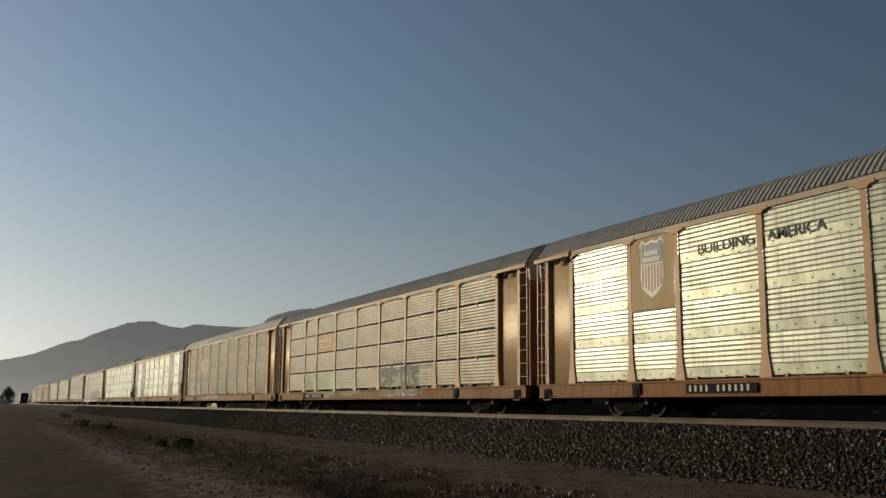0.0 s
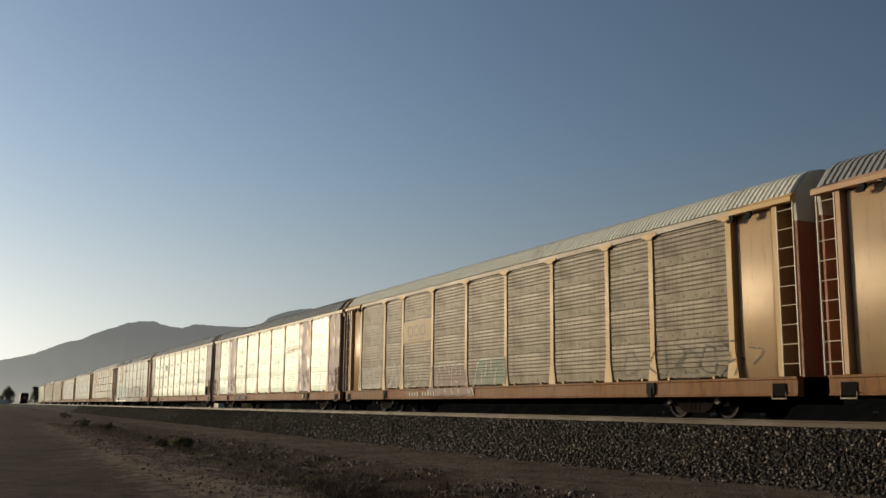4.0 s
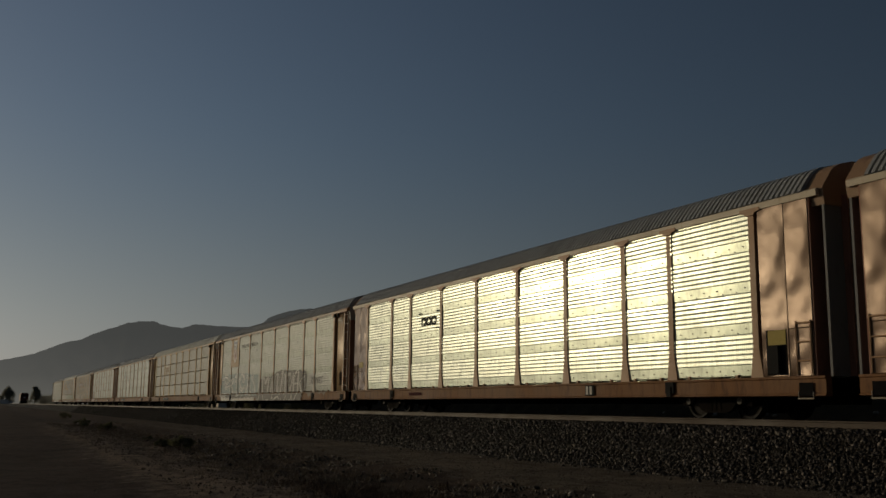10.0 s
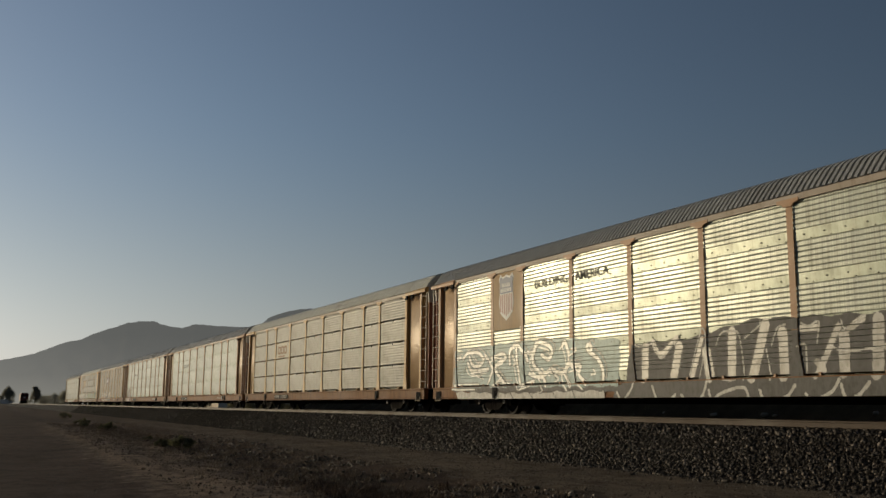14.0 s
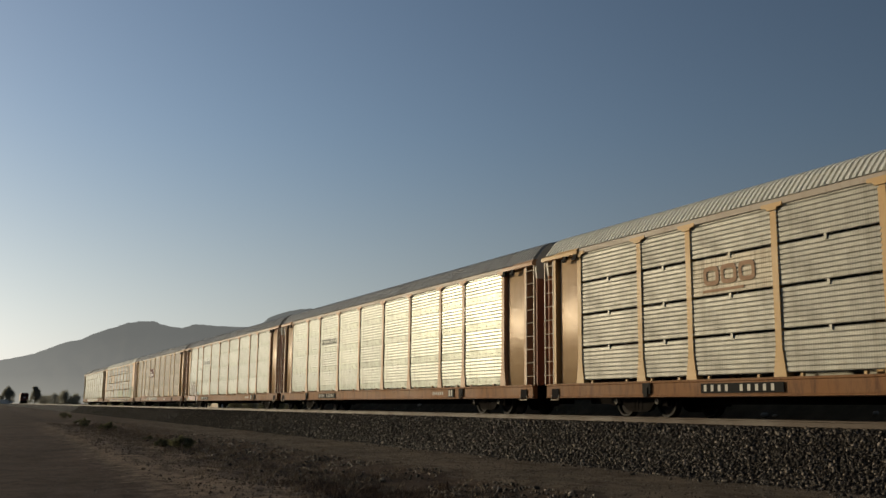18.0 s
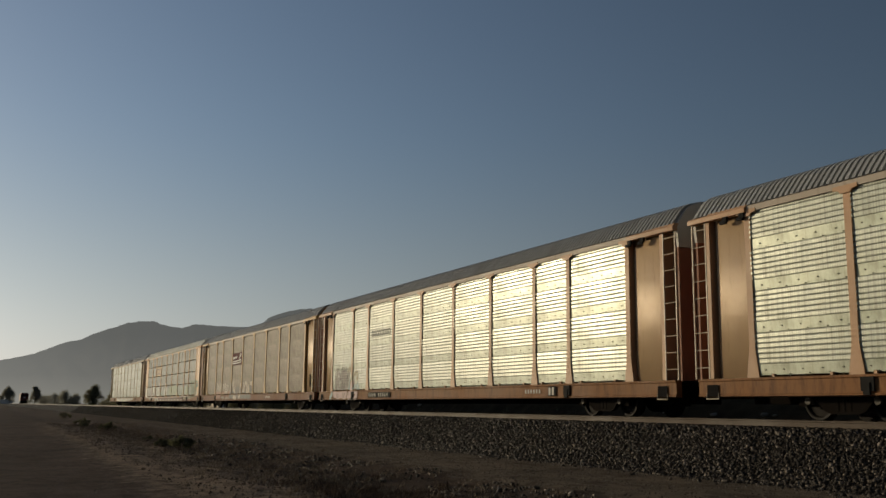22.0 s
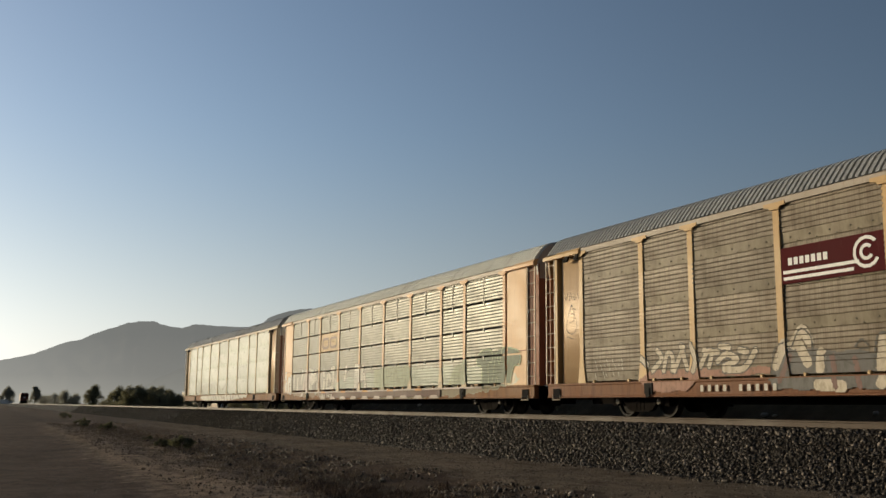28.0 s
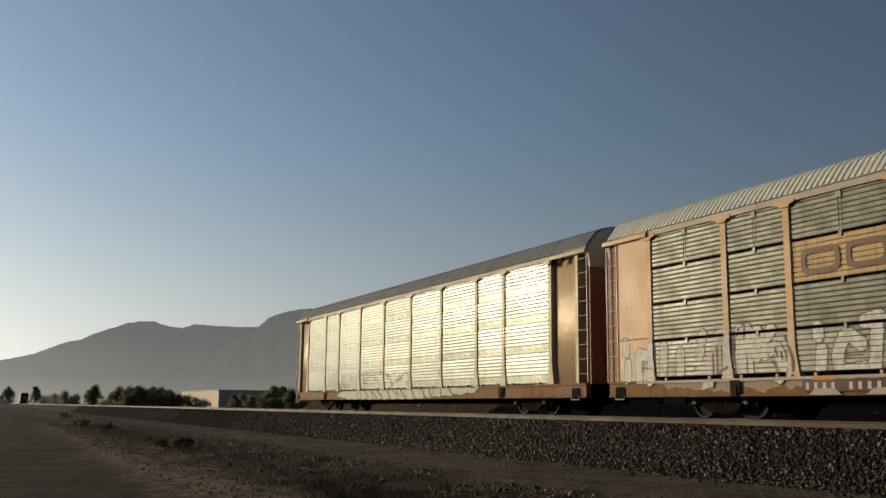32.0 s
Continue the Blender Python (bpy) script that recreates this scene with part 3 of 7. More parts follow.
def wheelset_mesh():
    s = Shape()
    for g in (-1, 1):
        x0 = g * 0.7175
        s.turned([(x0 - g * 0.10, 0.0), (x0 - g * 0.10, 0.11), (x0 - g * 0.03, 0.13), (x0 - g * 0.02, 0.33), (x0 - g * 0.03, 0.36), (x0 - g * 0.03, 0.455), (x0 - g * 0.002, 0.452), (x0 + g * 0.008, 0.425), (x0 + g * 0.105, 0.418), (x0 + g * 0.118, 0.408), (x0 + g * 0.118, 0.385), (x0 + g * 0.105, 0.36), (x0 + g * 0.05, 0.33), (x0 + g * 0.04, 0.14), (x0 + g * 0.12, 0.12), (x0 + g * 0.12, 0.0)], 28)
    s.turned([(-1.05, 0.0), (-1.05, 0.075), (1.05, 0.075), (1.05, 0.0)], 12)
    me = s.mesh("wheelset", WHEEL, False)
    me.materials.append(TREAD)
    for f in me.polygons:
        r = math.hypot(f.center.y, f.center.z)
        if 0.37 < r < 0.43 and abs(f.center.x) > 0.77:
            f.material_index = 1
    return me


def side_frame_mesh(x):
    s = Shape()
    outer = [(-1.22, 0.30), (-1.22, 0.52), (-1.0, 0.64), (-0.6, 0.70), (-0.35, 0.78), (0.35, 0.78), (0.6, 0.70), (1.0, 0.64), (1.22, 0.52), (1.22, 0.30), (1.02, 0.30), (0.98, 0.42), (0.78, 0.46), (0.52, 0.2), (0.35, 0.14), (-0.35, 0.14), (-0.52, 0.2), (-0.78, 0.46), (-0.98, 0.42), (-1.02, 0.30)]
    s.slab(outer, x - 0.06, x + 0.06)
    return s.mesh("side_frame", IRON)


def truck_on(car, y):
    """A two-axle truck: bolster with side frames and turning wheelsets."""
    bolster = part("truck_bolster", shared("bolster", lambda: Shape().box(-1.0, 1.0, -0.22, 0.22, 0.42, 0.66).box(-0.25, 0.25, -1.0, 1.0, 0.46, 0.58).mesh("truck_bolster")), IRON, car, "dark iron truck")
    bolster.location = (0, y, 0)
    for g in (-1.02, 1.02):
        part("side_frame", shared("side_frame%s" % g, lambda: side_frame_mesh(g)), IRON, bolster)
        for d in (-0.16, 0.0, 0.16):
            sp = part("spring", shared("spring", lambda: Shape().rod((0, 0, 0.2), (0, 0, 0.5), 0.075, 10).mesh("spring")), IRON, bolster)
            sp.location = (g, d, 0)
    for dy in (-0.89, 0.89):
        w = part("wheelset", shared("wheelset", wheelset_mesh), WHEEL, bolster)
        w.location = (0, dy, 0.42)
        WHEELSETS.append((w, dy))
        for g in (-1, 1):
            cap = part("bearing_cap", shared("bearing_cap", lambda: Shape().rod((-0.05, 0, 0), (0.05, 0, 0), 0.085, 10).mesh("bearing_cap")), CAST, bolster)
            cap.location = (g * 1.12, dy, 0.42)


WHEELSETS = []
CARS = []
SETTLE = random.Random(17)     # sheets sit a little askew in their frames


def build_car(index, label, sheet_kind, steel, post, roof, cap_mat, end_style="ladder", plain_bays=(), post_cap=False, shift=0.0, sill=None, hung=False):
    """One enclosed auto rack on its flat car. Bays count from the rear end (0) to the front end (8)."""
    car = new("auto_rack_car")
    car.location = (XC, train_place(0) + index * L + shift, 0)
    car["shift"] = shift
    tagged(car, label, "railway car", "auto rack cars of the train")
    sill = sill or SILL
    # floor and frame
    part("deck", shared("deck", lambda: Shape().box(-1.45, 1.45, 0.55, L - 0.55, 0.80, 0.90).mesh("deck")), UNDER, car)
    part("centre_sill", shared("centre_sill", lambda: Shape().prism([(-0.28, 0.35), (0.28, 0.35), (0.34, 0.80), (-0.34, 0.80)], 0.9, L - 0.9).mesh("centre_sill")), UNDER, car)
    for g in (0, 180):
        ob = part("side_sill", shared("side_sill", lambda: Shape().prism([(FACE + 0.05, Z_SILL0 + 0.02), (FACE + 0.17, Z_SILL0), (FACE + 0.17, Z_SILL1 - 0.002), (FACE - 0.03, Z_SILL1 - 0.002), (FACE - 0.03, Z_SILL1 - 0.05), (FACE - 0.005, Z_SILL1 - 0.07), (FACE - 0.005, Z_SILL0 + 0.07), (FACE - 0.03, Z_SILL0 + 0.05), (FACE - 0.03, Z_SILL0 + 0.02)], 0.42 - HALF, HALF - 0.42).mesh("side_sill")), sill, car)
        ob.matrix_basis = pose(0, HALF, 0, 0, 0, g)
        ob = part("header_rail", shared("header_rail", lambda: Shape().prism([(FACE - 0.03, Z_TOP - 0.045), (FACE + 0.1, Z_TOP - 0.045), (FACE + 0.1, Z_TOP + 0.12), (FACE + 0.01, Z_TOP + 0.12), (FACE - 0.03, Z_TOP + 0.09)], 0.4 - HALF, HALF - 0.4).mesh("header_rail")), HEADER if end_style == "plain" else HEADER_GREY, car)
        ob.matrix_basis = pose(0, HALF, 0, 0, 0, g)
        # sides
        for i in range(10):
            ob = part("side_post", shared("post%d" % post_cap, lambda: post_mesh(post_cap)), post, car)
            ob.matrix_basis = pose(0, HALF, 0, 0, 0, g) @ pose(0, POSTS[i], 0)
        for i in range(9):
            lo, hi = POSTS[8 - i], POSTS[9 - i]
            width, mid = hi - lo - 0.17, (lo + hi) / 2
            if i in plain_bays:
                ob = part("plain_sheet", shared("plain%.2f" % width, lambda: Shape().soft_box(FACE + 0.0, FACE + 0.05, -width / 2 - 0.06, width / 2 + 0.06, Z_SILL1 + 0.03, Z_TOP).mesh("plain_sheet")), SHEET_SALMON, car, "dented salmon-painted sheet")
                ob.matrix_basis = pose(0, HALF, 0, 0, 0, g) @ pose(0, mid, 0)
                continue
            for d in (-0.3, 0.3):
                ob = part("foot_tab", shared("foot_tab", lambda: Shape().soft_box(FACE - 0.02, FACE + 0.05, -0.035, 0.035, Z_SILL1 - 0.01, 1.0).mesh("foot_tab")), post, car)
                ob.matrix_basis = pose(0, HALF, 0, 0, 0, g) @ pose(0, mid + d * width, 0)
            for j, z in enumerate(TIERS):
                ob = part("side_sheet", sheet(width, sheet_kind), steel, car)
                ob.matrix_basis = pose(0, HALF, 0, 0, 0, g) @ pose(OUTER, mid, z, 0, SETTLE.gauss(0, 0.35) * (j < 3), SETTLE.gauss(0, 0.18) * (j < 3))
            if hung:
                hang = shared("hanger", lambda: Shape().soft_box(OUTER - 0.022, OUTER + 0.02, -0.07, 0.07, Z_TOP - 0.2, Z_TOP + 0.01).box(OUTER - 0.008, OUTER + 0.01, -0.05, -0.036, 3.86, Z_TOP - 0.2).box(OUTER - 0.008, OUTER + 0.01, 0.036, 0.05, 3.86, Z_TOP - 0.2).mesh("sheet_hanger"))
                ob = part("sheet_hanger", hang, HANGER, car)
                ob.matrix_basis = pose(0, HALF, 0, 0, 0, g) @ pose(0, mid, 0)
        # ends of the sides
        for e in (-1, 1):
            ob = part("end_panel", shared("end_panel", lambda: Shape().box(FACE + 0.62, FACE + 0.66, -0.42, 0.30, Z_SILL1, Z_TOP).mesh("end_panel")), DARK_END, car, "dark brown recessed end panel")
            ob.matrix_basis = pose(0, HALF, 0, 0, 0, g) @ pose(0, e * 13.74, 0)
            if end_style == "flush":
                ob = part("end_sheet", shared("flush_sheet", lambda: Shape().soft_box(FACE + 0.01, FACE + 0.06, -0.62, 0.62, Z_SILL1, Z_TOP).mesh("end_sheet")), SHEET_ORANGE, car, "plain orange-tan end sheet")
                ob.matrix_basis = pose(0, HALF, 0, 0, 0, g) @ pose(0, e * 12.8, 0)
                ob = part("ladder", shared("ladder", ladder_mesh), LADDER, car)
                ob.matrix_basis = pose(0, HALF, 0, 0, 0, g) @ pose(0, e * 13.74, 0)
                ob = part("corner_plate", shared("ladder_back", lambda: Shape().soft_box(FACE + 0.10, FACE + 0.14, -0.31, 0.30, Z_SILL1, Z_TOP).mesh("corner_plate")), DARK_END, car)
                ob.matrix_basis = pose(0, HALF, 0, 0, 0, g) @ pose(0, e * 13.74, 0)
                ob = part("eave_beam", shared("eave_beam", eave_beam_mesh), SHEET_ORANGE, car)
                ob.matrix_basis = pose(0, HALF, 0, 0, 0, g) @ pose(0, e * 13.06, 0)
                ob = part("sheet_seam", shared("sheet_seam", lambda: Shape().box(FACE - 0.004, FACE + 0.008, -0.60, 0.60, 2.02, 2.05).mesh("sheet_seam")), DARK_END, car)
                ob.matrix_basis = pose(0, HALF, 0, 0, 0, g) @ pose(0, e * 12.8, 0)
            elif end_style == "ladder":
                ob = part("vestibule_panel", shared("vestibule", curved_panel_mesh), SHEET_TAN, car)
                ob.matrix_basis = pose(0, HALF, 0, 0, 0, g) @ pose(0, e * 12.72, 0)
                ob = part("vestibule_back", shared("vestibule_back", lambda: Shape().box(FACE + 0.56, FACE + 0.60, -0.80, 0.72, Z_SILL1, Z_TOP).mesh("vestibule_back")), DARK_END, car)
                ob.matrix_basis = pose(0, HALF, 0, 0, 0, g) @ pose(0, e * 12.72, 0)
                ob = part("corner_post", shared("corner_post", lambda: Shape().soft_box(FACE, FACE + 0.50, -0.06, 0.06, Z_SILL1, Z_TOP).mesh("corner_post")), post, car)
                ob.matrix_basis = pose(0, HALF, 0, 0, 0, g) @ pose(0, e * 13.44, 0)
                ob = part("ladder", shared("ladder", ladder_mesh), LADDER, car)
                ob.matrix_basis = pose(0, HALF, 0, 0, 0, g) @ pose(0, e * 13.76, 0)
                ob = part("eave_beam", shared("eave_beam", eave_beam_mesh), post, car)
                ob.matrix_basis = pose(0, HALF, 0, 0, 0, g) @ pose(0, e * 13.06, 0)
                for h in (12.2, 12.75):
                    ob = part("beam_hook", shared("beam_hook", hook_mesh), BLACK, car, "black iron hook")
                    ob.matrix_basis = pose(0, HALF, 0, 0, 0, g) @ pose(0, e * h, 0)
            else:
                ob = part("plain_sheet", shared("end_sheet", lambda: Shape().soft_box(FACE, FACE + 0.06, -0.385, 0.385, Z_SILL1, Z_TOP).mesh("plain_sheet")), SHEET_SALMON, car, "dented salmon-painted end sheet")
                ob.matrix_basis = pose(0, HALF, 0, 0, 0, g) @ pose(0, e * 12.56, 0)
                ob = part("plain_sheet", shared("corner_sheet", lambda: Shape().soft_box(FACE, FACE + 0.06, -0.33, 0.33, 1.95, Z_TOP).mesh("plain_sheet")), SHEET_SALMON, car)
                ob.matrix_basis = pose(0, HALF, 0, 0, 0, g) @ pose(0, e * 13.30, 0)
                ob = part("corner_return", shared("corner_return", lambda: Shape().box(FACE + 0.02, FACE + 0.66, -0.02, 0.02, Z_SILL1, Z_TOP).mesh("corner_return")), DARK_END, car)
                ob.matrix_basis = pose(0, HALF, 0, 0, 0, g) @ pose(0, e * 13.655, 0)
                ob = part("corner_plate", shared("corner_plate", lambda: Shape().soft_box(FACE + 0.004, FACE + 0.05, -0.33, 0.33, Z_SILL1, 1.946).mesh("corner_plate")), SHEET_SALMON, car)
                ob.matrix_basis = pose(0, HALF, 0, 0, 0, g) @ pose(0, e * 13.30, 0)
                rail = shared("grab_rail", lambda: Shape().rod((FACE - 0.02, -0.2, 0.95), (FACE - 0.02, -0.2, 2.1), 0.018).rod((FACE - 0.02, 0.2, 0.95), (FACE - 0.02, 0.2, 2.1), 0.018).rod((FACE - 0.02, -0.2, 1.25), (FACE - 0.02, 0.2, 1.25), 0.018).rod((FACE - 0.02, -0.2, 1.65), (FACE - 0.02, 0.2, 1.65), 0.018).rod((FACE - 0.02, -0.2, 2.05), (FACE - 0.02, 0.2, 2.05), 0.018).mesh("grab_rail"))
                ob = part("grab_rail", rail, post, car)
                ob.matrix_basis = pose(0, HALF, 0, 0, 0, g) @ pose(0, e * 13.38, 0)
    for o in (-9.0, 9.0):
        ob = part("jacking_pad", shared("jacking_pad", lambda: Shape().box(FACE - 0.06, FACE - 0.032, -0.16, 0.16, 0.60, 0.88).box(FACE - 0.085, FACE - 0.06, -0.07, 0.09, 0.52, 0.76).mesh("jacking_pad")), BLACK, car)
        ob.location = (0, HALF + o, 0)
    for o in (-13.4, 13.4):
        # thin black plate on the sill; the pocket's shade is only its colour
        pocket = shared("step_pocket", lambda: Shape().box(FACE - 0.036, FACE - 0.032, -0.19, 0.19, 0.52, 0.79).mesh("step_pocket"))
        part("step_pocket", pocket, SHADE_BLACK, car).location = (0, HALF + o, 0)
        step = shared("stirrup_step", lambda: Shape().rod((FACE - 0.045, -0.2, 0.60), (FACE - 0.045, -0.2, 0.46), 0.012).rod((FACE - 0.045, 0.2, 0.60), (FACE - 0.045, 0.2, 0.46), 0.012).rod((FACE - 0.045, -0.21, 0.46), (FACE - 0.045, 0.21, 0.46), 0.016).mesh("stirrup_step"))
        ob = part("stirrup_step", step, LADDER, car)
        ob.location = (0, HALF + o, 0)
    # roof and ends
    rise = -0.02 if roof == ROOF_LIGHT else 0.0
    start, depth, foot = (0.80, 0.56, 4.52) if end_style == "plain" else (0.36, 0.09, 4.3)
    part("roof", shared("roof%g%g" % (rise, start), lambda: roof_mesh(rise, start)), roof, car)
    for y, turn in ((0.3, 0), (L - 0.3, 180)):
        ob = part("roof_cap", shared("roof_cap%g%g" % (rise, depth), lambda: cap_mesh(rise, depth, foot)), cap_mat, car)
        ob.matrix_basis = pose(0, y, 0, 0, 0, turn)
        for g in (-1, 1):
            ob = part("end_door", shared("end_door%d%g" % (g, foot), lambda: Shape().prism([(g * 0.02, 0.92), (g * 1.45, 0.92), (g * 1.45, foot - 0.004), (g * 0.02, foot - 0.004)], 0.0, 0.06).mesh("end_door")), END_GREY if end_style == "plain" else DARK_END, car)
            ob.matrix_basis = pose(0, y, 0, 0, 0, turn) @ pose(0, 0.03, 0)
        ob = part("coupler", shared("coupler", lambda: Shape().box(-0.11, 0.11, -0.22, 0.9, 0.62, 0.86).box(-0.2, 0.2, -0.32, -0.1, 0.6, 0.9).mesh("coupler")), IRON, car)
        ob.matrix_basis = pose(0, y, 0, 0, 0, turn)
    for y in (HALF - 10.06, HALF + 10.06):
        truck_on(car, y)
    car["sheets"], car["ends"] = sheet_kind, end_style
    CARS.append(car)
    return car


build_ground()
BALLAST = build_track()
build_mountains()

car_1 = build_car(0, "silver auto rack with a shield board and salmon posts", "banded", STEEL_BRIGHT, POST_SALMON, ROOF_GREY, CAP_GREY)
car_2 = build_car(1, "dusty tan ribbed auto rack with green tags", "ribbed", STEEL_DULL, POST_SALMON, ROOF_GREY, CAP_GREY)
car_3 = build_car(2, "weathered brown auto rack with outlined tags", "banded", STEEL_BROWN, POST_TAN, ROOF_LIGHT, CAP_GREY)
car_4 = build_car(3, "bright silver auto rack with dented salmon sheets", "fine", STEEL_NEW, POST_SALMON, ROOF_GREY, CAP_BROWN, "plain", (1, 7))
car_5 = build_car(4, "bright silver auto rack with flared posts and dented ends", "fine", STEEL_NEW, POST_SALMON, ROOF_GREY, CAP_BROWN, "plain", (), True)
car_6 = build_car(5, "silver auto rack covered with large tags", "banded", STEEL_BRIGHT, POST_SALMON, ROOF_GREY, CAP_GREY)
car_7 = build_car(6, "grey ribbed auto rack with a cream board", "ribbed", STEEL_GREY, POST_TAN, ROOF_LIGHT, CAP_GREY)
car_8 = build_car(7, "clean silver auto rack with salmon posts", "banded", STEEL_BRIGHT, POST_SALMON, ROOF_GREY, CAP_GREY)
car_9 = build_car(8, "silver auto rack with a tag at its rear end", "banded", STEEL_BRIGHT, POST_SALMON, ROOF_GREY, CAP_GREY)
car_10 = build_car(9, "weathered brown auto rack with a maroon board", "banded", STEEL_BROWN, POST_TAN, ROOF_GREY, CAP_BROWN, sill=SILL_MAROON)
car_11 = build_car(10, "grey-green ribbed auto rack with orange posts", "ribbed", STEEL_GREEN, POST_ORANGE, ROOF_LIGHT, CAP_GREY, "flush", hung=True)
car_12 = build_car(11, "silver auto rack at the tail of the train", "banded", STEEL_BRIGHT, POST_PALE, ROOF_GREY, CAP_GREY, shift=0.3)


# ---------------------------------------------------------------- markings on the near sides
def skin(o, z):
    """How far out the paint lies at an offset and height: on a post, the sill or a sheet."""
    if z < Z_SILL1:
        return FACE - 0.034
    if min(abs(o - p) for p in POSTS) < 0.13:
        return FACE - 0.034
    return OUTER - 0.012


def paint(name, s, mat, car, label=""):
    me = bpy.data.meshes.new(name)
    me.from_pydata(s.v, [], s.f)
    return part(name, me, mat, car, label)


def bent(pts):
    """A smooth line through the points of a stroke."""
    if len(pts) < 3:
        return pts
    out = []
    n = len(pts)
    for i in range(n - 1):
        p0, p1, p2, p3 = (pts[max(0, min(n - 1, i + d))] for d in (-1, 0, 1, 2))
        for k in range(5):
            t = k / 5
            out.append(tuple(0.5 * (2 * p1[c] + (p2[c] - p0[c]) * t + (2 * p0[c] - 5 * p1[c] + 4 * p2[c] - p3[c]) * t * t + (3 * p1[c] - p0[c] - 3 * p2[c] + p3[c]) * t ** 3) for c in (0, 1)))
    return out + [pts[-1]]


def paint_rows(kind):
    """Heights of the strips that take spray paint: the sill, then every rib of the lower sheets, each cut into narrow rows; False marks an open slot between ribs."""
    spans = [(0.505, 0.90, True), (0.90, 0.985, False)]
    for z in (0.97, 1.92, 2.87, 3.82):
        if kind == "ribbed":
            spans += [(z + 0.053 + 0.1115 * i + 0.012, z + 0.053 + 0.1115 * (i + 1) - 0.004, True) for i in range(8)]
            spans += [(z + 0.053 + 0.1115 * i - 0.004, z + 0.053 + 0.1115 * i + 0.012, False) for i in range(8)]
        else:
            spans += [(z + 0.012, z + 0.25, True)] + [(z + 0.252 + 0.1155 * i + 0.014, z + 0.252 + 0.1155 * (i + 1) - 0.004, True) for i in range(6)]
            spans += [(z + 0.252 + 0.1155 * i - 0.004, z + 0.252 + 0.1155 * i + 0.014, False) for i in range(6)]
    out = []
    for a, b, solid in spans:
        n = max(1, round((b - a) / 0.024))
        out += [(a + (b - a) * i / n, a + (b - a) * (i + 1) / n, solid) for i in range(n)]
    return out


COATS = {}


def coat(car, inside, box, mat, label, name):
    """Lays a coat of paint on sill, posts and ribs wherever inside(offsets, heights) holds."""
    COATS[car.name] = COATS.get(car.name, 0) + 1
    lift = 0.004 + 0.0013 * COATS[car.name]
    o0, o1, z0, z1 = box
    step = 0.024
    o = np.arange(o0, o1, step) + step / 2
    near_post = np.min(np.abs(o[:, None] - np.array(POSTS)[None]), axis=1)
    rows = [r for r in paint_rows(car["sheets"]) if r[1] > z0 and r[0] < z1]
    v, f = [], []
    for a, b, solid in rows:
        z = (a + b) / 2
        on = inside(o, np.full_like(o, z))
        post = near_post < float(np.interp(z, (0.93, 1.45, 1.6), (0.19, 0.11, 0.09)))
        if z < 0.91:
            x = np.full_like(o, FACE - 0.03 - lift)
        else:
            flush = np.abs(o) > 12.14
            x = np.where(post, FACE - 0.002 - lift, OUTER - lift)
            x = np.where(flush & ~post, FACE + (0.012 if car["ends"] == "flush" else 0.12) - lift, x)
            if not solid:
                on = on & (post | flush)
            on = on & (np.abs(o) < 13.35)
        i, n = 0, len(o)
        while i < n:
            if not on[i]:
                i += 1
                continue
            j = i
            while j + 1 < n and on[j + 1] and x[j + 1] == x[i]:
                j += 1
            k = len(v)
            ya, yb = HALF + o[i] - step / 2, HALF + o[j] + step / 2
            v += [(x[i], ya, a), (x[i], yb, a), (x[i], yb, b), (x[i], ya, b)]
            f.append((k, k + 3, k + 2, k + 1))
            i = j + 1
    me = bpy.data.meshes.new(name)
    me.from_pydata(v, [], f)
    return part(name, me, mat, car, label)


def spray(car, mat, width, strokes, label):
    """Strokes of a spray can, each a line of (offset, height)."""
    lines = [np.array(bent(s)) for s in strokes]
    pts = np.concatenate(lines)
    box = (pts[:, 0].min() - width, pts[:, 0].max() + width, pts[:, 1].min() - width, pts[:, 1].max() + width)

    def inside(o, z):
        best = np.full(len(o), 9.0)
        for line in lines:
            for (ao, az), (bo, bz) in zip(line[:-1], line[1:]):
                d2 = (bo - ao) ** 2 + (bz - az) ** 2 or 1e-9
                t = np.clip(((o - ao) * (bo - ao) + (z - az) * (bz - az)) / d2, 0, 1)
                best = np.minimum(best, np.hypot(o - ao - t * (bo - ao), z - az - t * (bz - az)))
        return best < width / 2

    return coat(car, inside, box, mat, label, "spray_stroke")


def spray_area(car, mat, corners, label):
    """A filled patch of spray paint with a slightly wavering edge."""
    pts = np.array(corners)
    box = (pts[:, 0].min() - 0.05, pts[:, 0].max() + 0.05, pts[:, 1].min() - 0.05, pts[:, 1].max() + 0.05)

    def inside(o, z):
        o, z = o + 0.03 * np.sin(9 * z + 3 * o), z + 0.025 * np.sin(7 * o)
        hit = np.zeros(len(o), bool)
        for (ao, az), (bo, bz) in zip(pts, np.roll(pts, -1, axis=0)):
            if az != bz:
                hit ^= ((az > z) != (bz > z)) & (o < (bo - ao) * (z - az) / (bz - az) + ao)
        return hit

    return coat(car, inside, box, mat, label, "spray_patch")


def row(o0, o1, z0, z1, count, fills, edge, line, seed, cover=1.0):
    """A row of rounded, overlapping spray-can patches."""
    rng = random.Random(seed)
    w = (o1 - o0) / count
    out = []
    for i in range(count):
        h = (z1 - z0) / 2 * rng.uniform(0.8, 1.1)
        out.append((o0 + (i + 0.5) * w + rng.uniform(-0.1, 0.1) * w, (z0 + z1) / 2 + rng.uniform(-0.08, 0.08), w * rng.uniform(0.52, 0.72), h, fills[i % len(fills)], edge, cover, line))
    return out


def wash(o, z, ro, rz, colour, cover):
    return (o, z, ro, rz, colour, colour, cover, 0.0)


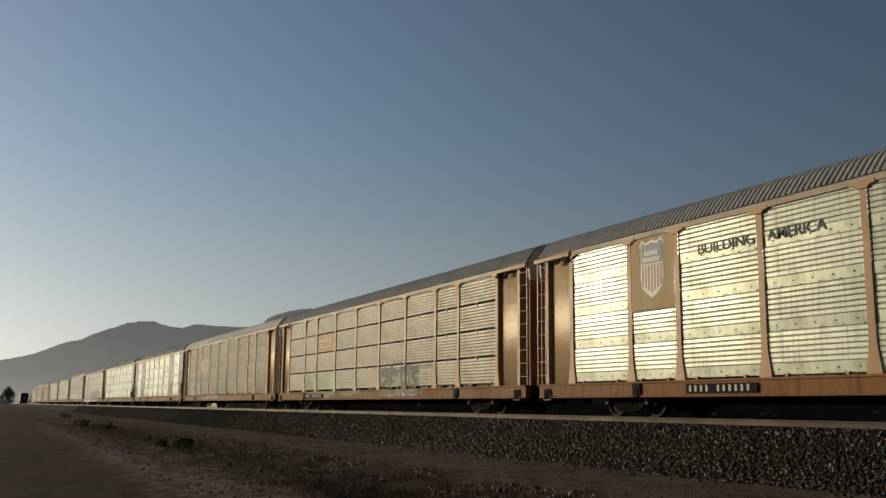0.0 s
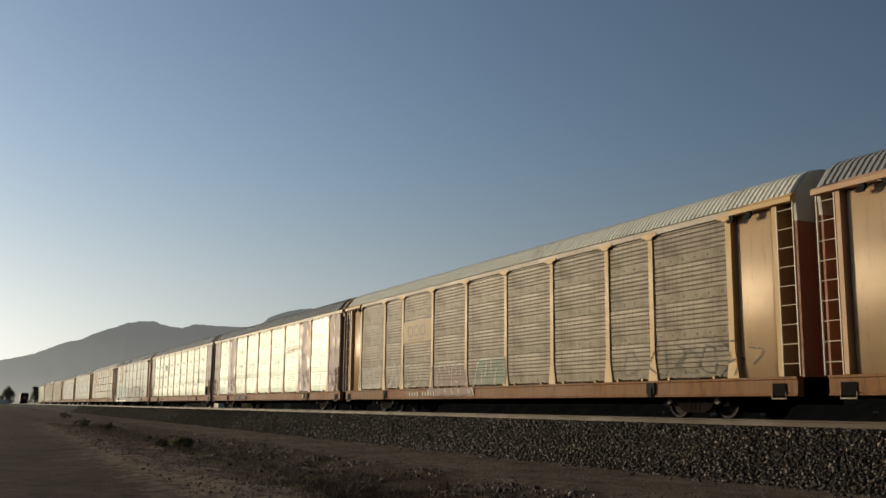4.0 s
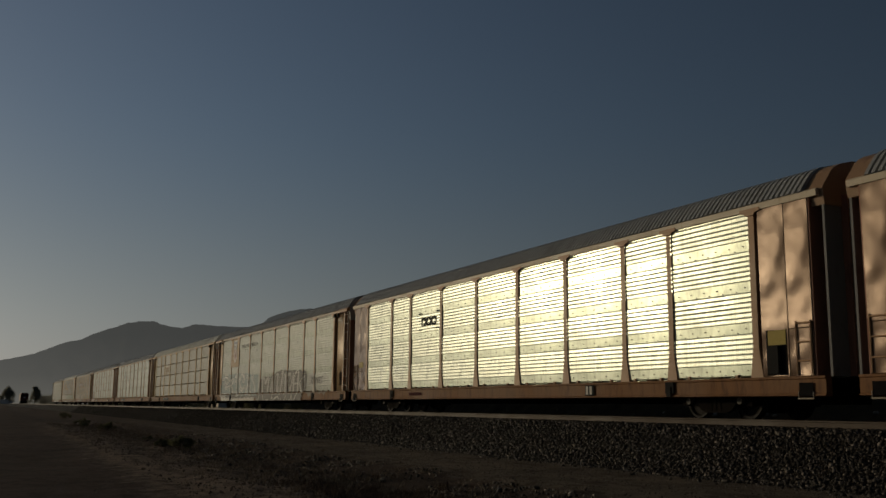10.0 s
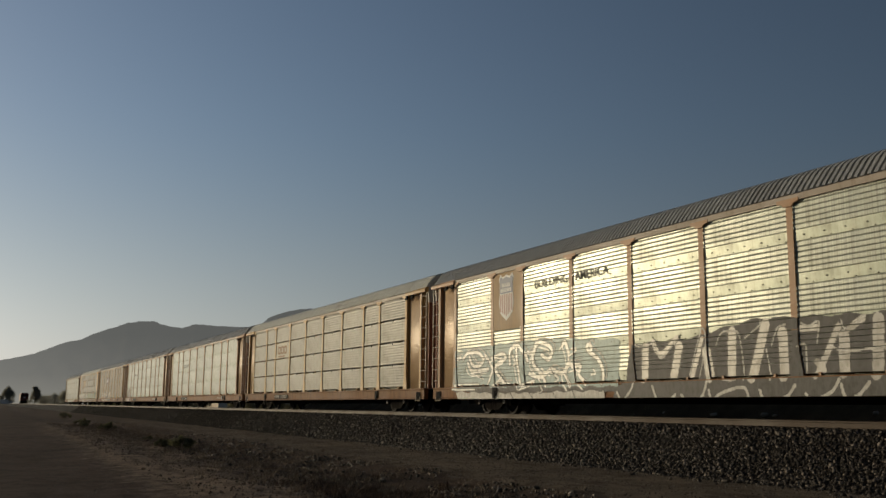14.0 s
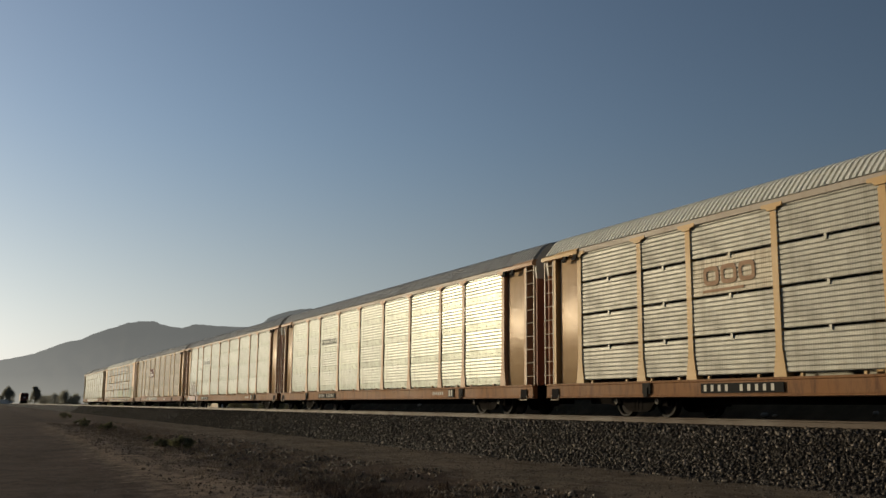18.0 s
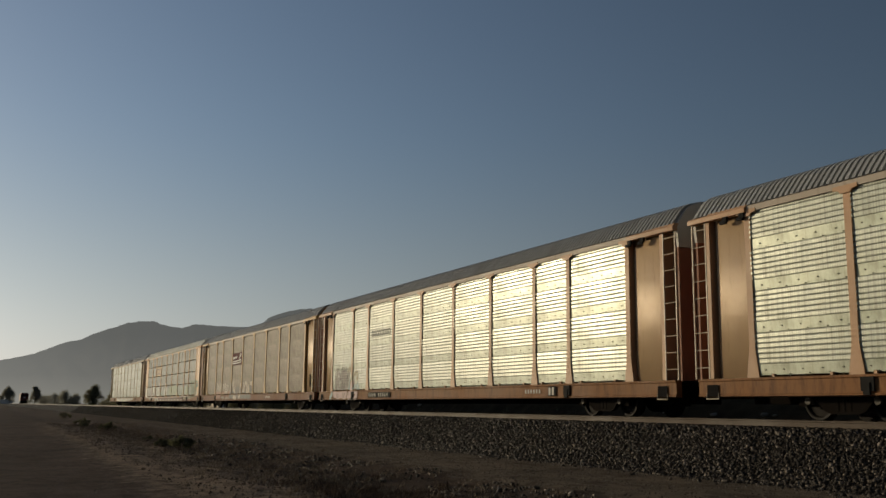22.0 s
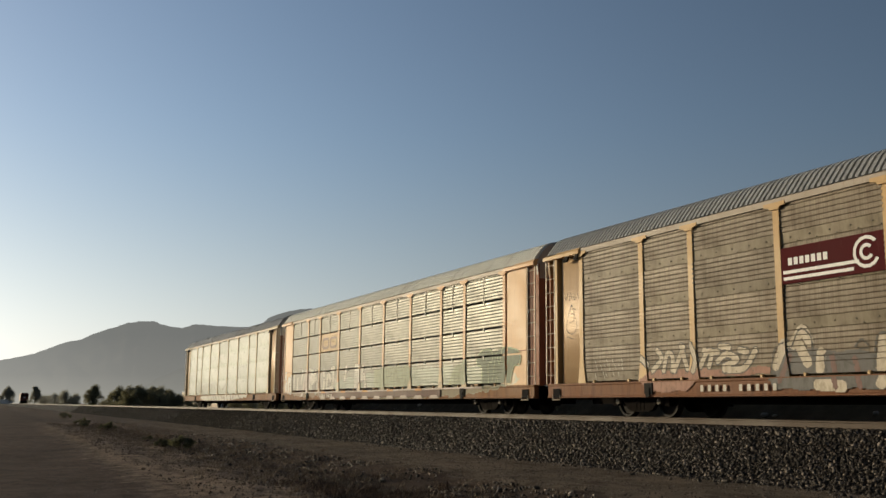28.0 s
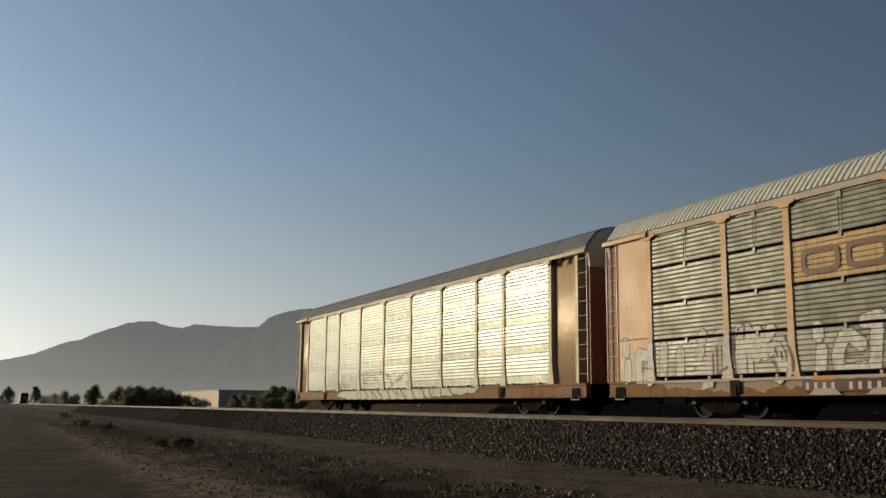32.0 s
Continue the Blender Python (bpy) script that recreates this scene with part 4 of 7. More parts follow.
def spray_on(car, blobs):
    """Lays spray paint over the lower sheets, posts and sill of the near side."""
    made = {}
    for ob in car.children:
        kind = ob.name.split(".")[0]
        if kind not in ("side_sheet", "side_post", "side_sill", "end_sheet") or ob.matrix_basis[0][0] < 0 or (kind == "side_sheet" and ob.matrix_basis.translation.z > 2.4):
            continue
        slot = ob.material_slots[0]
        mat = slot.material
        o, half = ob.matrix_basis.translation.y - HALF, {"side_sheet": 1.45, "side_post": 0.2, "side_sill": 14.0, "end_sheet": 0.7}[kind]
        some = tuple(b for b in blobs if (b[1] - b[3] < 0.9 if kind == "side_sill" else b[1] + b[3] > 1.05) and abs(b[0] - o) < b[2] + half + 0.3)
        if not some:
            continue
        key = (mat.name, some)
        if key not in made:
            if mat.name in STEELS:
                base, rough, metal, stain, amount, dents, banded, band, plaid = STEELS[mat.name]
                made[key] = galvanised("sprayed_" + mat.name, base, rough, metal, stain, amount, dents, banded, car, some, band, plaid)
            else:
                base, wear, rough, amount, dents, scale, dent_scale, gloss, deep = PAINTS[mat.name]
                made[key] = painted("sprayed_" + mat.name, base, wear, rough, amount, dents, scale, dent_scale, gloss, deep, car, some)
        slot.link = "OBJECT"
        slot.material = made[key]


def bars(car, name, o0, o1, z0, z1, count, mat, slant=0.0, gap=0.3, label="", x=None):
    """A row of plain bars, from the rear end (o0) to the front (o1), in place of lettering."""
    step = (o1 - o0) / count
    w = step * (1 - gap)
    me = bpy.data.meshes.new(name)
    me.from_pydata([(0, -w / 2, 0), (0, w / 2, 0), (0, w / 2 + slant, z1 - z0), (0, -w / 2 + slant, z1 - z0)], [], [(0, 1, 2, 3)])
    for i in range(count):
        c = o0 + i * step + w / 2
        xx = x if x is not None else skin(c, (z0 + z1) / 2) - 0.004
        part(name, me, mat, car, label).location = (xx, HALF + c, z0)


def frames(car, name, o0, o1, z0, z1, count, mat, slant=0.0, gap=0.18, label="", x=None, bold=0.3):
    """Plain rounded frames in a row, in place of a logo's letters."""
    step = (o1 - o0) / count
    w, h = abs(step) * (1 - gap) / 2, (z1 - z0) / 2
    s = Shape()
    for k in range(16):
        a = 2 * math.pi * k / 16
        c, d = (math.copysign(abs(v) ** 0.5, v) for v in (math.cos(a), math.sin(a)))
        for f in (1.0, 0.0):
            y, z = c * (w - (1 - f) * bold * h), d * (h - (1 - f) * bold * h)
            s.v.append((0, y + slant * z, z))
    s.f = [(2 * k, 2 * k + 1, (2 * k + 3) % 32, (2 * k + 2) % 32) for k in range(16)]
    me = bpy.data.meshes.new(name)
    me.from_pydata(s.v, [], s.f)
    for i in range(count):
        c = o0 + (i + 0.5) * step
        part(name, me, mat, car, label).location = (x if x is not None else skin(c, z0) - 0.004, HALF + c, (z0 + z1) / 2)


def board(car, bay, z0, z1, mat, label, name="logo_board"):
    lo, hi = POSTS[8 - bay] + 0.1, POSTS[9 - bay] - 0.1
    s = Shape().soft_box(FACE + 0.004, FACE + 0.028, HALF + lo, HALF + hi, z0, z1, 0.006)
    ob = part(name, s, mat, car, label)
    return ob, lo, hi


def painted_sheet(car, bay, mat, label):
    """Logo colour laid straight on the ribs of one sheet of the second row."""
    lo, hi = POSTS[8 - bay] + 0.1, POSTS[9 - bay] - 0.1
    for ob in car.children:
        at_sheet = ob.matrix_basis.translation
        if ob.name.startswith("side_sheet") and ob.matrix_basis[0][0] > 0 and abs(at_sheet.z - 2.87) < 0.01 and abs(at_sheet.y - HALF - (lo + hi) / 2) < 0.2:
            ob.material_slots[0].link = "OBJECT"
            ob.material_slots[0].material = mat
            ob["label"] = label
    return lo, hi


def lettering(car, words, o, z, size, length, mat):
    cu = bpy.data.curves.new("slogan", "FONT")
    cu.body = words
    cu.size = size
    cu.extrude = 0.001
    cu.offset = 0.002
    cu.materials.append(mat)
    ob = new("slogan", cu)
    ob.parent = car
    ob["label"] = "black slogan lettering"
    bpy.context.view_layer.update()
    wide = length / ob.dimensions.x
    ob.matrix_basis = Matrix(((0, 0, -1, OUTER - 0.014), (-wide, 0, 0, HALF + o), (0, 1, 0, z), (0, 0, 0, 1)))
    return ob


def stencil(car, o0, o1, count, plate=True):
    """A dark plate on the sill with pale upright bars for its marks, four and then the rest."""
    if plate:
        part("number_plate", Shape().box(FACE - 0.05, FACE - 0.034, HALF + o1 - 0.12, HALF + o0 + 0.12, 0.60, 0.825), BLACK, car, "black plate with pale stencilled bars")
    step = (o0 - o1) / count
    bars(car, "stencil_mark", o0, o0 - 4 * step, 0.64, 0.79, 4, STENCIL, 0, 0.62, "pale stencilled bars", FACE - 0.056)
    bars(car, "stencil_mark", o0 - 5 * step, o1, 0.64, 0.79, count - 5, STENCIL, 0, 0.62, "pale stencilled bars", FACE - 0.056)


def sill_placard(car, o):
    part("placard", Shape().box(FACE - 0.046, FACE - 0.034, HALF + o - 0.22, HALF + o + 0.22, 0.57, 0.86), BLACK, car)
    bars(car, "placard_mark", o + 0.18, o - 0.18, 0.6, 0.83, 2, STENCIL, 0, 0.4, "", FACE - 0.052)


def shield(car, bay, zc, h):
    """A shield on a tan board: dark blue head, red and white pales, pale rim."""
    ob, lo, hi = board(car, bay, 2.78, Z_TOP, LOGO_TAN, "tan board behind a painted shield")
    c, w = (lo + hi) / 2, h * 0.62

    def outline(k):
        half = [(0.0, 0.5), (0.12, 0.47), (0.27, 0.46), (0.42, 0.52), (0.52, 0.43), (0.46, 0.30), (0.47, 0.12), (0.50, -0.12), (0.43, -0.32), (0.22, -0.42), (0.0, -0.5)]
        pts = half + [(-a, b) for a, b in half[-2:0:-1]]
        return [(HALF + c + a * w * k, zc + b * h * k) for a, b in pts]

    for k, x, mat, name in ((1.09, FACE, WHITE, "shield_rim"), (1.0, FACE - 0.003, WHITE, "shield_field")):
        part(name, Shape().slab(outline(k), x - 0.002, x + 0.001), mat, car, "pale painted shield")
    s = Shape()
    for i in range(7):
        a = -0.42 + i * 0.14
        z_low = -0.30 - 0.14 * (1 - abs(a) / 0.5)
        s.slab([(HALF + c + (a - 0.035) * w, zc + z_low * h), (HALF + c + (a + 0.035) * w, zc + z_low * h), (HALF + c + (a + 0.035) * w, zc + 0.08 * h), (HALF + c + (a - 0.035) * w, zc + 0.08 * h)], FACE - 0.009, FACE - 0.006)
    part("shield_stripes", s, FADED_RED, car, "dark red painted stripes")
    head = [(HALF + c + a * w, zc + b * h) for a, b in ((-0.47, 0.1), (0.47, 0.1), (0.46, 0.30), (0.51, 0.43), (0.42, 0.51), (0.27, 0.45), (0.0, 0.49), (-0.27, 0.45), (-0.42, 0.51), (-0.51, 0.43), (-0.46, 0.30))]
    part("shield_head", Shape().slab(head, FACE - 0.012, FACE - 0.006), FADED_NAVY, car, "dark blue painted shield head")
    for dz, half, n in ((0.30, 0.32, 5), (0.18, 0.40, 7)):
        bars(car, "shield_mark", c + half * w, c - half * w, zc + dz * h - 0.05 * h, zc + dz * h + 0.04 * h, n, WHITE, 0, 0.3, "pale bars", FACE - 0.016)


for c in (car_1, car_6):
    shield(c, 1, 3.85, 1.42)
    lettering(c, "BUILDING", 6.52, 3.97, 0.345, 1.88, SLOGAN)
    lettering(c, "AMERICA", 4.20, 3.96, 0.36, 1.68, SLOGAN)
stencil(car_1, 6.9, 4.75, 11)
bars(car_1, "stencil_mark", -1.0, -3.0, 0.62, 0.74, 8, LOGO_BROWN)

lo, hi = painted_sheet(car_2, 2, STEEL_LOGO, "sheet with a faded orange logo patch")
for z, inset, n in ((3.42, 0.25, 4), (3.28, 0.35, 3), (3.14, 0.35, 5)):
    bars(car_2, "logo_mark", hi - inset, lo + 0.45, z, z + (0.16 if n == 4 else 0.08), n, LOGO_CREAM, -0.06, 0.3, "worn cream logo bars", OUTER - 0.014)
stencil(car_2, 8.9, 6.1, 11)

ob, lo, hi = board(car_3, 2, 2.75, 3.62, LOGO_TAN, "faded yellow-tan logo board")
frames(car_3, "logo_mark", hi - 0.4, lo + 0.5, 3.0, 3.46, 3, LOGO_BROWN, 0.1, 0.1, "dark plain logo shapes", FACE, 0.42)
bars(car_3, "logo_line", hi - 0.45, lo + 0.6, 2.86, 2.92, 1, LOGO_BROWN, 0, 0, "", FACE)
stencil(car_3, 6.4, 3.9, 10, False)

frames(car_4, "logo_mark", -4.75, -6.85, 3.27, 3.50, 4, RED, -0.3, 0.18, "dark red plain logo shapes", None, 0.34)
bars(car_4, "logo_line", -4.6, -6.3, 3.17, 3.205, 1, RED, -0.04, 0, "")
stencil(car_4, 6.6, 3.9, 10)
sill_placard(car_4, -8.2)

for a, b in ((6.5, 6.2), (4.9, 4.6)):
    for z in (3.2, 3.85):
        bars(car_5, "logo_bracket", a, b, z, z + 0.05, 1, BLACK, 0, 0, "")
frames(car_5, "logo_mark", 6.25, 4.85, 3.36, 3.70, 3, BLACK, 0.05, 0.08, "black plain logo shapes", None, 0.42)
bars(car_5, "stencil_mark", 7.2, 6.0, 0.66, 0.78, 6, MAROON)
sill_placard(car_5, -5.5)
part("notice_plate", Shape().box(FACE - 0.01, FACE - 0.001, HALF + 12.5, HALF + 13.0, 1.95, 2.2), YELLOW, car_5, "small yellow notice plate")

lo, hi = painted_sheet(car_7, 2, STEEL_CREAM, "sheet with a cream logo patch")
frames(car_7, "logo_mark", hi - 0.4, lo + 0.5, 3.15, 3.62, 3, LOGO_GHOST, 0.05, 0.1, "brown plain logo shapes", OUTER - 0.014, 0.45)
bars(car_7, "logo_line", hi - 0.4, lo + 0.9, 2.99, 3.06, 1, LOGO_GHOST, 0, 0, "", OUTER - 0.014)
stencil(car_7, 6.8, 4.4, 10)

for c, z in ((car_8, 3.22), (car_9, 3.22)):
    frames(c, "logo_mark", 6.9, 4.7, z + 0.06, z + 0.32, 8, DARK_GREY, 0.15, 0.2, "dark grey plain logo shapes", None, 0.3)
stencil(car_8, 6.9, 4.6, 10)
bars(car_8, "stencil_mark", -6.6, -7.6, 0.66, 0.78, 6, STENCIL, 0, 0.5)
sill_placard(car_8, -8.2)
bars(car_9, "stencil_mark", -6.6, -7.6, 0.66, 0.78, 6, STENCIL, 0, 0.5)
sill_placard(car_9, -8.2)
stencil(car_9, 6.9, 4.6, 10)

ob, lo, hi = board(car_10, 3, 2.92, 3.72, MAROON, "maroon logo board with white stripes")
for z in (3.0, 3.14):
    bars(car_10, "logo_stripe", hi - 0.05, lo + 0.75 - (z - 3.0), z, z + 0.07, 1, WHITE, 0, 0, "white stripe", FACE)
bars(car_10, "logo_mark", hi - 0.2, lo + 1.35, 3.32, 3.48, 7, WHITE, 0, 0.3, "white plain bars", FACE)
s = Shape()
for r, w in ((0.33, 0.07), (0.17, 0.07)):
    arc = [(lo + 0.42 + r * math.cos(a), 3.34 + r * math.sin(a)) for a in [math.radians(-150 + 24 * k) for k in range(13)]]
    for k in range(len(arc) - 1):
        (o1, z1), (o2, z2) = arc[k], arc[k + 1]
        f1, f2 = 1 - w / r, 1 - w / r
        n = len(s.v)
        s.v += [(FACE - 0.004, HALF + o1, z1), (FACE - 0.004, HALF + o2, z2), (FACE - 0.004, HALF + lo + 0.42 + (o2 - lo - 0.42) * f2, 3.34 + (z2 - 3.34) * f2), (FACE - 0.004, HALF + lo + 0.42 + (o1 - lo - 0.42) * f1, 3.34 + (z1 - 3.34) * f1)]
        s.f += [(n, n + 1, n + 2, n + 3)]
paint("logo_rings", s, WHITE, car_10, "white curved rings")
bars(car_10, "stencil_mark", -4.7, -5.7, 0.66, 0.78, 6, STENCIL, 0, 0.5)
stencil(car_10, 7.0, 4.4, 10, False)

lo, hi = painted_sheet(car_11, 2, STEEL_TAN, "sheet with an orange-tan logo patch")
for c in (hi - 0.78, lo + 0.72):
    s = Shape()
    ring = [(c + 0.52 * math.copysign(abs(math.cos(a)) ** 0.45, math.cos(a)), 3.34 + 0.29 * math.copysign(abs(math.sin(a)) ** 0.45, math.sin(a))) for a in [2 * math.pi * k / 16 for k in range(16)]]
    n = len(s.v)
    for o, z in ring:
        s.v += [(OUTER - 0.014, HALF + o, z), (OUTER - 0.014, HALF + c + (o - c) * 0.76, 3.34 + (z - 3.34) * 0.58)]
    s.f += [(2 * k, 2 * k + 1, (2 * k + 3) % 32, (2 * k + 2) % 32) for k in range(16)]
    paint("logo_mark", s, LOGO_BROWN, car_11, "dark brown rounded logo shape")
# its fish-belly sill: a dark web with pale patches along the lower edge, orange ones above
part("sill_web", Shape().soft_box(FACE - 0.052, FACE - 0.032, HALF - 7.2, HALF + 7.0, 0.60, 0.85, 0.006), SILL_DARK, car_11, "dark maroon web of the sill")
part("sill_strip", Shape().soft_box(FACE - 0.05, FACE - 0.032, HALF - 10.5, HALF + 12.5, 0.856, 0.926, 0.006), SILL_PALE, car_11, "pale sprayed strip along the sill")
for i in range(10):
    o = 6.4 - i * 1.45
    part("sill_patch", Shape().slab([(HALF + o - 0.42, 0.535), (HALF + o + 0.42, 0.535), (HALF + o + 0.26, 0.665), (HALF + o - 0.26, 0.665)], FACE - 0.060, FACE - 0.0535), SILL_PALE, car_11)
    if i % 2 == 0:
        part("sill_mark", Shape().box(FACE - 0.057, FACE - 0.0515, HALF + o - 0.32, HALF + o + 0.32, 0.845, 0.922), LOGO_ORANGE, car_11)
stencil(car_11, 6.9, 4.9, 9, False)


MINT, TEAL = (0.30, 0.38, 0.30), (0.17, 0.24, 0.25)
spray_on(car_2, [wash(7.9, 1.3, 0.75, 0.5, (0.30, 0.33, 0.19), 0.6), wash(5.7, 1.25, 1.7, 0.65, (0.26, 0.32, 0.18), 0.6), wash(4.6, 1.35, 0.6, 0.5, (0.40, 0.39, 0.29), 0.5), wash(2.2, 1.3, 2.0, 0.6, (0.29, 0.32, 0.20), 0.55)])
spray_on(car_3, [wash(2.9, 0.75, 2.0, 0.3, (0.12, 0.06, 0.05), 0.6)])
spray_on(car_6, [wash(8.2, 1.35, 4.2, 0.8, TEAL, 0.5), wash(-8.6, 1.3, 1.0, 0.6, (0.33, 0.32, 0.28), 0.6), wash(-10.4, 1.3, 1.2, 0.5, (0.36, 0.35, 0.30), 0.5)])
spray_on(car_11, [wash(9.0, 1.3, 4.4, 0.62, (0.44, 0.41, 0.35), 0.4), wash(-4.0, 1.15, 9.0, 0.6, MINT, 0.35)])
spray_on(car_12, row(-9.0, 10.5, 1.0, 1.75, 15, ((0.36, 0.37, 0.29),), (0.25, 0.27, 0.21), 0.02, 91, 0.3))


def can(name, colour, metal=0.0, rough=0.55):
    """Dry spray paint, worn thin in places."""
    k = Mat(name)
    worn = k.noise(5.0, 6, 0.7, (1, 1.4, 0.7))
    k.link(k.mix(1.0, colour, k.ramp(worn, ((0.32, (0.62, 0.60, 0.56)), (0.55, (1.0, 1.0, 1.0)))), "MULTIPLY"), k.b.inputs["Base Color"])
    k.b.inputs["Metallic"].default_value = metal
    k.b.inputs["Roughness"].default_value = rough
    k.b.inputs["Specular IOR Level"].default_value = 0.15
    k.bump(k.noise(1.3, 2), 0.25, 0.05)
    return k.m


OLIVE_SPRAY = can("olive_spray", (0.058, 0.054, 0.041))
MINT_SPRAY = can("mint_spray", (0.29, 0.325, 0.22))
PALE_SPRAY = can("pale_spray", (0.42, 0.40, 0.34))
GREEN_SPRAY = can("green_spray", (0.22, 0.31, 0.15))
DARK_SPRAY = can("dark_spray", (0.075, 0.07, 0.062))
ASH_SPRAY = can("ash_spray", (0.29, 0.26, 0.21))
WINE_SPRAY = can("wine_spray", (0.16, 0.09, 0.075))
FOREST_SPRAY = can("forest_spray", (0.115, 0.15, 0.10))
TEAL_SPRAY = can("teal_spray", (0.20, 0.27, 0.26), 0.05, 0.4)
SMOKE_SPRAY = can("smoke_spray", (0.105, 0.10, 0.092))
CHALK_SPRAY = can("chalk_spray", (0.58, 0.56, 0.50))
CHROME_SPRAY = can("chrome_spray", (0.58, 0.575, 0.53), 0.08, 0.36)
SHADE_SPRAY = can("shade_spray", (0.10, 0.125, 0.125), 0.05, 0.4)
SILVER_SPRAY = can("silver_spray", (0.31, 0.30, 0.275), 0.15, 0.4)
MAUVE_SPRAY = can("mauve_spray", (0.28, 0.25, 0.23))
PINK_SPRAY = can("pink_spray", (0.46, 0.32, 0.30))
SAND_SPRAY = can("sand_spray", (0.40, 0.36, 0.24))
WHITE_SPRAY = can("white_spray", (0.58, 0.55, 0.47))
BRICK_SPRAY = can("brick_spray", (0.27, 0.13, 0.085))
CREAM_SPRAY = can("cream_spray", (0.48, 0.41, 0.31))
BLUSH_SPRAY = can("blush_spray", (0.52, 0.46, 0.42))
SAGE_SPRAY = can("sage_spray", (0.15, 0.18, 0.14))
LIME_SPRAY = can("lime_spray", (0.34, 0.41, 0.25))
spray_area(car_2, OLIVE_SPRAY, [(-1.57, 1.85), (-2.70, 1.87), (-3.58, 1.74), (-4.05, 1.86), (-4.32, 1.89), (-5.60, 1.91), (-5.62, 1.55), (-5.45, 1.38), (-5.66, 1.05), (-5.65, 0.66), (-4.58, 0.65), (-3.01, 0.65), (-1.67, 0.63), (-1.55, 1.03)], "dark olive-grey ground of a large tag")
spray_area(car_2, BRICK_SPRAY, [(-3.34, 0.64), (-3.59, 0.97), (-3.92, 0.64)], "dull red gap between letters")
spray_area(car_2, MINT_SPRAY, [(-1.61, 1.46), (-2.20, 1.46), (-2.08, 1.33), (-1.78, 1.18)], "pale mint field between dark letters")
spray_area(car_2, MINT_SPRAY, [(-2.92, 1.46), (-3.46, 1.47), (-3.56, 1.66), (-3.66, 1.58), (-3.85, 1.14), (-3.92, 0.91), (-3.63, 1.10), (-3.25, 0.96), (-2.82, 0.96), (-2.70, 1.14), (-3.04, 1.19), (-3.14, 1.32), (-2.86, 1.30)], "pale mint field between dark letters")
spray_area(car_2, MINT_SPRAY, [(-2.53, 1.37), (-2.39, 1.19), (-2.50, 1.04), (-2.20, 1.07), (-2.43, 1.32)], "pale mint field between dark letters")
spray_area(car_2, MINT_SPRAY, [(-3.96, 1.26), (-4.04, 1.47), (-4.32, 1.77), (-4.37, 1.33), (-4.24, 1.35), (-4.04, 1.16)], "pale mint field between dark letters")
spray_area(car_2, MINT_SPRAY, [(-4.39, 1.60), (-4.61, 1.36), (-4.63, 1.24), (-4.39, 1.04)], "pale mint field between dark letters")
spray_area(car_2, MINT_SPRAY, [(-4.61, 1.73), (-4.84, 1.52), (-5.17, 1.14), (-4.82, 1.12), (-4.69, 0.94), (-4.65, 1.02), (-4.81, 1.25), (-4.62, 1.60)], "pale mint field between dark letters")
spray_area(car_2, MINT_SPRAY, [(-5.18, 1.51), (-5.59, 1.51), (-5.35, 1.35)], "pale mint field between dark letters")
spray_area(car_2, MINT_SPRAY, [(-4.18, 0.91), (-4.30, 0.78), (-4.45, 0.66), (-4.09, 0.66)], "pale mint field between dark letters")
spray(car_2, PALE_SPRAY, 0.034, [[(-1.56, 1.21), (-1.68, 0.69), (-1.88, 0.67), (-3.19, 0.67), (-3.39, 0.85), (-3.54, 0.98)], [(-2.74, 1.89), (-2.64, 1.58), (-2.67, 1.44), (-2.39, 1.16), (-2.54, 1.04), (-2.71, 0.96), (-2.75, 0.68)], [(-3.55, 1.74), (-3.64, 1.55)], [(-3.76, 1.17), (-4.01, 0.72), (-4.12, 0.73), (-4.18, 0.88)], [(-4.25, 0.78), (-4.38, 0.68), (-4.50, 0.72), (-4.60, 0.94), (-4.66, 0.71), (-5.60, 0.71), (-5.67, 0.99), (-5.44, 1.35)]], "thin pale outline of a tag")
spray(car_2, PALE_SPRAY, 0.034, [[(-5.44, 1.35), (-5.62, 1.55), (-5.57, 1.86)], [(-4.58, 1.68), (-4.82, 1.85), (-5.57, 1.86)], [(-4.96, 0.82), (-5.01, 0.91), (-5.07, 0.81)], [(-5.11, 0.91), (-5.18, 0.81)], [(-6.85, 1.49), (-6.97, 1.28), (-7.16, 1.03)], [(-5.81, 0.85), (-6.08, 0.70)], [(-6.09, 0.84), (-5.82, 0.71)]], "thin pale outline of a tag")
spray(car_2, DARK_SPRAY, 0.028, [[(-5.82, 1.82), (-5.87, 1.72), (-5.96, 1.86), (-6.01, 1.72)], [(-6.10, 1.87), (-6.12, 1.72)], [(-6.22, 1.86), (-6.26, 1.72), (-6.36, 1.88), (-6.40, 1.71)], [(-6.50, 1.87), (-6.53, 1.73), (-6.64, 1.88), (-6.65, 1.72)], [(-5.87, 1.48), (-6.16, 1.51), (-6.39, 1.46)], [(-5.94, 1.24), (-6.23, 1.30), (-6.51, 1.26)], [(-6.02, 1.07), (-6.28, 1.11)], [(-2.93, 2.01), (-3.09, 2.11), (-3.20, 1.99)], [(-3.34, 2.01), (-3.42, 2.11), (-3.60, 2.02), (-3.81, 2.05)]], "faint dark handwriting")
spray(car_2, PALE_SPRAY, 0.032, [[(-7.10, 1.47), (-7.16, 1.62), (-7.29, 1.66)], [(-7.10, 1.30), (-7.30, 1.20)]], "thin pale marks")
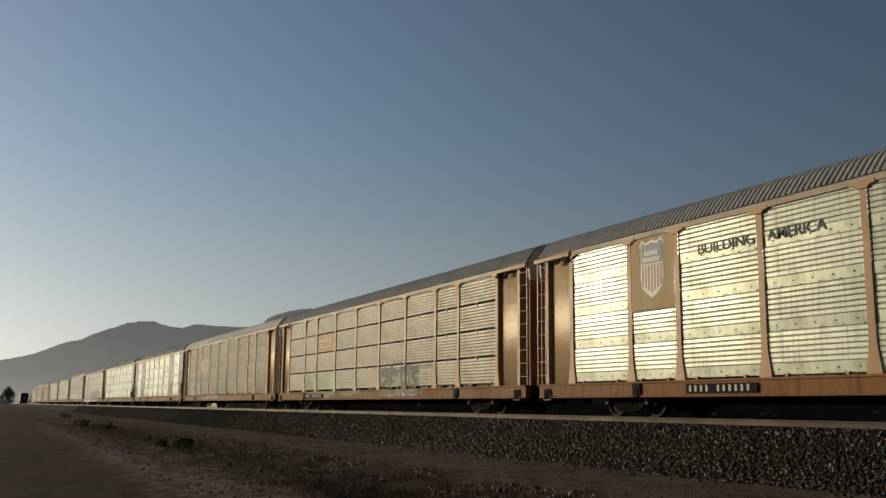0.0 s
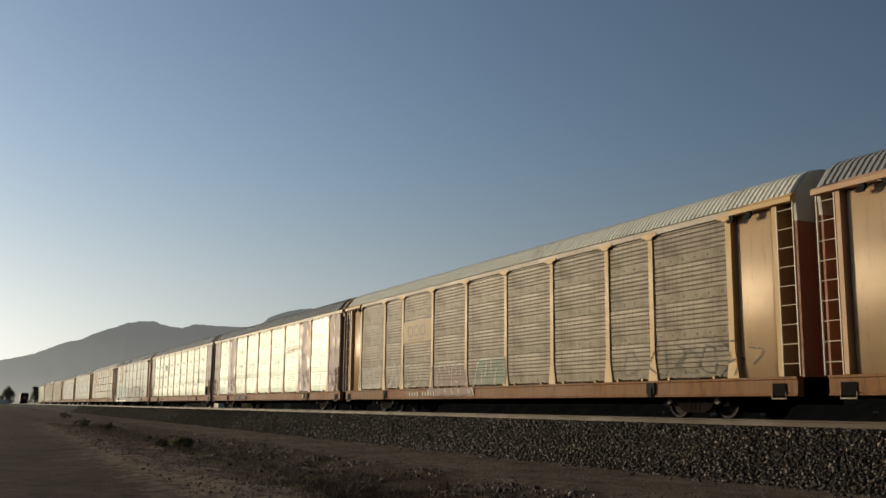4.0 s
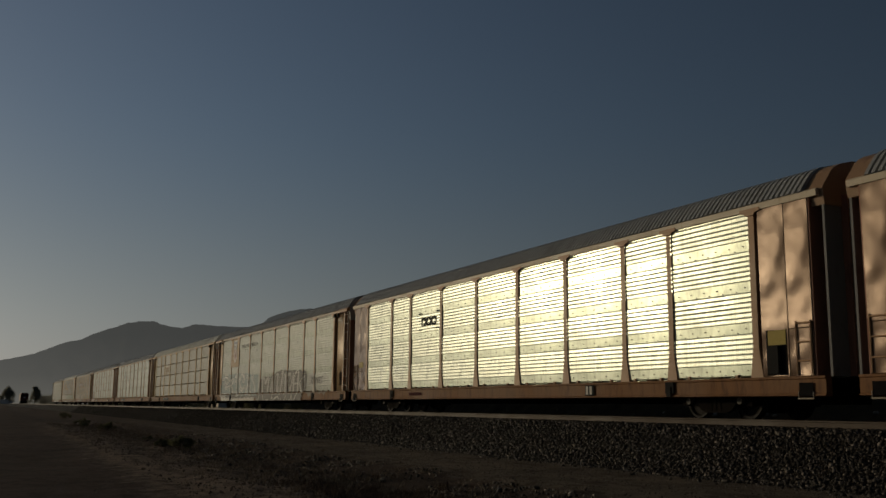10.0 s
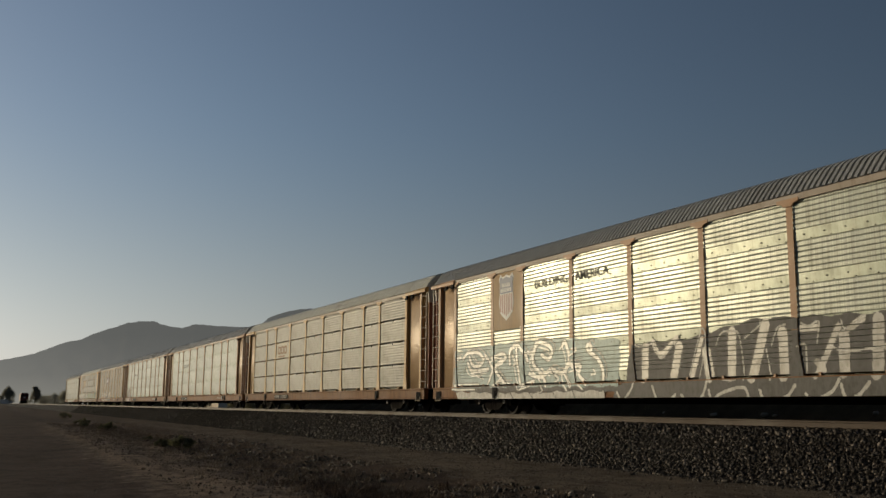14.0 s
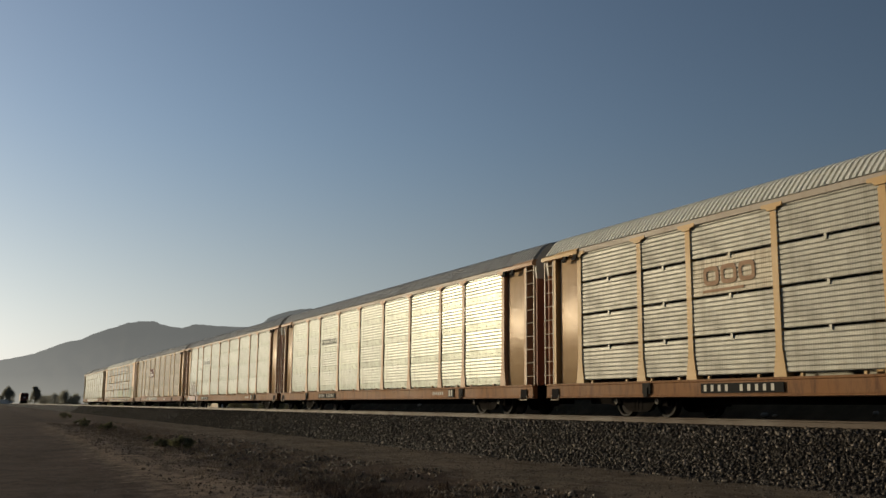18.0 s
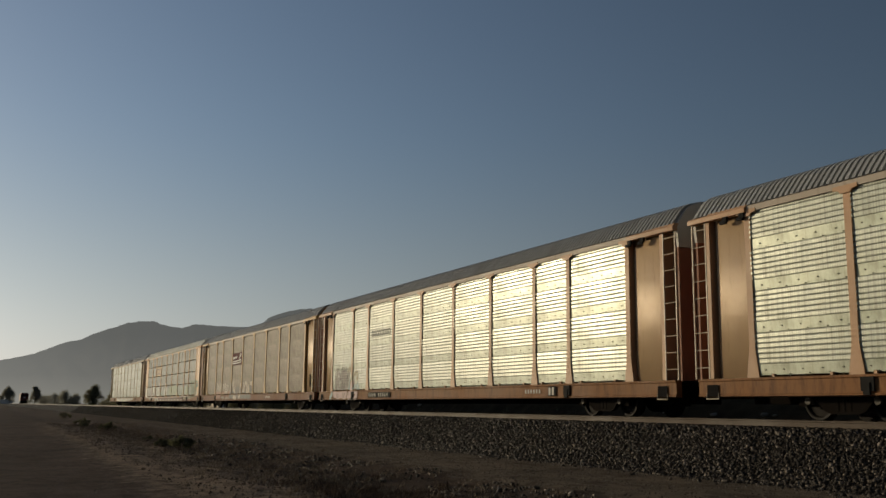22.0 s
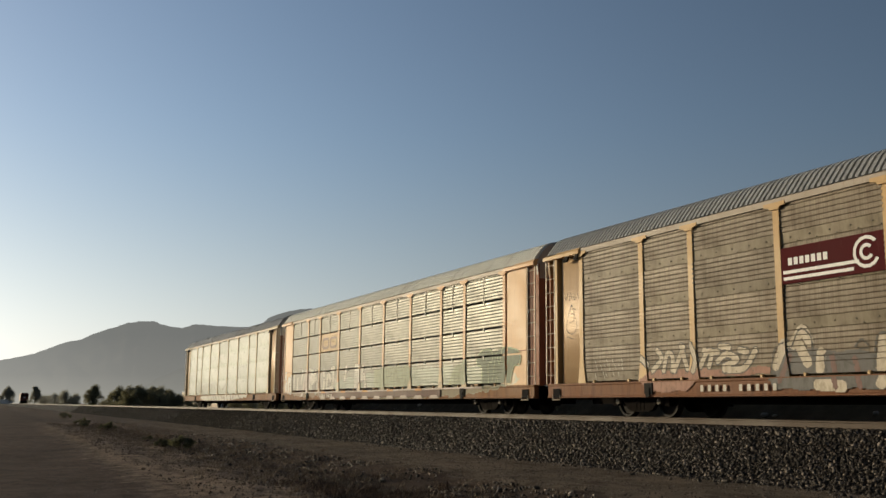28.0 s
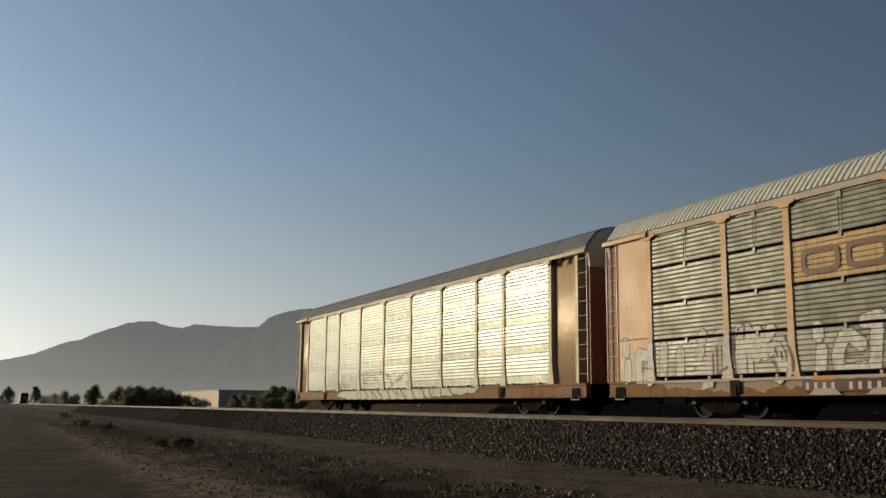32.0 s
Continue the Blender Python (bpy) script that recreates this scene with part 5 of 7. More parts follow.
spray(car_2, GREEN_SPRAY, 0.110, [[(8.49, 1.84), (8.61, 1.52), (8.47, 1.06)], [(8.30, 1.51), (8.01, 1.39), (8.00, 1.02)], [(7.16, 1.30), (6.77, 1.68), (6.56, 1.71)]], "faded green spray letter")
spray(car_2, DARK_SPRAY, 0.020, [[(8.29, 1.61), (8.20, 1.45), (8.01, 1.41), (8.04, 1.00)]], "thin dark scribble")
spray_area(car_3, ASH_SPRAY, [(12.04, 1.90), (11.73, 1.94), (11.04, 1.84), (10.46, 1.92), (9.91, 1.97), (9.57, 1.89), (9.67, 0.94), (12.00, 0.96)], "faint grey ground of bubble letters")
spray(car_3, DARK_SPRAY, 0.028, [[(12.07, 1.84), (12.15, 1.03)], [(11.91, 1.80), (11.94, 1.56), (11.60, 0.99)], [(11.47, 1.84), (11.40, 1.54), (11.06, 1.46)], [(11.36, 1.42), (11.42, 1.19), (11.00, 1.12)], [(10.94, 1.46), (10.76, 1.68), (10.53, 1.44), (10.74, 1.28), (10.55, 0.99)], [(10.15, 1.82), (10.21, 1.48), (9.63, 1.46)], [(10.00, 1.75), (9.85, 1.58), (9.62, 1.67)], [(11.36, 0.66), (11.13, 0.95), (11.11, 0.63)]], "thin dark letter outline")
spray(car_3, PALE_SPRAY, 0.035, [[(8.83, 1.00), (8.51, 1.25), (8.27, 1.88), (8.06, 1.95), (7.96, 1.53), (7.81, 1.88), (7.49, 1.88)], [(8.53, 0.99), (7.87, 1.02)], [(8.15, 1.08), (8.07, 1.44)], [(7.43, 1.06), (7.31, 1.84), (6.95, 1.89), (6.66, 1.04)], [(7.49, 1.96), (6.77, 1.86), (6.48, 1.95), (6.31, 1.89)], [(7.31, 1.06), (6.43, 1.12)], [(12.19, 1.82), (12.04, 1.93), (11.82, 1.94)], [(10.67, 1.87), (9.91, 1.94), (9.61, 1.89)], [(7.13, 1.81), (7.09, 1.00)], [(7.08, 1.80), (6.75, 1.89), (6.18, 1.92), (5.74, 1.67), (5.46, 1.37), (5.77, 1.10), (6.27, 0.99), (7.00, 1.01)], [(6.50, 1.77), (6.52, 1.15)], [(5.95, 1.49), (5.86, 1.29), (6.06, 1.20)]], "pale letter outline")
spray(car_3, ASH_SPRAY, 0.190, [[(8.73, 1.05), (8.37, 1.35), (8.17, 1.85)], [(8.10, 1.85), (7.92, 1.13)], [(7.86, 1.17), (7.59, 1.86), (7.55, 1.06)]], "grey letter strokes")
spray_area(car_3, WINE_SPRAY, [(4.39, 1.73), (3.74, 1.68), (2.69, 1.72), (1.80, 1.75), (1.52, 1.52), (1.53, 0.96), (0.83, 0.94), (0.87, 0.63), (4.80, 0.65), (4.74, 0.89), (4.38, 1.00)], "dark wine ground of a tag")
spray(car_3, PALE_SPRAY, 0.038, [[(4.54, 1.43), (4.43, 1.67), (4.30, 1.75), (3.74, 1.69), (3.33, 1.68), (3.21, 1.55), (3.30, 1.44)], [(3.78, 1.70), (3.71, 1.46)], [(4.00, 1.53), (3.94, 1.10)], [(3.59, 1.39), (3.57, 1.03)], [(2.93, 1.65), (2.94, 1.42)], [(2.73, 1.02), (2.68, 1.58), (2.54, 1.74), (2.35, 1.62), (2.33, 1.42), (2.55, 1.46)], [(2.42, 1.15), (2.24, 1.11)], [(2.35, 1.72), (1.80, 1.75), (1.60, 1.58), (1.44, 1.30), (1.50, 1.01)], [(1.99, 1.54), (2.00, 1.38)], [(4.74, 0.92), (4.62, 0.69), (4.47, 0.88)], [(3.21, 0.92), (3.10, 0.77)], [(2.66, 0.90), (2.53, 0.65)], [(2.14, 0.95), (2.01, 0.75)], [(1.36, 0.93), (1.21, 0.71), (1.13, 0.84)]], "pale tag outline")
spray(car_3, PALE_SPRAY, 0.038, [[(1.09, 0.92), (0.94, 0.81), (0.85, 0.63)]], "pale tag outline")
spray_area(car_3, FOREST_SPRAY, [(0.86, 1.01), (0.71, 1.66), (0.32, 1.88), (-0.50, 1.86), (-1.36, 1.87), (-1.39, 0.98)], "faded green ground of a tag")
spray(car_3, PALE_SPRAY, 0.038, [[(0.88, 0.97), (0.75, 1.58), (0.58, 1.78), (0.32, 1.86), (-0.50, 1.85), (-1.30, 1.85)]], "pale tag outline")
spray(car_3, ASH_SPRAY, 0.100, [[(0.35, 1.46), (0.35, 1.05)], [(0.02, 1.69), (0.11, 1.30)], [(-0.32, 1.82), (-0.32, 1.43)], [(-0.67, 1.51), (-0.58, 1.07)]], "grey strokes over green")
spray(car_3, DARK_SPRAY, 0.030, [[(-9.92, 1.81), (-10.28, 1.64), (-9.91, 1.26)], [(-10.42, 1.67), (-10.13, 1.26), (-10.62, 1.09), (-10.77, 1.47), (-10.42, 1.67)], [(-11.05, 1.76), (-10.84, 1.24), (-11.31, 1.08), (-11.39, 1.59), (-11.05, 1.76)], [(-11.59, 1.84), (-11.91, 1.43), (-11.51, 1.00)], [(-11.78, 1.28), (-12.23, 1.38), (-12.03, 0.99)], [(-12.42, 1.62), (-12.85, 1.54), (-12.54, 1.26)], [(-11.72, 1.73), (-12.05, 1.79), (-12.10, 1.56)], [(-9.24, 1.76), (-8.93, 1.29), (-9.54, 1.08), (-9.55, 1.66)], [(-7.97, 1.77), (-7.81, 1.11), (-8.46, 1.30), (-8.14, 1.76)]], "dark loops of thin spray letters")
spray(car_4, DARK_SPRAY, 0.026, [[(11.71, 1.54), (11.63, 1.19), (11.47, 1.53), (11.39, 1.18)], [(11.30, 1.18), (11.09, 1.54), (11.02, 1.17)], [(10.91, 1.47), (10.93, 1.17), (10.70, 1.22), (10.73, 1.47)], [(10.60, 1.46), (10.52, 1.15), (10.33, 1.48)], [(10.37, 1.48), (10.12, 1.41), (10.34, 1.30), (10.13, 1.14)], [(6.93, 1.54), (6.85, 1.25), (6.70, 1.47), (6.86, 1.56)], [(6.66, 1.24), (6.54, 1.57), (6.47, 1.26)], [(6.39, 1.51), (6.31, 1.30), (6.11, 1.57)], [(5.98, 1.19), (5.79, 1.43), (5.87, 1.08)]], "thin black handwriting")
spray_area(car_6, TEAL_SPRAY, [(12.04, 2.25), (10.11, 2.30), (7.36, 2.35), (4.83, 2.26), (2.05, 2.10), (2.14, 0.81), (12.07, 0.93)], "faded teal ground of a tag")
spray_area(car_6, SMOKE_SPRAY, [(12.13, 0.93), (2.14, 0.81), (1.54, 0.80), (1.55, 0.65), (12.13, 0.79)], "smoky grey sill under the tag")
spray_area(car_6, CHALK_SPRAY, [(11.87, 0.76), (9.48, 0.70), (7.92, 0.68), (2.78, 0.71), (2.73, 0.44), (11.75, 0.42)], "chalk-white sprayed sill")
TANGLE_LEFT = [[(11.46, 1.93), (11.08, 2.12), (10.35, 2.11), (9.95, 1.89), (10.13, 1.66), (10.72, 1.68), (10.96, 1.97)], [(11.09, 1.77), (10.73, 1.47), (9.57, 1.50)], [(9.78, 1.98), (9.13, 1.48), (8.41, 0.94)], [(9.47, 1.10), (9.02, 1.61), (8.37, 1.84), (8.58, 1.98), (9.22, 1.88)], [(8.08, 1.63), (8.06, 2.07), (7.56, 2.20), (7.09, 1.89), (6.96, 1.70)], [(7.66, 2.08), (7.59, 1.55), (7.33, 0.92)], [(6.95, 1.94), (6.54, 1.95), (6.44, 2.21), (5.91, 2.18), (5.50, 1.97), (5.68, 1.69), (6.10, 1.84)], [(6.44, 2.15), (6.64, 1.63), (6.13, 1.25), (5.81, 0.89)], [(6.84, 1.27), (6.14, 1.16), (5.62, 1.35), (5.29, 1.33)]]
TANGLE_RIGHT = [[(4.93, 2.05), (4.76, 2.15), (4.56, 1.64), (4.81, 1.26), (4.45, 0.86)], [(5.29, 1.28), (4.81, 1.26), (4.57, 1.47), (4.05, 1.45)], [(4.35, 1.41), (3.97, 1.44), (4.06, 1.18), (3.65, 0.90)], [(3.41, 1.89), (3.47, 2.00), (3.61, 2.00), (3.57, 1.85), (3.12, 1.61), (2.87, 1.29), (2.86, 0.93)], [(12.06, 0.98), (10.27, 0.97)], [(9.15, 0.95), (8.10, 0.97)], [(7.23, 0.92), (6.58, 1.03)], [(11.98, 1.95), (11.65, 1.97)]]
TANGLE = TANGLE_LEFT + TANGLE_RIGHT
spray(car_6, SHADE_SPRAY, 0.19, TANGLE, "dark shade behind tangled letters")
spray(car_6, CHALK_SPRAY, 0.05, [[(o - 0.16, z + 0.13) for o, z in stroke] for stroke in TANGLE[::2]], "thin white strokes of tangled letters")
spray(car_6, CHROME_SPRAY, 0.05, [[(o + 0.17, z - 0.14) for o, z in stroke] for stroke in TANGLE[1::2]], "thin silver strokes of tangled letters")
spray(car_6, CHROME_SPRAY, 0.115, TANGLE, "silver-white tangled letter strokes")
spray(car_6, CHROME_SPRAY, 0.050, [[(9.13, 1.48), (8.60, 1.27), (9.04, 1.02)], [(10.60, 1.95), (10.25, 1.73)], [(8.90, 1.73), (8.59, 1.65)], [(7.96, 1.94), (7.68, 1.67), (7.88, 1.56)], [(6.26, 2.08), (5.75, 1.99), (5.67, 1.87)], [(4.39, 1.96), (4.16, 1.92), (4.48, 1.74)], [(5.62, 1.29), (5.14, 1.10), (5.47, 0.94)], [(6.12, 1.42), (5.63, 1.17)], [(10.85, 1.41), (9.92, 1.18)], [(3.34, 1.31), (3.21, 1.20), (3.42, 1.16)]], "thin silver-white strokes")
spray(car_6, DARK_SPRAY, 0.024, [[(10.60, 1.68), (9.92, 1.11)], [(8.86, 1.41), (8.21, 0.94), (7.73, 0.47)], [(8.78, 0.76), (8.69, 0.37)], [(7.35, 1.54), (6.87, 0.79), (6.43, 0.43)], [(6.16, 0.66), (5.48, 0.71), (5.17, 0.49)], [(5.61, 1.46), (5.15, 0.93)], [(4.81, 1.26), (4.31, 0.70), (4.18, 0.48)], [(7.06, 0.61), (7.16, 0.40)], [(11.22, 1.70), (11.35, 1.43)], [(6.55, 1.74), (6.38, 1.49)], [(4.56, 1.69), (4.25, 1.78)], [(9.67, 1.84), (9.34, 1.62)]], "thin dark drips")
spray_area(car_6, SMOKE_SPRAY, [(1.83, 0.95), (1.49, 1.90), (0.73, 1.94), (-1.01, 1.96), (-1.85, 2.10), (-3.15, 2.25), (-5.10, 2.16), (-6.09, 2.12), (-6.77, 2.13), (-7.51, 2.05), (-7.82, 1.87), (-7.71, 1.11), (-7.13, 0.80), (-6.87, 0.37), (2.32, 0.36), (2.24, 0.78)], "dark smoky ground of huge letters")
spray(car_6, SILVER_SPRAY, 0.270, [[(0.98, 1.00), (0.93, 1.79)], [(-0.18, 1.03), (-0.41, 1.75)], [(-1.53, 0.97), (-1.42, 1.58)], [(-2.24, 0.99), (-2.29, 1.98)], [(-2.91, 0.94), (-3.34, 2.09)], [(-3.86, 0.95), (-3.84, 1.88)], [(-5.46, 0.99), (-5.48, 1.70)], [(-6.25, 0.94), (-6.33, 1.98)]], "broad silver letter strokes")
spray(car_6, SILVER_SPRAY, 0.150, [[(0.62, 1.94), (0.31, 1.59), (-0.32, 1.98)], [(-0.87, 1.02), (-1.27, 1.89)], [(-4.74, 0.93), (-5.05, 1.41), (-5.36, 1.92)], [(-6.48, 1.45), (-7.08, 0.94)], [(-5.62, 1.85), (-5.96, 2.03)], [(-4.92, 1.05), (-4.76, 1.22)], [(-4.37, 1.93), (-4.80, 1.93)]], "silver letter strokes")
spray(car_6, CHALK_SPRAY, 0.042, [[(1.39, 1.90), (1.06, 1.81), (0.67, 1.89)], [(0.62, 1.94), (0.29, 1.48), (-0.32, 1.96)], [(-0.78, 1.05), (-1.25, 2.11), (-1.43, 1.82), (-1.15, 0.92)], [(-1.74, 1.72), (-1.94, 2.00), (-2.29, 2.02), (-2.53, 1.88), (-2.66, 0.89)], [(-2.71, 1.84), (-3.14, 2.07), (-3.19, 2.18)], [(-3.51, 1.62), (-3.69, 1.98), (-3.93, 2.05)], [(-4.38, 2.05), (-4.59, 1.97), (-4.86, 2.05), (-4.78, 1.61)], [(-4.27, 1.56), (-4.48, 1.57), (-4.47, 0.93)], [(-5.13, 1.54), (-5.45, 1.41), (-6.04, 1.42), (-6.66, 1.50), (-7.49, 1.80)], [(-5.43, 2.04), (-5.55, 1.85), (-6.02, 2.08)], [(-6.74, 1.05), (-7.21, 0.68)], [(-3.47, 0.87), (-3.35, 1.55)], [(-1.97, 0.90), (-2.41, 0.89)]], "white curling outlines")
spray(car_6, CHALK_SPRAY, 0.075, [[(2.13, 0.65), (1.90, 0.43), (1.52, 0.71), (1.40, 0.91)], [(0.61, 0.79), (0.41, 0.45), (0.04, 0.42), (-0.28, 0.56)], [(-0.51, 0.56), (-0.77, 0.42), (-1.23, 0.49), (-1.43, 0.84)], [(-1.51, 0.67), (-1.61, 0.45), (-1.98, 0.61), (-2.65, 0.72), (-2.82, 0.49)], [(-3.16, 0.65), (-3.30, 0.44), (-3.91, 0.49), (-4.19, 0.75)], [(-4.47, 0.56), (-4.63, 0.42), (-5.13, 0.58), (-5.35, 0.83)], [(-5.40, 0.73), (-5.51, 0.46), (-5.79, 0.51), (-6.09, 0.77)]], "white hooks on the sill")
spray(car_6, DARK_SPRAY, 0.055, [[(-8.56, 1.38), (-8.65, 1.71), (-8.88, 1.64), (-8.61, 1.53), (-8.82, 1.35)], [(-8.95, 1.36), (-9.10, 1.69)], [(-9.25, 1.35), (-9.31, 1.65), (-9.51, 1.58), (-9.30, 1.50)], [(-9.80, 1.64), (-9.59, 1.57), (-9.79, 1.45), (-9.58, 1.37)], [(-10.08, 1.65), (-9.92, 1.62), (-9.92, 1.36), (-10.10, 1.39)], [(-9.93, 1.50), (-10.07, 1.51)], [(-10.16, 1.68), (-10.54, 1.70)], [(-10.35, 1.68), (-10.31, 1.38)]], "rough dark handwriting")
spray(car_9, DARK_SPRAY, 0.300, [[(11.51, 1.00), (11.31, 1.84)], [(10.76, 0.98), (10.66, 1.82)], [(10.47, 0.98), (10.36, 1.80)], [(10.18, 0.97), (10.13, 1.79)], [(10.04, 1.21), (9.66, 1.86)]], "dark outline of letters")
spray(car_9, MAUVE_SPRAY, 0.220, [[(11.51, 1.00), (11.31, 1.84)], [(11.31, 1.89), (10.92, 1.58), (11.24, 1.41)], [(11.06, 0.99), (11.21, 1.36)], [(10.76, 0.98), (10.66, 1.82)], [(10.47, 0.98), (10.36, 1.80)], [(10.18, 0.97), (10.13, 1.79)], [(10.13, 1.74), (9.96, 1.06), (9.66, 1.86)]], "mauve-grey letter strokes")
spray_area(car_9, PINK_SPRAY, [(11.80, 0.88), (10.60, 0.92), (9.67, 0.92), (9.62, 0.61), (9.70, 0.56), (11.57, 0.57)], "faded pink foot of the letters")
spray(car_9, PINK_SPRAY, 0.240, [[(9.57, 0.61), (9.31, 1.04), (9.08, 1.36)], [(9.52, 0.61), (9.10, 0.80), (8.71, 0.88)], [(9.12, 0.56), (8.62, 0.60), (8.49, 0.85)]], "pink letter strokes")
spray(car_9, TEAL_SPRAY, 0.200, [[(12.15, 0.59), (11.88, 0.80)], [(9.63, 1.00), (9.48, 1.43)], [(9.08, 1.03), (8.74, 1.16), (8.54, 0.97)], [(8.52, 1.24), (8.37, 1.05)]], "teal patches between letters")
spray(car_9, SAND_SPRAY, 0.220, [[(9.81, 1.84), (9.59, 1.95), (9.48, 1.87)], [(9.15, 1.61), (8.64, 1.76), (8.61, 1.48)], [(9.39, 1.52), (9.16, 1.46)]], "faded sand-coloured letter tops")
spray(car_9, DARK_SPRAY, 0.032, [[(11.72, 0.96), (11.56, 1.83), (11.20, 1.99), (10.82, 1.60), (11.04, 1.35), (10.90, 0.94)], [(10.86, 0.93), (10.76, 1.91), (10.27, 1.92), (10.38, 0.92)], [(10.31, 0.92), (10.22, 1.82), (10.02, 1.96), (9.92, 1.16), (9.79, 1.79), (9.59, 2.00)], [(11.80, 0.85), (11.64, 0.64), (11.57, 0.57)], [(11.27, 0.84), (11.09, 0.58), (10.94, 0.83)], [(10.67, 0.85), (10.66, 0.58)], [(10.35, 0.87), (10.24, 0.62), (10.04, 0.87)], [(9.67, 0.91), (9.85, 0.57)], [(9.47, 1.28), (9.16, 1.56), (8.53, 1.80), (8.51, 1.38)], [(9.61, 0.54), (8.52, 0.56), (8.41, 0.92), (8.93, 0.86), (9.01, 1.26)], [(11.34, 1.37), (11.33, 1.00)], [(10.58, 1.74), (10.59, 1.03)]], "thin dark letter outlines")
spray(car_9, WHITE_SPRAY, 0.030, [[(12.87, 2.74), (12.67, 2.66), (12.80, 2.50), (12.61, 2.43)], [(12.85, 2.39), (12.65, 2.32), (12.86, 2.22), (12.62, 2.15)], [(12.82, 2.11), (12.58, 2.20), (12.75, 1.99), (12.80, 1.88)], [(12.88, 2.59), (12.64, 2.60)]], "thin white handwriting")
spray_area(car_10, BRICK_SPRAY, [(9.40, 0.98), (8.98, 1.20), (7.07, 1.17), (5.22, 1.16), (4.77, 1.17), (4.78, 1.01), (7.08, 0.95), (7.57, 0.65), (8.92, 0.64)], "brick-red haze under the letters")
spray(car_10, DARK_SPRAY, 0.200, [[(9.33, 1.52), (9.11, 1.36)], [(8.89, 1.20), (8.52, 1.48), (8.69, 1.70)], [(8.45, 1.19), (8.30, 1.59), (8.09, 1.52), (8.11, 1.18)], [(8.03, 1.17), (7.67, 1.73)], [(7.75, 1.76), (7.54, 1.21)], [(7.39, 1.77), (7.21, 1.43), (7.30, 1.15)], [(7.06, 1.25), (6.86, 1.52)], [(6.76, 1.24), (6.67, 1.46)], [(6.93, 1.61), (6.44, 1.55)], [(6.46, 1.34), (6.16, 1.49), (5.81, 1.36), (6.25, 1.22)], [(6.36, 1.69), (6.07, 1.65)], [(5.73, 1.57), (5.49, 1.52)], [(6.25, 1.14), (5.62, 1.15), (5.22, 1.54)]], "dark edge of small letters")
spray(car_10, CREAM_SPRAY, 0.135, [[(9.33, 1.52), (9.11, 1.36)], [(8.89, 1.20), (8.52, 1.48), (8.69, 1.70)], [(8.45, 1.19), (8.30, 1.59), (8.09, 1.52), (8.11, 1.18)], [(8.03, 1.17), (7.67, 1.73)], [(7.75, 1.76), (7.54, 1.21)], [(7.39, 1.77), (7.21, 1.43), (7.30, 1.15)], [(7.06, 1.25), (6.86, 1.52)], [(6.76, 1.24), (6.67, 1.46)], [(6.93, 1.61), (6.44, 1.55)], [(6.46, 1.34), (6.16, 1.49), (5.81, 1.36), (6.25, 1.22)], [(6.36, 1.69), (6.07, 1.65)], [(5.73, 1.57), (5.49, 1.52)], [(6.25, 1.14), (5.62, 1.15), (5.22, 1.54)]], "cream wildstyle letters")
spray_area(car_10, SMOKE_SPRAY, [(4.78, 0.92), (4.55, 1.44), (4.20, 1.56), (3.21, 1.45), (2.17, 1.38), (1.45, 1.32), (0.55, 1.23), (-0.51, 1.45), (-1.16, 1.60), (-1.34, 1.15), (-1.15, 0.62), (4.69, 0.66)], "smoky ground of a large tag")
spray(car_10, CREAM_SPRAY, 0.240, [[(4.61, 1.18), (4.34, 1.63)], [(4.10, 1.62), (3.84, 1.90), (3.66, 1.66)], [(3.95, 1.61), (3.73, 1.22)], [(3.41, 1.08), (3.35, 1.39)], [(1.90, 1.04), (1.81, 1.60)], [(1.11, 1.13), (1.08, 1.62)], [(0.85, 1.18), (0.75, 1.46), (0.44, 1.69), (0.16, 1.62)], [(0.21, 1.49), (0.13, 1.05)], [(0.03, 1.07), (-0.17, 1.47)], [(-0.21, 1.49), (-0.49, 1.19), (-0.14, 1.06)], [(-0.68, 1.60), (-0.97, 1.64), (-1.09, 1.55)], [(3.43, 0.74), (2.81, 0.70)], [(1.88, 0.75), (1.71, 0.98)]], "cream letter strokes")
spray(car_10, WINE_SPRAY, 0.130, [[(4.48, 0.85), (4.21, 1.36)], [(3.08, 1.32), (2.98, 0.70)], [(2.52, 1.24), (2.38, 0.70)], [(1.56, 1.44), (1.43, 1.03)], [(0.56, 1.11), (0.39, 1.39)], [(-0.95, 1.38), (-1.19, 1.16), (-0.96, 0.70)]], "wine-red strokes")
spray(car_10, DARK_SPRAY, 0.035, [[(4.15, 1.56), (3.89, 1.93), (3.61, 1.75), (3.58, 1.40)], [(2.07, 1.05), (1.95, 1.66), (1.67, 1.65), (1.66, 1.09)], [(1.27, 1.08), (1.23, 1.68), (0.92, 1.69), (0.96, 1.07)], [(0.92, 1.24), (0.82, 1.58), (0.44, 1.79), (0.06, 1.67), (0.07, 1.04)], [(-0.00, 1.04), (-0.07, 1.56), (-0.32, 1.60), (-0.58, 1.18), (-0.00, 1.03)], [(-0.58, 1.55), (-0.79, 1.75), (-1.10, 1.71), (-1.21, 1.52)], [(2.50, 1.48), (2.33, 1.62), (2.17, 1.44), (2.51, 1.47)], [(4.78, 0.86), (4.65, 1.51), (4.24, 1.69)], [(3.24, 1.02), (3.22, 1.39), (2.53, 1.12)]], "dark letter outlines")
rng10 = random.Random(10)
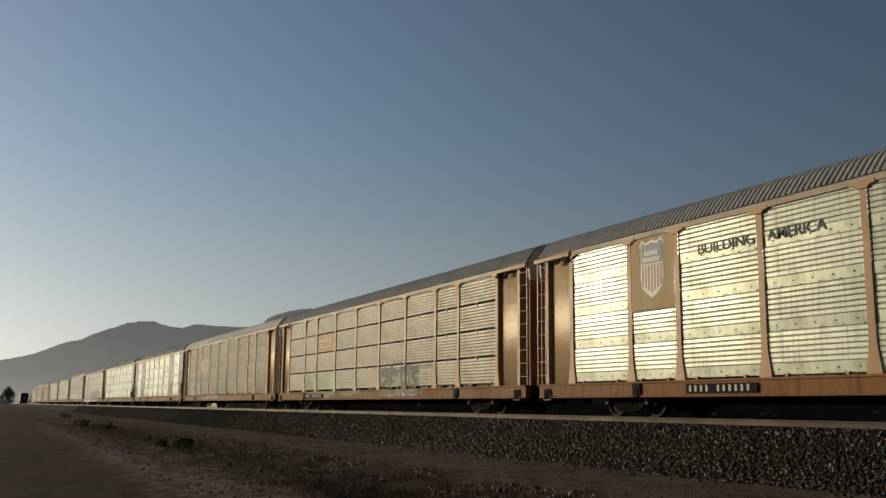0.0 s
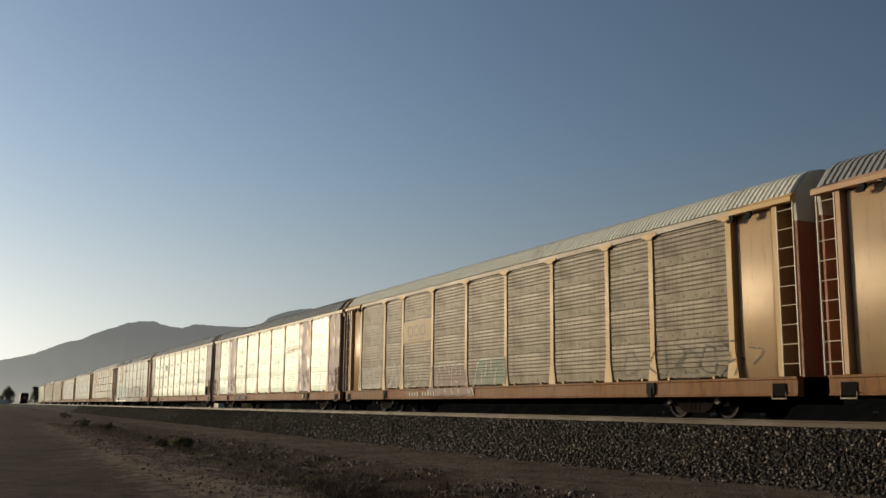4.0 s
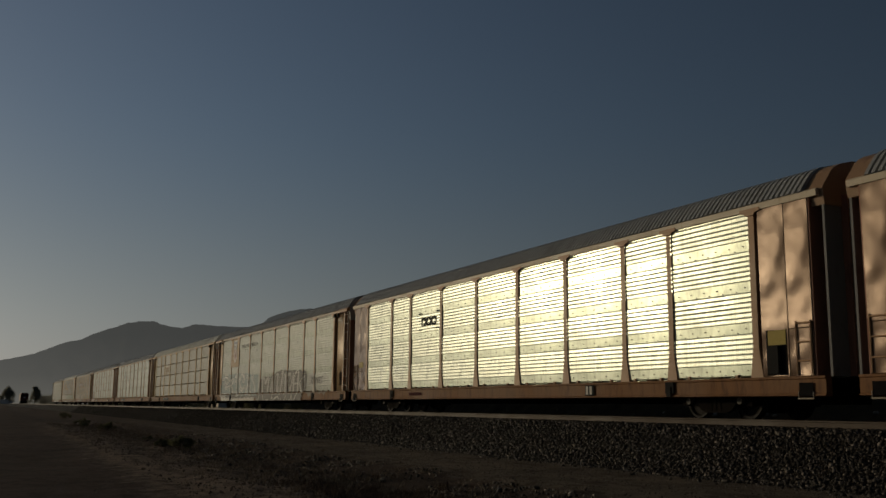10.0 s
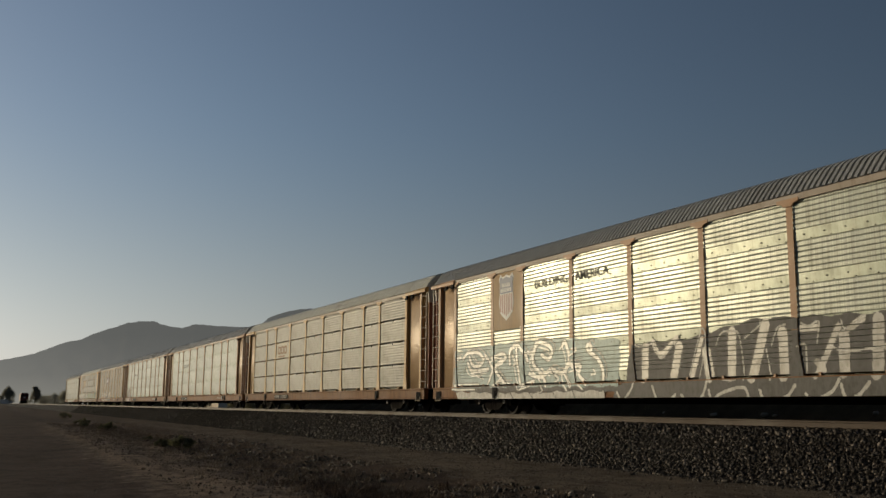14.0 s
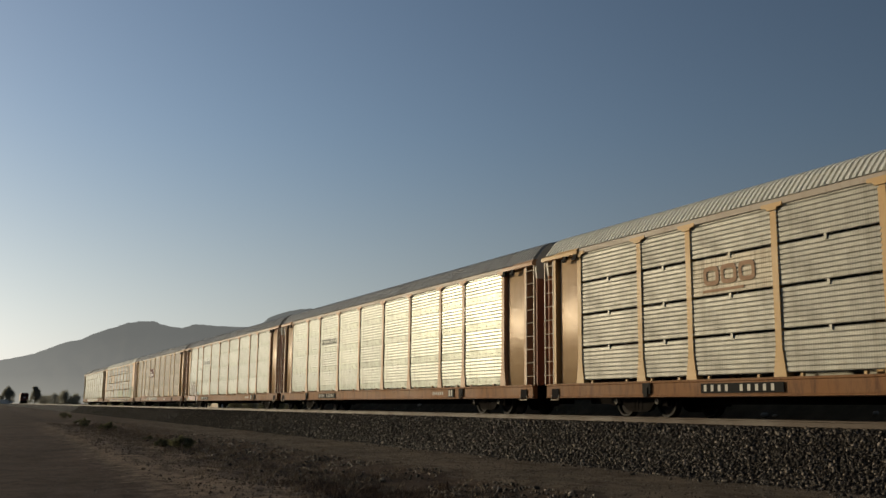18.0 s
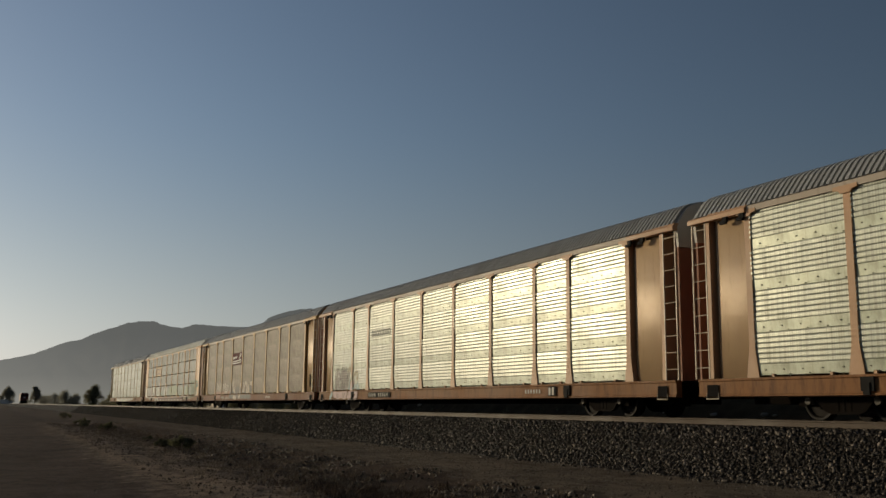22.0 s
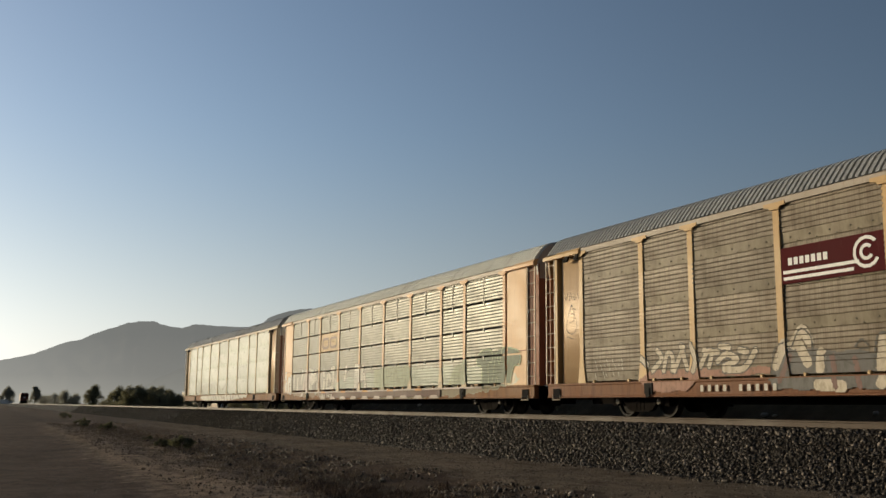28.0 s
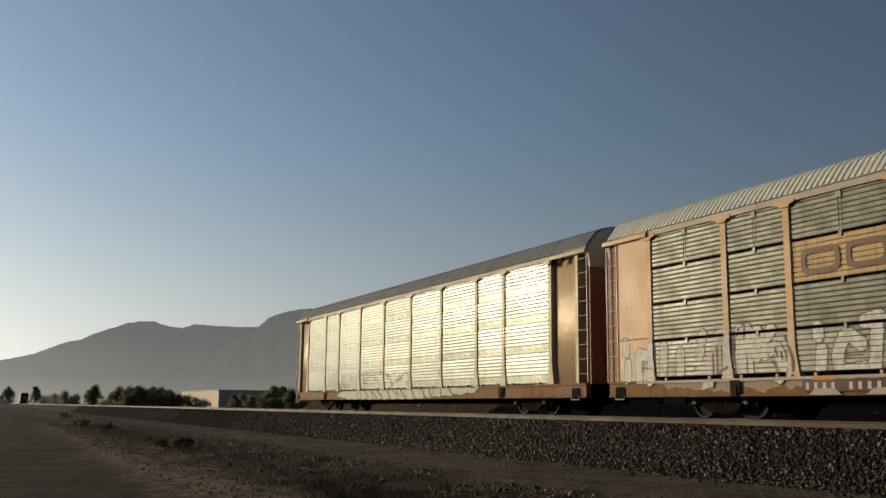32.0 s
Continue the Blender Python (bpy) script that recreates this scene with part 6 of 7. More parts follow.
spray(car_10, PALE_SPRAY, 0.02, [[(o, z), (o - 0.05, z - rng10.uniform(0.08, 0.2))] for z in (1.58, 1.42, 1.2) for o in [11.45 - 0.17 * k + rng10.uniform(-0.07, 0.07) for k in range(9)] if rng10.random() < 0.6], "small white ticks of worn chalk")
BUBBLES = [[(13.16, 1.95), (13.14, 1.72)], [(13.08, 1.02), (13.07, 1.38)], [(12.60, 1.01), (12.61, 1.59), (12.32, 1.58)], [(12.12, 0.94), (12.09, 1.76)], [(11.64, 1.05), (11.59, 1.77)], [(10.98, 1.04), (10.95, 1.61)], [(10.12, 1.99), (10.16, 1.87)], [(10.21, 1.61), (10.27, 1.52)], [(8.88, 1.01), (8.85, 2.02)], [(8.61, 1.03), (8.61, 2.00)], [(8.32, 1.96), (8.36, 1.41)], [(8.55, 1.42), (7.89, 1.96)], [(8.09, 1.45), (7.76, 1.57), (7.60, 1.16), (7.65, 0.93)], [(6.58, 1.92), (6.57, 1.76)], [(6.56, 0.95), (6.50, 1.45)], [(5.51, 1.53), (5.86, 1.72), (6.10, 1.31), (5.97, 1.01), (5.46, 1.04)], [(5.39, 1.98), (5.04, 2.03)], [(5.23, 0.94), (5.10, 1.89)]]
spray(car_11, DARK_SPRAY, 0.340, BUBBLES, "thin dark edge of bubble letters")
spray(car_11, CHALK_SPRAY, 0.290, BUBBLES, "chalky bubble letters")
AGAIN = [[(o -6.83, z) for o, z in stroke] for stroke in BUBBLES[6:13]]
spray(car_11, WINE_SPRAY, 0.340, AGAIN, "wine-red edge of bubble letters")
spray(car_11, CHALK_SPRAY, 0.280, AGAIN, "chalky bubble letters")
spray_area(car_11, BLUSH_SPRAY, [(10.07, 0.90), (9.97, 1.42), (9.69, 1.96), (9.41, 2.16), (9.20, 2.02), (9.12, 1.44), (9.01, 0.88), (9.68, 0.88), (9.70, 0.71), (10.13, 0.71)], "blush-white pointed letter")
spray(car_11, WINE_SPRAY, 0.060, [[(9.77, 1.06), (9.76, 1.56)], [(9.62, 1.06), (9.62, 1.67)], [(9.47, 1.06), (9.47, 1.66)], [(9.65, 1.03), (9.25, 1.19)], [(8.90, 2.05), (8.95, 1.91)], [(8.70, 2.10), (8.72, 1.84)], [(7.49, 1.77), (7.28, 1.31), (7.31, 0.89)], [(7.79, 1.55), (7.73, 1.38)], [(7.62, 1.43), (7.59, 1.32)], [(9.10, 2.01), (9.06, 1.44), (9.01, 0.93)]], "wine-red strokes")
spray(car_11, DARK_SPRAY, 0.025, [[(12.49, 1.27), (12.03, 1.25)], [(12.38, 1.39), (12.42, 1.17)], [(5.92, 1.33), (5.47, 1.32)], [(5.86, 1.42), (5.88, 1.25)], [(8.65, 1.03), (8.65, 1.42)], [(10.97, 1.25), (10.42, 1.26), (10.52, 1.11)], [(7.98, 1.42), (7.59, 0.87)], [(10.09, 0.90), (9.09, 0.88)]], "thin dark letter lines")
spray_area(car_11, MINT_SPRAY, [(-0.25, 1.80), (-1.17, 1.83), (-1.67, 1.90), (-4.18, 1.86), (-4.33, 1.39), (-4.09, 1.07), (-0.34, 0.89)], "faded mint patch on the ribs")
spray_area(car_11, MINT_SPRAY, [(-7.80, 1.02), (-7.95, 1.38), (-8.30, 1.69), (-8.86, 1.86), (-9.22, 1.91), (-9.15, 0.98)], "faded mint patch on the ribs")
spray(car_11, SAGE_SPRAY, 0.030, [[(-0.83, 1.91), (-1.07, 2.07), (-1.34, 1.89), (-1.06, 1.83)], [(-1.73, 2.00), (-2.15, 2.11), (-2.46, 1.96)], [(-3.26, 2.04), (-3.54, 2.11), (-3.82, 1.94), (-4.09, 1.92)], [(-3.68, 1.14), (-3.78, 1.26), (-3.96, 1.19), (-3.77, 1.02)], [(-4.52, 1.72), (-4.78, 1.79), (-4.87, 1.58), (-4.68, 1.44)], [(-4.59, 1.35), (-4.93, 1.28), (-5.00, 1.04)], [(-5.08, 1.04), (-5.41, 1.21), (-5.97, 1.19), (-6.10, 0.96)], [(-6.11, 1.13), (-6.57, 1.19), (-6.92, 1.05)], [(-6.98, 0.99), (-7.13, 1.15), (-7.26, 0.98)], [(-5.72, 1.02), (-5.64, 0.91)], [(-2.34, 1.57), (-2.13, 1.48)], [(-2.94, 1.45), (-3.03, 1.29)], [(-8.84, 1.63), (-8.96, 1.53), (-8.86, 1.43)]], "thin grey-green curls")
spray_area(car_11, FOREST_SPRAY, [(-10.02, 1.73), (-10.01, 1.99), (-10.40, 2.16), (-10.93, 2.22), (-11.30, 2.06), (-11.67, 2.17), (-12.09, 2.20), (-12.05, 0.88), (-10.33, 0.91), (-10.44, 1.58), (-10.15, 1.60)], "dark green mushroom-shaped letter")
spray_area(car_11, FOREST_SPRAY, [(-12.24, 2.20), (-12.85, 2.08), (-13.10, 1.87), (-13.03, 1.62), (-12.65, 1.54), (-12.39, 1.03), (-12.16, 1.03)], "dark green mushroom-shaped letter")
spray(car_11, LIME_SPRAY, 0.035, [[(-10.41, 0.91), (-10.37, 1.58), (-10.07, 1.66), (-10.03, 1.97), (-10.58, 2.19), (-11.11, 2.10), (-11.14, 1.73), (-10.88, 1.68), (-10.90, 0.90)], [(-11.16, 1.07), (-11.42, 2.02), (-11.64, 1.65), (-11.83, 2.11), (-12.11, 2.19)], [(-11.36, 1.01), (-11.45, 1.24), (-11.60, 0.94)], [(-12.30, 2.18), (-12.88, 2.06), (-13.08, 1.85), (-12.99, 1.57), (-12.63, 1.54), (-12.41, 1.04)]], "pale green letter outline")


rng12 = random.Random(12)
spray_area(car_12, PALE_SPRAY, [(6.6, 0.90), (4.0, 0.91), (1.0, 0.91), (-2.5, 0.91), (-5.2, 0.91), (-7.6, 0.90), (-7.0, 0.72), (-4.0, 0.60), (-1.5, 0.53), (2.0, 0.52), (5.5, 0.53), (7.2, 0.68)], "pale wash of paint along the sill")
spray(car_12, ASH_SPRAY, 0.13, [[(4.6 - 0.9 * i + rng12.uniform(-0.3, 0.3), 0.88), (4.2 - 0.9 * i + rng12.uniform(-0.3, 0.3), rng12.uniform(0.52, 0.7))] for i in range(10)], "grey smears slanting across the sill")
spray(car_12, DARK_SPRAY, 0.075, [[(4.35 - 0.85 * i + rng12.uniform(-0.25, 0.25), 0.90), (3.95 - 0.85 * i + rng12.uniform(-0.3, 0.3), rng12.uniform(0.52, 0.66))] for i in range(12)], "dark slashes slanting across the sill")
spray(car_12, ASH_SPRAY, 0.07, [[(9.5 - 0.8 * i + rng12.uniform(-0.5, 0.5), rng12.uniform(1.0, 1.8)) for _ in range(4)] for i in range(14)], "faded grey scribble on the lower sheets")
# flat sheet proud of the end; its black imitates a recess in shade
part("brake_recess", Shape().box(FACE - 0.006, FACE - 0.002, HALF - 12.90, HALF - 12.30, 0.96, 1.95), SHADE_BLACK, car_5, "flat black sheet painted as a shaded recess behind the hand brake")
part("recess_panel", Shape().box(FACE - 0.012, FACE - 0.007, HALF - 12.88, HALF - 12.36, 1.62, 1.94), YELLOW, car_5, "dull yellow panel in the recess")
spray(car_6, CHALK_SPRAY, 0.032, [[(-12.30, 4.38), (-12.46, 4.39), (-12.63, 4.33), (-12.84, 4.34), (-12.97, 4.29)], [(-12.35, 4.43), (-12.43, 4.30)], [(-12.55, 4.52), (-12.62, 4.40), (-12.55, 4.26)], [(-12.50, 4.45), (-12.67, 4.47), (-12.75, 4.54)], [(-12.65, 4.44), (-12.75, 4.29), (-12.69, 4.22)], [(-12.81, 4.49), (-12.86, 4.36), (-12.95, 4.23)], [(-12.91, 4.46), (-12.80, 4.32), (-12.86, 4.19)], [(-12.40, 4.36), (-12.50, 4.26)], [(-12.74, 4.38), (-12.91, 4.39)]], "white spiky scrawl on the tan vestibule sheet")
spray(car_10, DARK_SPRAY, 0.02, [[(13.10, 3.63), (13.06, 3.43), (12.95, 3.62)], [(12.87, 3.41), (12.80, 3.61), (12.72, 3.42)], [(12.61, 3.57), (12.62, 3.39), (12.51, 3.47)], [(12.43, 3.56), (12.37, 3.39)], [(12.76, 3.28), (13.05, 2.61), (12.76, 2.39), (12.49, 2.61), (12.76, 3.28)], [(12.88, 2.96), (12.67, 2.99), (12.63, 2.79), (12.87, 2.73)], [(12.99, 2.32), (12.70, 2.24)], [(12.78, 3.23), (12.53, 3.09)]], "dark scrawl on the tan vestibule sheet")
for c, o in ((car_5, -12.6), (car_6, -12.85), (car_10, -12.85), (car_4, -12.9)):
    wheel = Shape()
    if c == car_5:
        wheel.box(FACE - 0.10, FACE - 0.02, HALF + o - 0.12, HALF + o + 0.2, 1.0, 1.6)
    for k in range(16):
        a, b = 2 * math.pi * k / 16, 2 * math.pi * (k + 1) / 16
        wheel.rod((FACE + 0.14, HALF + o + 0.26 * math.cos(a), 1.7 + 0.26 * math.sin(a)), (FACE + 0.14, HALF + o + 0.26 * math.cos(b), 1.7 + 0.26 * math.sin(b)), 0.02, 5)
    for k in range(3):
        a = 2 * math.pi * k / 3 + 0.4
        wheel.rod((FACE + 0.14, HALF + o, 1.7), (FACE + 0.14, HALF + o + 0.26 * math.cos(a), 1.7 + 0.26 * math.sin(a)), 0.02, 5)
    wheel.box(FACE + 0.12, FACE + 0.27, HALF + o - 0.16, HALF + o + 0.2, 1.2, 1.85)
    part("hand_brake", wheel, BLACK, c, "black hand brake wheel and housing")


# ---------------------------------------------------------------- stones, weeds, bushes
def island_material(name, lo, mid, hi, rough=0.85, bump=0.5):
    k = Mat(name)
    geo = k.t.nodes.new("ShaderNodeNewGeometry")
    c = k.ramp(geo.outputs["Random Per Island"], ((0.0, lo), (0.72, mid), (1.0, hi)))
    c = k.mix(0.4, c, k.ramp(k.noise(40, 4), ((0.3, (0.55, 0.55, 0.55)), (0.7, (1.1, 1.1, 1.1)))), "MULTIPLY")
    k.link(c, k.b.inputs["Base Color"])
    k.b.inputs["Roughness"].default_value = rough
    k.b.inputs["Specular IOR Level"].default_value = 0.15
    k.bump(k.noise(60, 3), bump, 0.02)
    return k.m


def scatter_stones(name, label, places, sizes, mat, seed):
    """Many angular stones in one mesh."""
    rng = np.random.default_rng(seed)
    n = len(places)
    cube = np.array([(-1, -1, -1), (1, -1, -1), (1, 1, -1), (-1, 1, -1), (-1, -1, 1), (1, -1, 1), (1, 1, 1), (-1, 1, 1)], float)
    quads = np.array([(0, 3, 2, 1), (4, 5, 6, 7), (0, 1, 5, 4), (1, 2, 6, 5), (2, 3, 7, 6), (3, 0, 4, 7)])
    v = cube[None] * rng.uniform(0.5, 1.0, (n, 8, 3)) * rng.uniform(0.55, 1.0, (n, 1, 3)) * sizes[:, None, None]
    q = rng.normal(size=(n, 4))
    q /= np.linalg.norm(q, axis=1)[:, None]
    w, x, y, z = q.T
    rot = np.stack([np.stack([1 - 2 * (y * y + z * z), 2 * (x * y - z * w), 2 * (x * z + y * w)], 1), np.stack([2 * (x * y + z * w), 1 - 2 * (x * x + z * z), 2 * (y * z - x * w)], 1), np.stack([2 * (x * z - y * w), 2 * (y * z + x * w), 1 - 2 * (x * x + y * y)], 1)], 1)
    v = np.einsum("nij,nkj->nki", rot, v) + places[:, None, :]
    f = quads[None] + 8 * np.arange(n)[:, None, None]
    me = bpy.data.meshes.new(name)
    me.vertices.add(n * 8)
    me.vertices.foreach_set("co", v.reshape(-1))
    me.loops.add(n * 24)
    me.loops.foreach_set("vertex_index", f.reshape(-1).astype(np.int32))
    me.polygons.add(n * 6)
    me.polygons.foreach_set("loop_start", np.arange(0, n * 24, 4, dtype=np.int32))
    me.update(calc_edges=True)
    me.materials.append(mat)
    return tagged(new(name, me), label, "stones", kind="stuff")


def bed_height(x):
    o = abs(x - XC)
    return np.interp(o, (0, 1.5, 1.75, 3.3, 3.55), (-0.19, -0.19, -0.24, -1.2, -1.3))


def build_stones():
    rng = np.random.default_rng(5)
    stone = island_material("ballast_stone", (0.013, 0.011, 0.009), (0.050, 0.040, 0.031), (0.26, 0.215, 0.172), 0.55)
    n = 50000
    y = 5 + 55 * rng.random(n) ** 1.7
    x = XC - 0.9 - 2.6 * rng.random(n)
    x = np.where(rng.random(n) < 0.06, x - rng.random(n) * 0.8, x)
    z = np.where(x > XC - 3.4, bed_height(x), -1.22)
    clear = (abs(x - (XC - 0.7525)) > 0.13) & (rng.random(n) < np.clip((50 - y) / 24, 0, 1))
    p = np.stack([x, y, z + 0.005], 1)[clear]
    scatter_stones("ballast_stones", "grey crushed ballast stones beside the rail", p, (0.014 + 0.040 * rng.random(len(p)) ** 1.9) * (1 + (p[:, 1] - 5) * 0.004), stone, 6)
    n = 9000
    y = 30 + 50 * rng.random(n)
    x = XC - 1.0 - 2.45 * rng.random(n)
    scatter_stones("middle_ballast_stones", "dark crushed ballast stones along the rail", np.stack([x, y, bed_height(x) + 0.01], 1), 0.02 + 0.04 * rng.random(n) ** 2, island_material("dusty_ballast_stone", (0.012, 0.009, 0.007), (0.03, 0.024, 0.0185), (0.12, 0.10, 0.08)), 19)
    n = 16000
    y = 60 + 110 * rng.random(n) ** 1.3
    x = XC - 1.0 - 2.45 * rng.random(n)
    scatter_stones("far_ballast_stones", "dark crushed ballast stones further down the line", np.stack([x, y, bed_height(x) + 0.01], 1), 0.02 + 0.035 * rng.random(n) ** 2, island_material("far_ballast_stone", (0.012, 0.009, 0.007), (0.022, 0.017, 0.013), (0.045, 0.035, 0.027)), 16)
    n = 5000
    y = 5 + 45 * rng.random(n) ** 1.8
    x = 6.1 + 0.01 * y + 3.5 * rng.random(n)
    keep = np.array([noise.noise((a * 0.5, b * 0.35, 9)) for a, b in zip(x, y)]) > -0.12
    x, y = x[keep], y[keep]
    z = np.array([ground_height(a, b) for a, b in zip(x, y)])
    rubble = island_material("dark_rubble", (0.02, 0.015, 0.011), (0.055, 0.042, 0.031), (0.40, 0.33, 0.26), 0.6)
    scatter_stones("verge_rubble", "dark loose rubble on the rough verge", np.stack([x, y, z + 0.01], 1), rng.uniform(0.012, 0.06, len(x)) * rng.uniform(0.5, 1.2, len(x)), rubble, 7)
    n = 9000
    y = 5 + 75 * rng.random(n) ** 1.6
    x = 3.2 + 3.6 * rng.random(n) + 0.02 * y
    z = np.array([ground_height(a, b) for a, b in zip(x, y)])
    clod = island_material("dirt_clod", (0.07, 0.05, 0.038), (0.20, 0.147, 0.106), (0.46, 0.36, 0.26), 0.95)
    scatter_stones("dirt_clods", "crumbling clods of dry dirt on the verge", np.stack([x, y, z + 0.005], 1), (0.008 + 0.026 * rng.random(n) ** 3) * (1 + y * 0.006), clod, 17)
    n = 12000
    y = 8 + 70 * rng.random(n) ** 1.5
    x = 9.6 + 4.1 * rng.random(n)
    z = np.array([ground_height(a, b) for a, b in zip(x, y)])
    grit = island_material("bench_grit", (0.05, 0.04, 0.031), (0.15, 0.12, 0.092), (0.36, 0.31, 0.25), 0.9)
    scatter_stones("bench_gravel", "fine grey gravel on the bench beside the ballast", np.stack([x, y, z + 0.002], 1), 0.006 + 0.016 * rng.random(n) ** 2, grit, 18)
    n = 7000
    y = 5 + 45 * rng.random(n) ** 1.5
    x = -2 + 15 * rng.random(n) ** 1.3
    z = np.array([ground_height(a, b) for a, b in zip(x, y)])
    pebble = island_material("brown_pebble", (0.06, 0.05, 0.04), (0.12, 0.10, 0.08), (0.2, 0.17, 0.14), 0.85)
    scatter_stones("road_pebbles", "small brown pebbles strewn over the dirt", np.stack([x, y, z + 0.004], 1), rng.uniform(0.006, 0.02, n), pebble, 8)


def blades(name, label, spots, mat, seed, category="weeds"):
    """Tufts of thin dry blades in one mesh: spots of (x, y, z, height, spread, count)."""
    rng = random.Random(seed)
    v, f = [], []
    for x, y, z, h, r, count in spots:
        for _ in range(count):
            a, d = rng.uniform(0, 2 * math.pi), r * math.sqrt(rng.random())
            px, py = x + d * math.cos(a), y + d * math.sin(a)
            lean, b = rng.uniform(0.3, 1.3) * h, rng.uniform(0, 2 * math.pi)
            hh, w = h * rng.uniform(0.25, 1.0), rng.uniform(0.003, 0.006)
            n = len(v)
            cx, cy = math.cos(b), math.sin(b)
            v += [(px - w * cy, py + w * cx, z - 0.01), (px + w * cy, py - w * cx, z - 0.01), (px + lean * 0.4 * cx + w * cy * 0.8, py + lean * 0.4 * cy - w * cx * 0.8, z + hh * 0.6), (px + lean * 0.4 * cx - w * cy * 0.8, py + lean * 0.4 * cy + w * cx * 0.8, z + hh * 0.6), (px + lean * cx, py + lean * cy, z + hh)]
            f += [(n, n + 1, n + 2, n + 3), (n + 3, n + 2, n + 4)]
    me = bpy.data.meshes.new(name)
    me.from_pydata(v, [], f)
    me.materials.append(mat)
    return tagged(new(name, me), label, category, kind="stuff")


def leaf_cloud(centres, size, count, seed):
    """Small leaf quads about the ends of twigs."""
    rng = random.Random(seed)
    s = Shape()
    for c, r in centres:
        for _ in range(count):
            d = Vector((rng.gauss(0, 1), rng.gauss(0, 1), rng.gauss(0, 0.8)))
            p = Vector(c) + d.normalized() * r * (rng.random() ** 0.5)
            u = Vector((rng.gauss(0, 1), rng.gauss(0, 1), rng.gauss(0, 1))).normalized() * size * rng.uniform(0.6, 1.3)
            w = u.orthogonal().normalized() * size * rng.uniform(0.3, 0.6)
            n = len(s.v)
            s.v += [tuple(p - u), tuple(p + w), tuple(p + u), tuple(p - w)]
            s.f += [(n, n + 1, n + 2, n + 3)]
    return s


def leaves_material(name, lo, hi):
    k = Mat(name)
    geo = k.t.nodes.new("ShaderNodeNewGeometry")
    k.link(k.ramp(geo.outputs["Random Per Island"], ((0, lo), (1, hi))), k.b.inputs["Base Color"])
    k.b.inputs["Roughness"].default_value = 0.7
    thin = k.t.nodes.new("ShaderNodeBsdfTranslucent")
    k.link(k.ramp(geo.outputs["Random Per Island"], ((0, lo), (1, hi))), thin.inputs["Color"])
    both = k.t.nodes.new("ShaderNodeMixShader")
    both.inputs[0].default_value = 0.5
    k.link(k.b.outputs[0], both.inputs[1])
    k.link(thin.outputs[0], both.inputs[2])
    k.link(both.outputs[0], k.t.nodes["Material Output"].inputs["Surface"])
    return k.m


LEAF_DARK = leaves_material("dark_leaf", (0.12, 0.115, 0.06), (0.24, 0.22, 0.13))
LEAF_SAGE = leaves_material("sage_leaf", (0.055, 0.06, 0.028), (0.15, 0.14, 0.075))
# leaf colour of the far trees, paled and greyed to stand for distance haze
LEAF_HAZED = leaves_material("haze_paled_leaf", (0.22, 0.22, 0.17), (0.36, 0.34, 0.27))
BARK = plain("brown_bark", (0.07, 0.05, 0.035), 0.9)


def build_weeds():
    rng = random.Random(3)
    dry = island_material("dry_straw", (0.13, 0.094, 0.062), (0.26, 0.19, 0.13), (0.46, 0.36, 0.25), 0.9, 0.0)
    rust = island_material("rust_brown_weed", (0.05, 0.03, 0.02), (0.09, 0.055, 0.035), (0.17, 0.11, 0.07), 0.9, 0.0)
    spots = []
    for _ in range(1900):
        y = 6 + 75 * rng.random() ** 1.5
        x = rng.gauss(6.8, 1.0) + 0.012 * y
        if x > 3.6:
            spots.append((x, y, ground_height(x, y), rng.uniform(0.05, 0.16), rng.uniform(0.08, 0.3), 34))
    for _ in range(160):
        y = 8 + 60 * rng.random() ** 1.4
        x = 9.6 + rng.gauss(0, 0.35)
        spots.append((x, y, ground_height(x, y), rng.uniform(0.05, 0.14), rng.uniform(0.05, 0.15), 10))
    blades("dry_weeds", "straw-coloured dry weeds on the verge", spots, dry, 4)
    spots = []
    for _ in range(260):
        y = rng.gauss(14.5, 3.6)
        x = 6.1 + rng.gauss(0, 0.65) + 0.03 * y
        if y > 7:
            spots.append((x, y, ground_height(x, y), rng.uniform(0.08, 0.22), rng.uniform(0.12, 0.35), 60))
    blades("rusty_weeds", "rust-brown dead weeds on the verge", spots, rust, 5)
    for i, (x, y, w, h) in enumerate(((6.9, 36.5, 0.55, 0.5), (6.5, 38.0, 0.3, 0.3), (7.4, 63.0, 0.5, 0.5), (7.0, 74.0, 0.45, 0.4), (8.0, 86.0, 0.6, 0.5), (8.6, 112.0, 0.8, 0.6), (7.2, 46.0, 0.25, 0.25))):
        z = ground_height(x, y)
        root = new("sage_bush")
        root.location = (x, y, z - 0.03)
        tagged(root, "low sage-green bush on the rough verge", "bush", "bushes on the verge")
        r2 = random.Random(50 + i)
        twigs, ends = Shape(), []
        for _ in range(16):
            a, d = r2.uniform(0, 6.283), r2.uniform(0.2, 1.0)
            e = (w * d * math.cos(a), w * d * math.sin(a), h * r2.uniform(0.4, 1.0) * (1.15 - 0.6 * d))
            twigs.rod((0, 0, 0), e, 0.008, 4)
            ends.append((e, w * 0.22))
        part("branchwork", twigs, BARK, root)
        part("foliage", leaf_cloud(ends, 0.045, 90, 60 + i), LEAF_SAGE, root)


build_stones()
build_weeds()


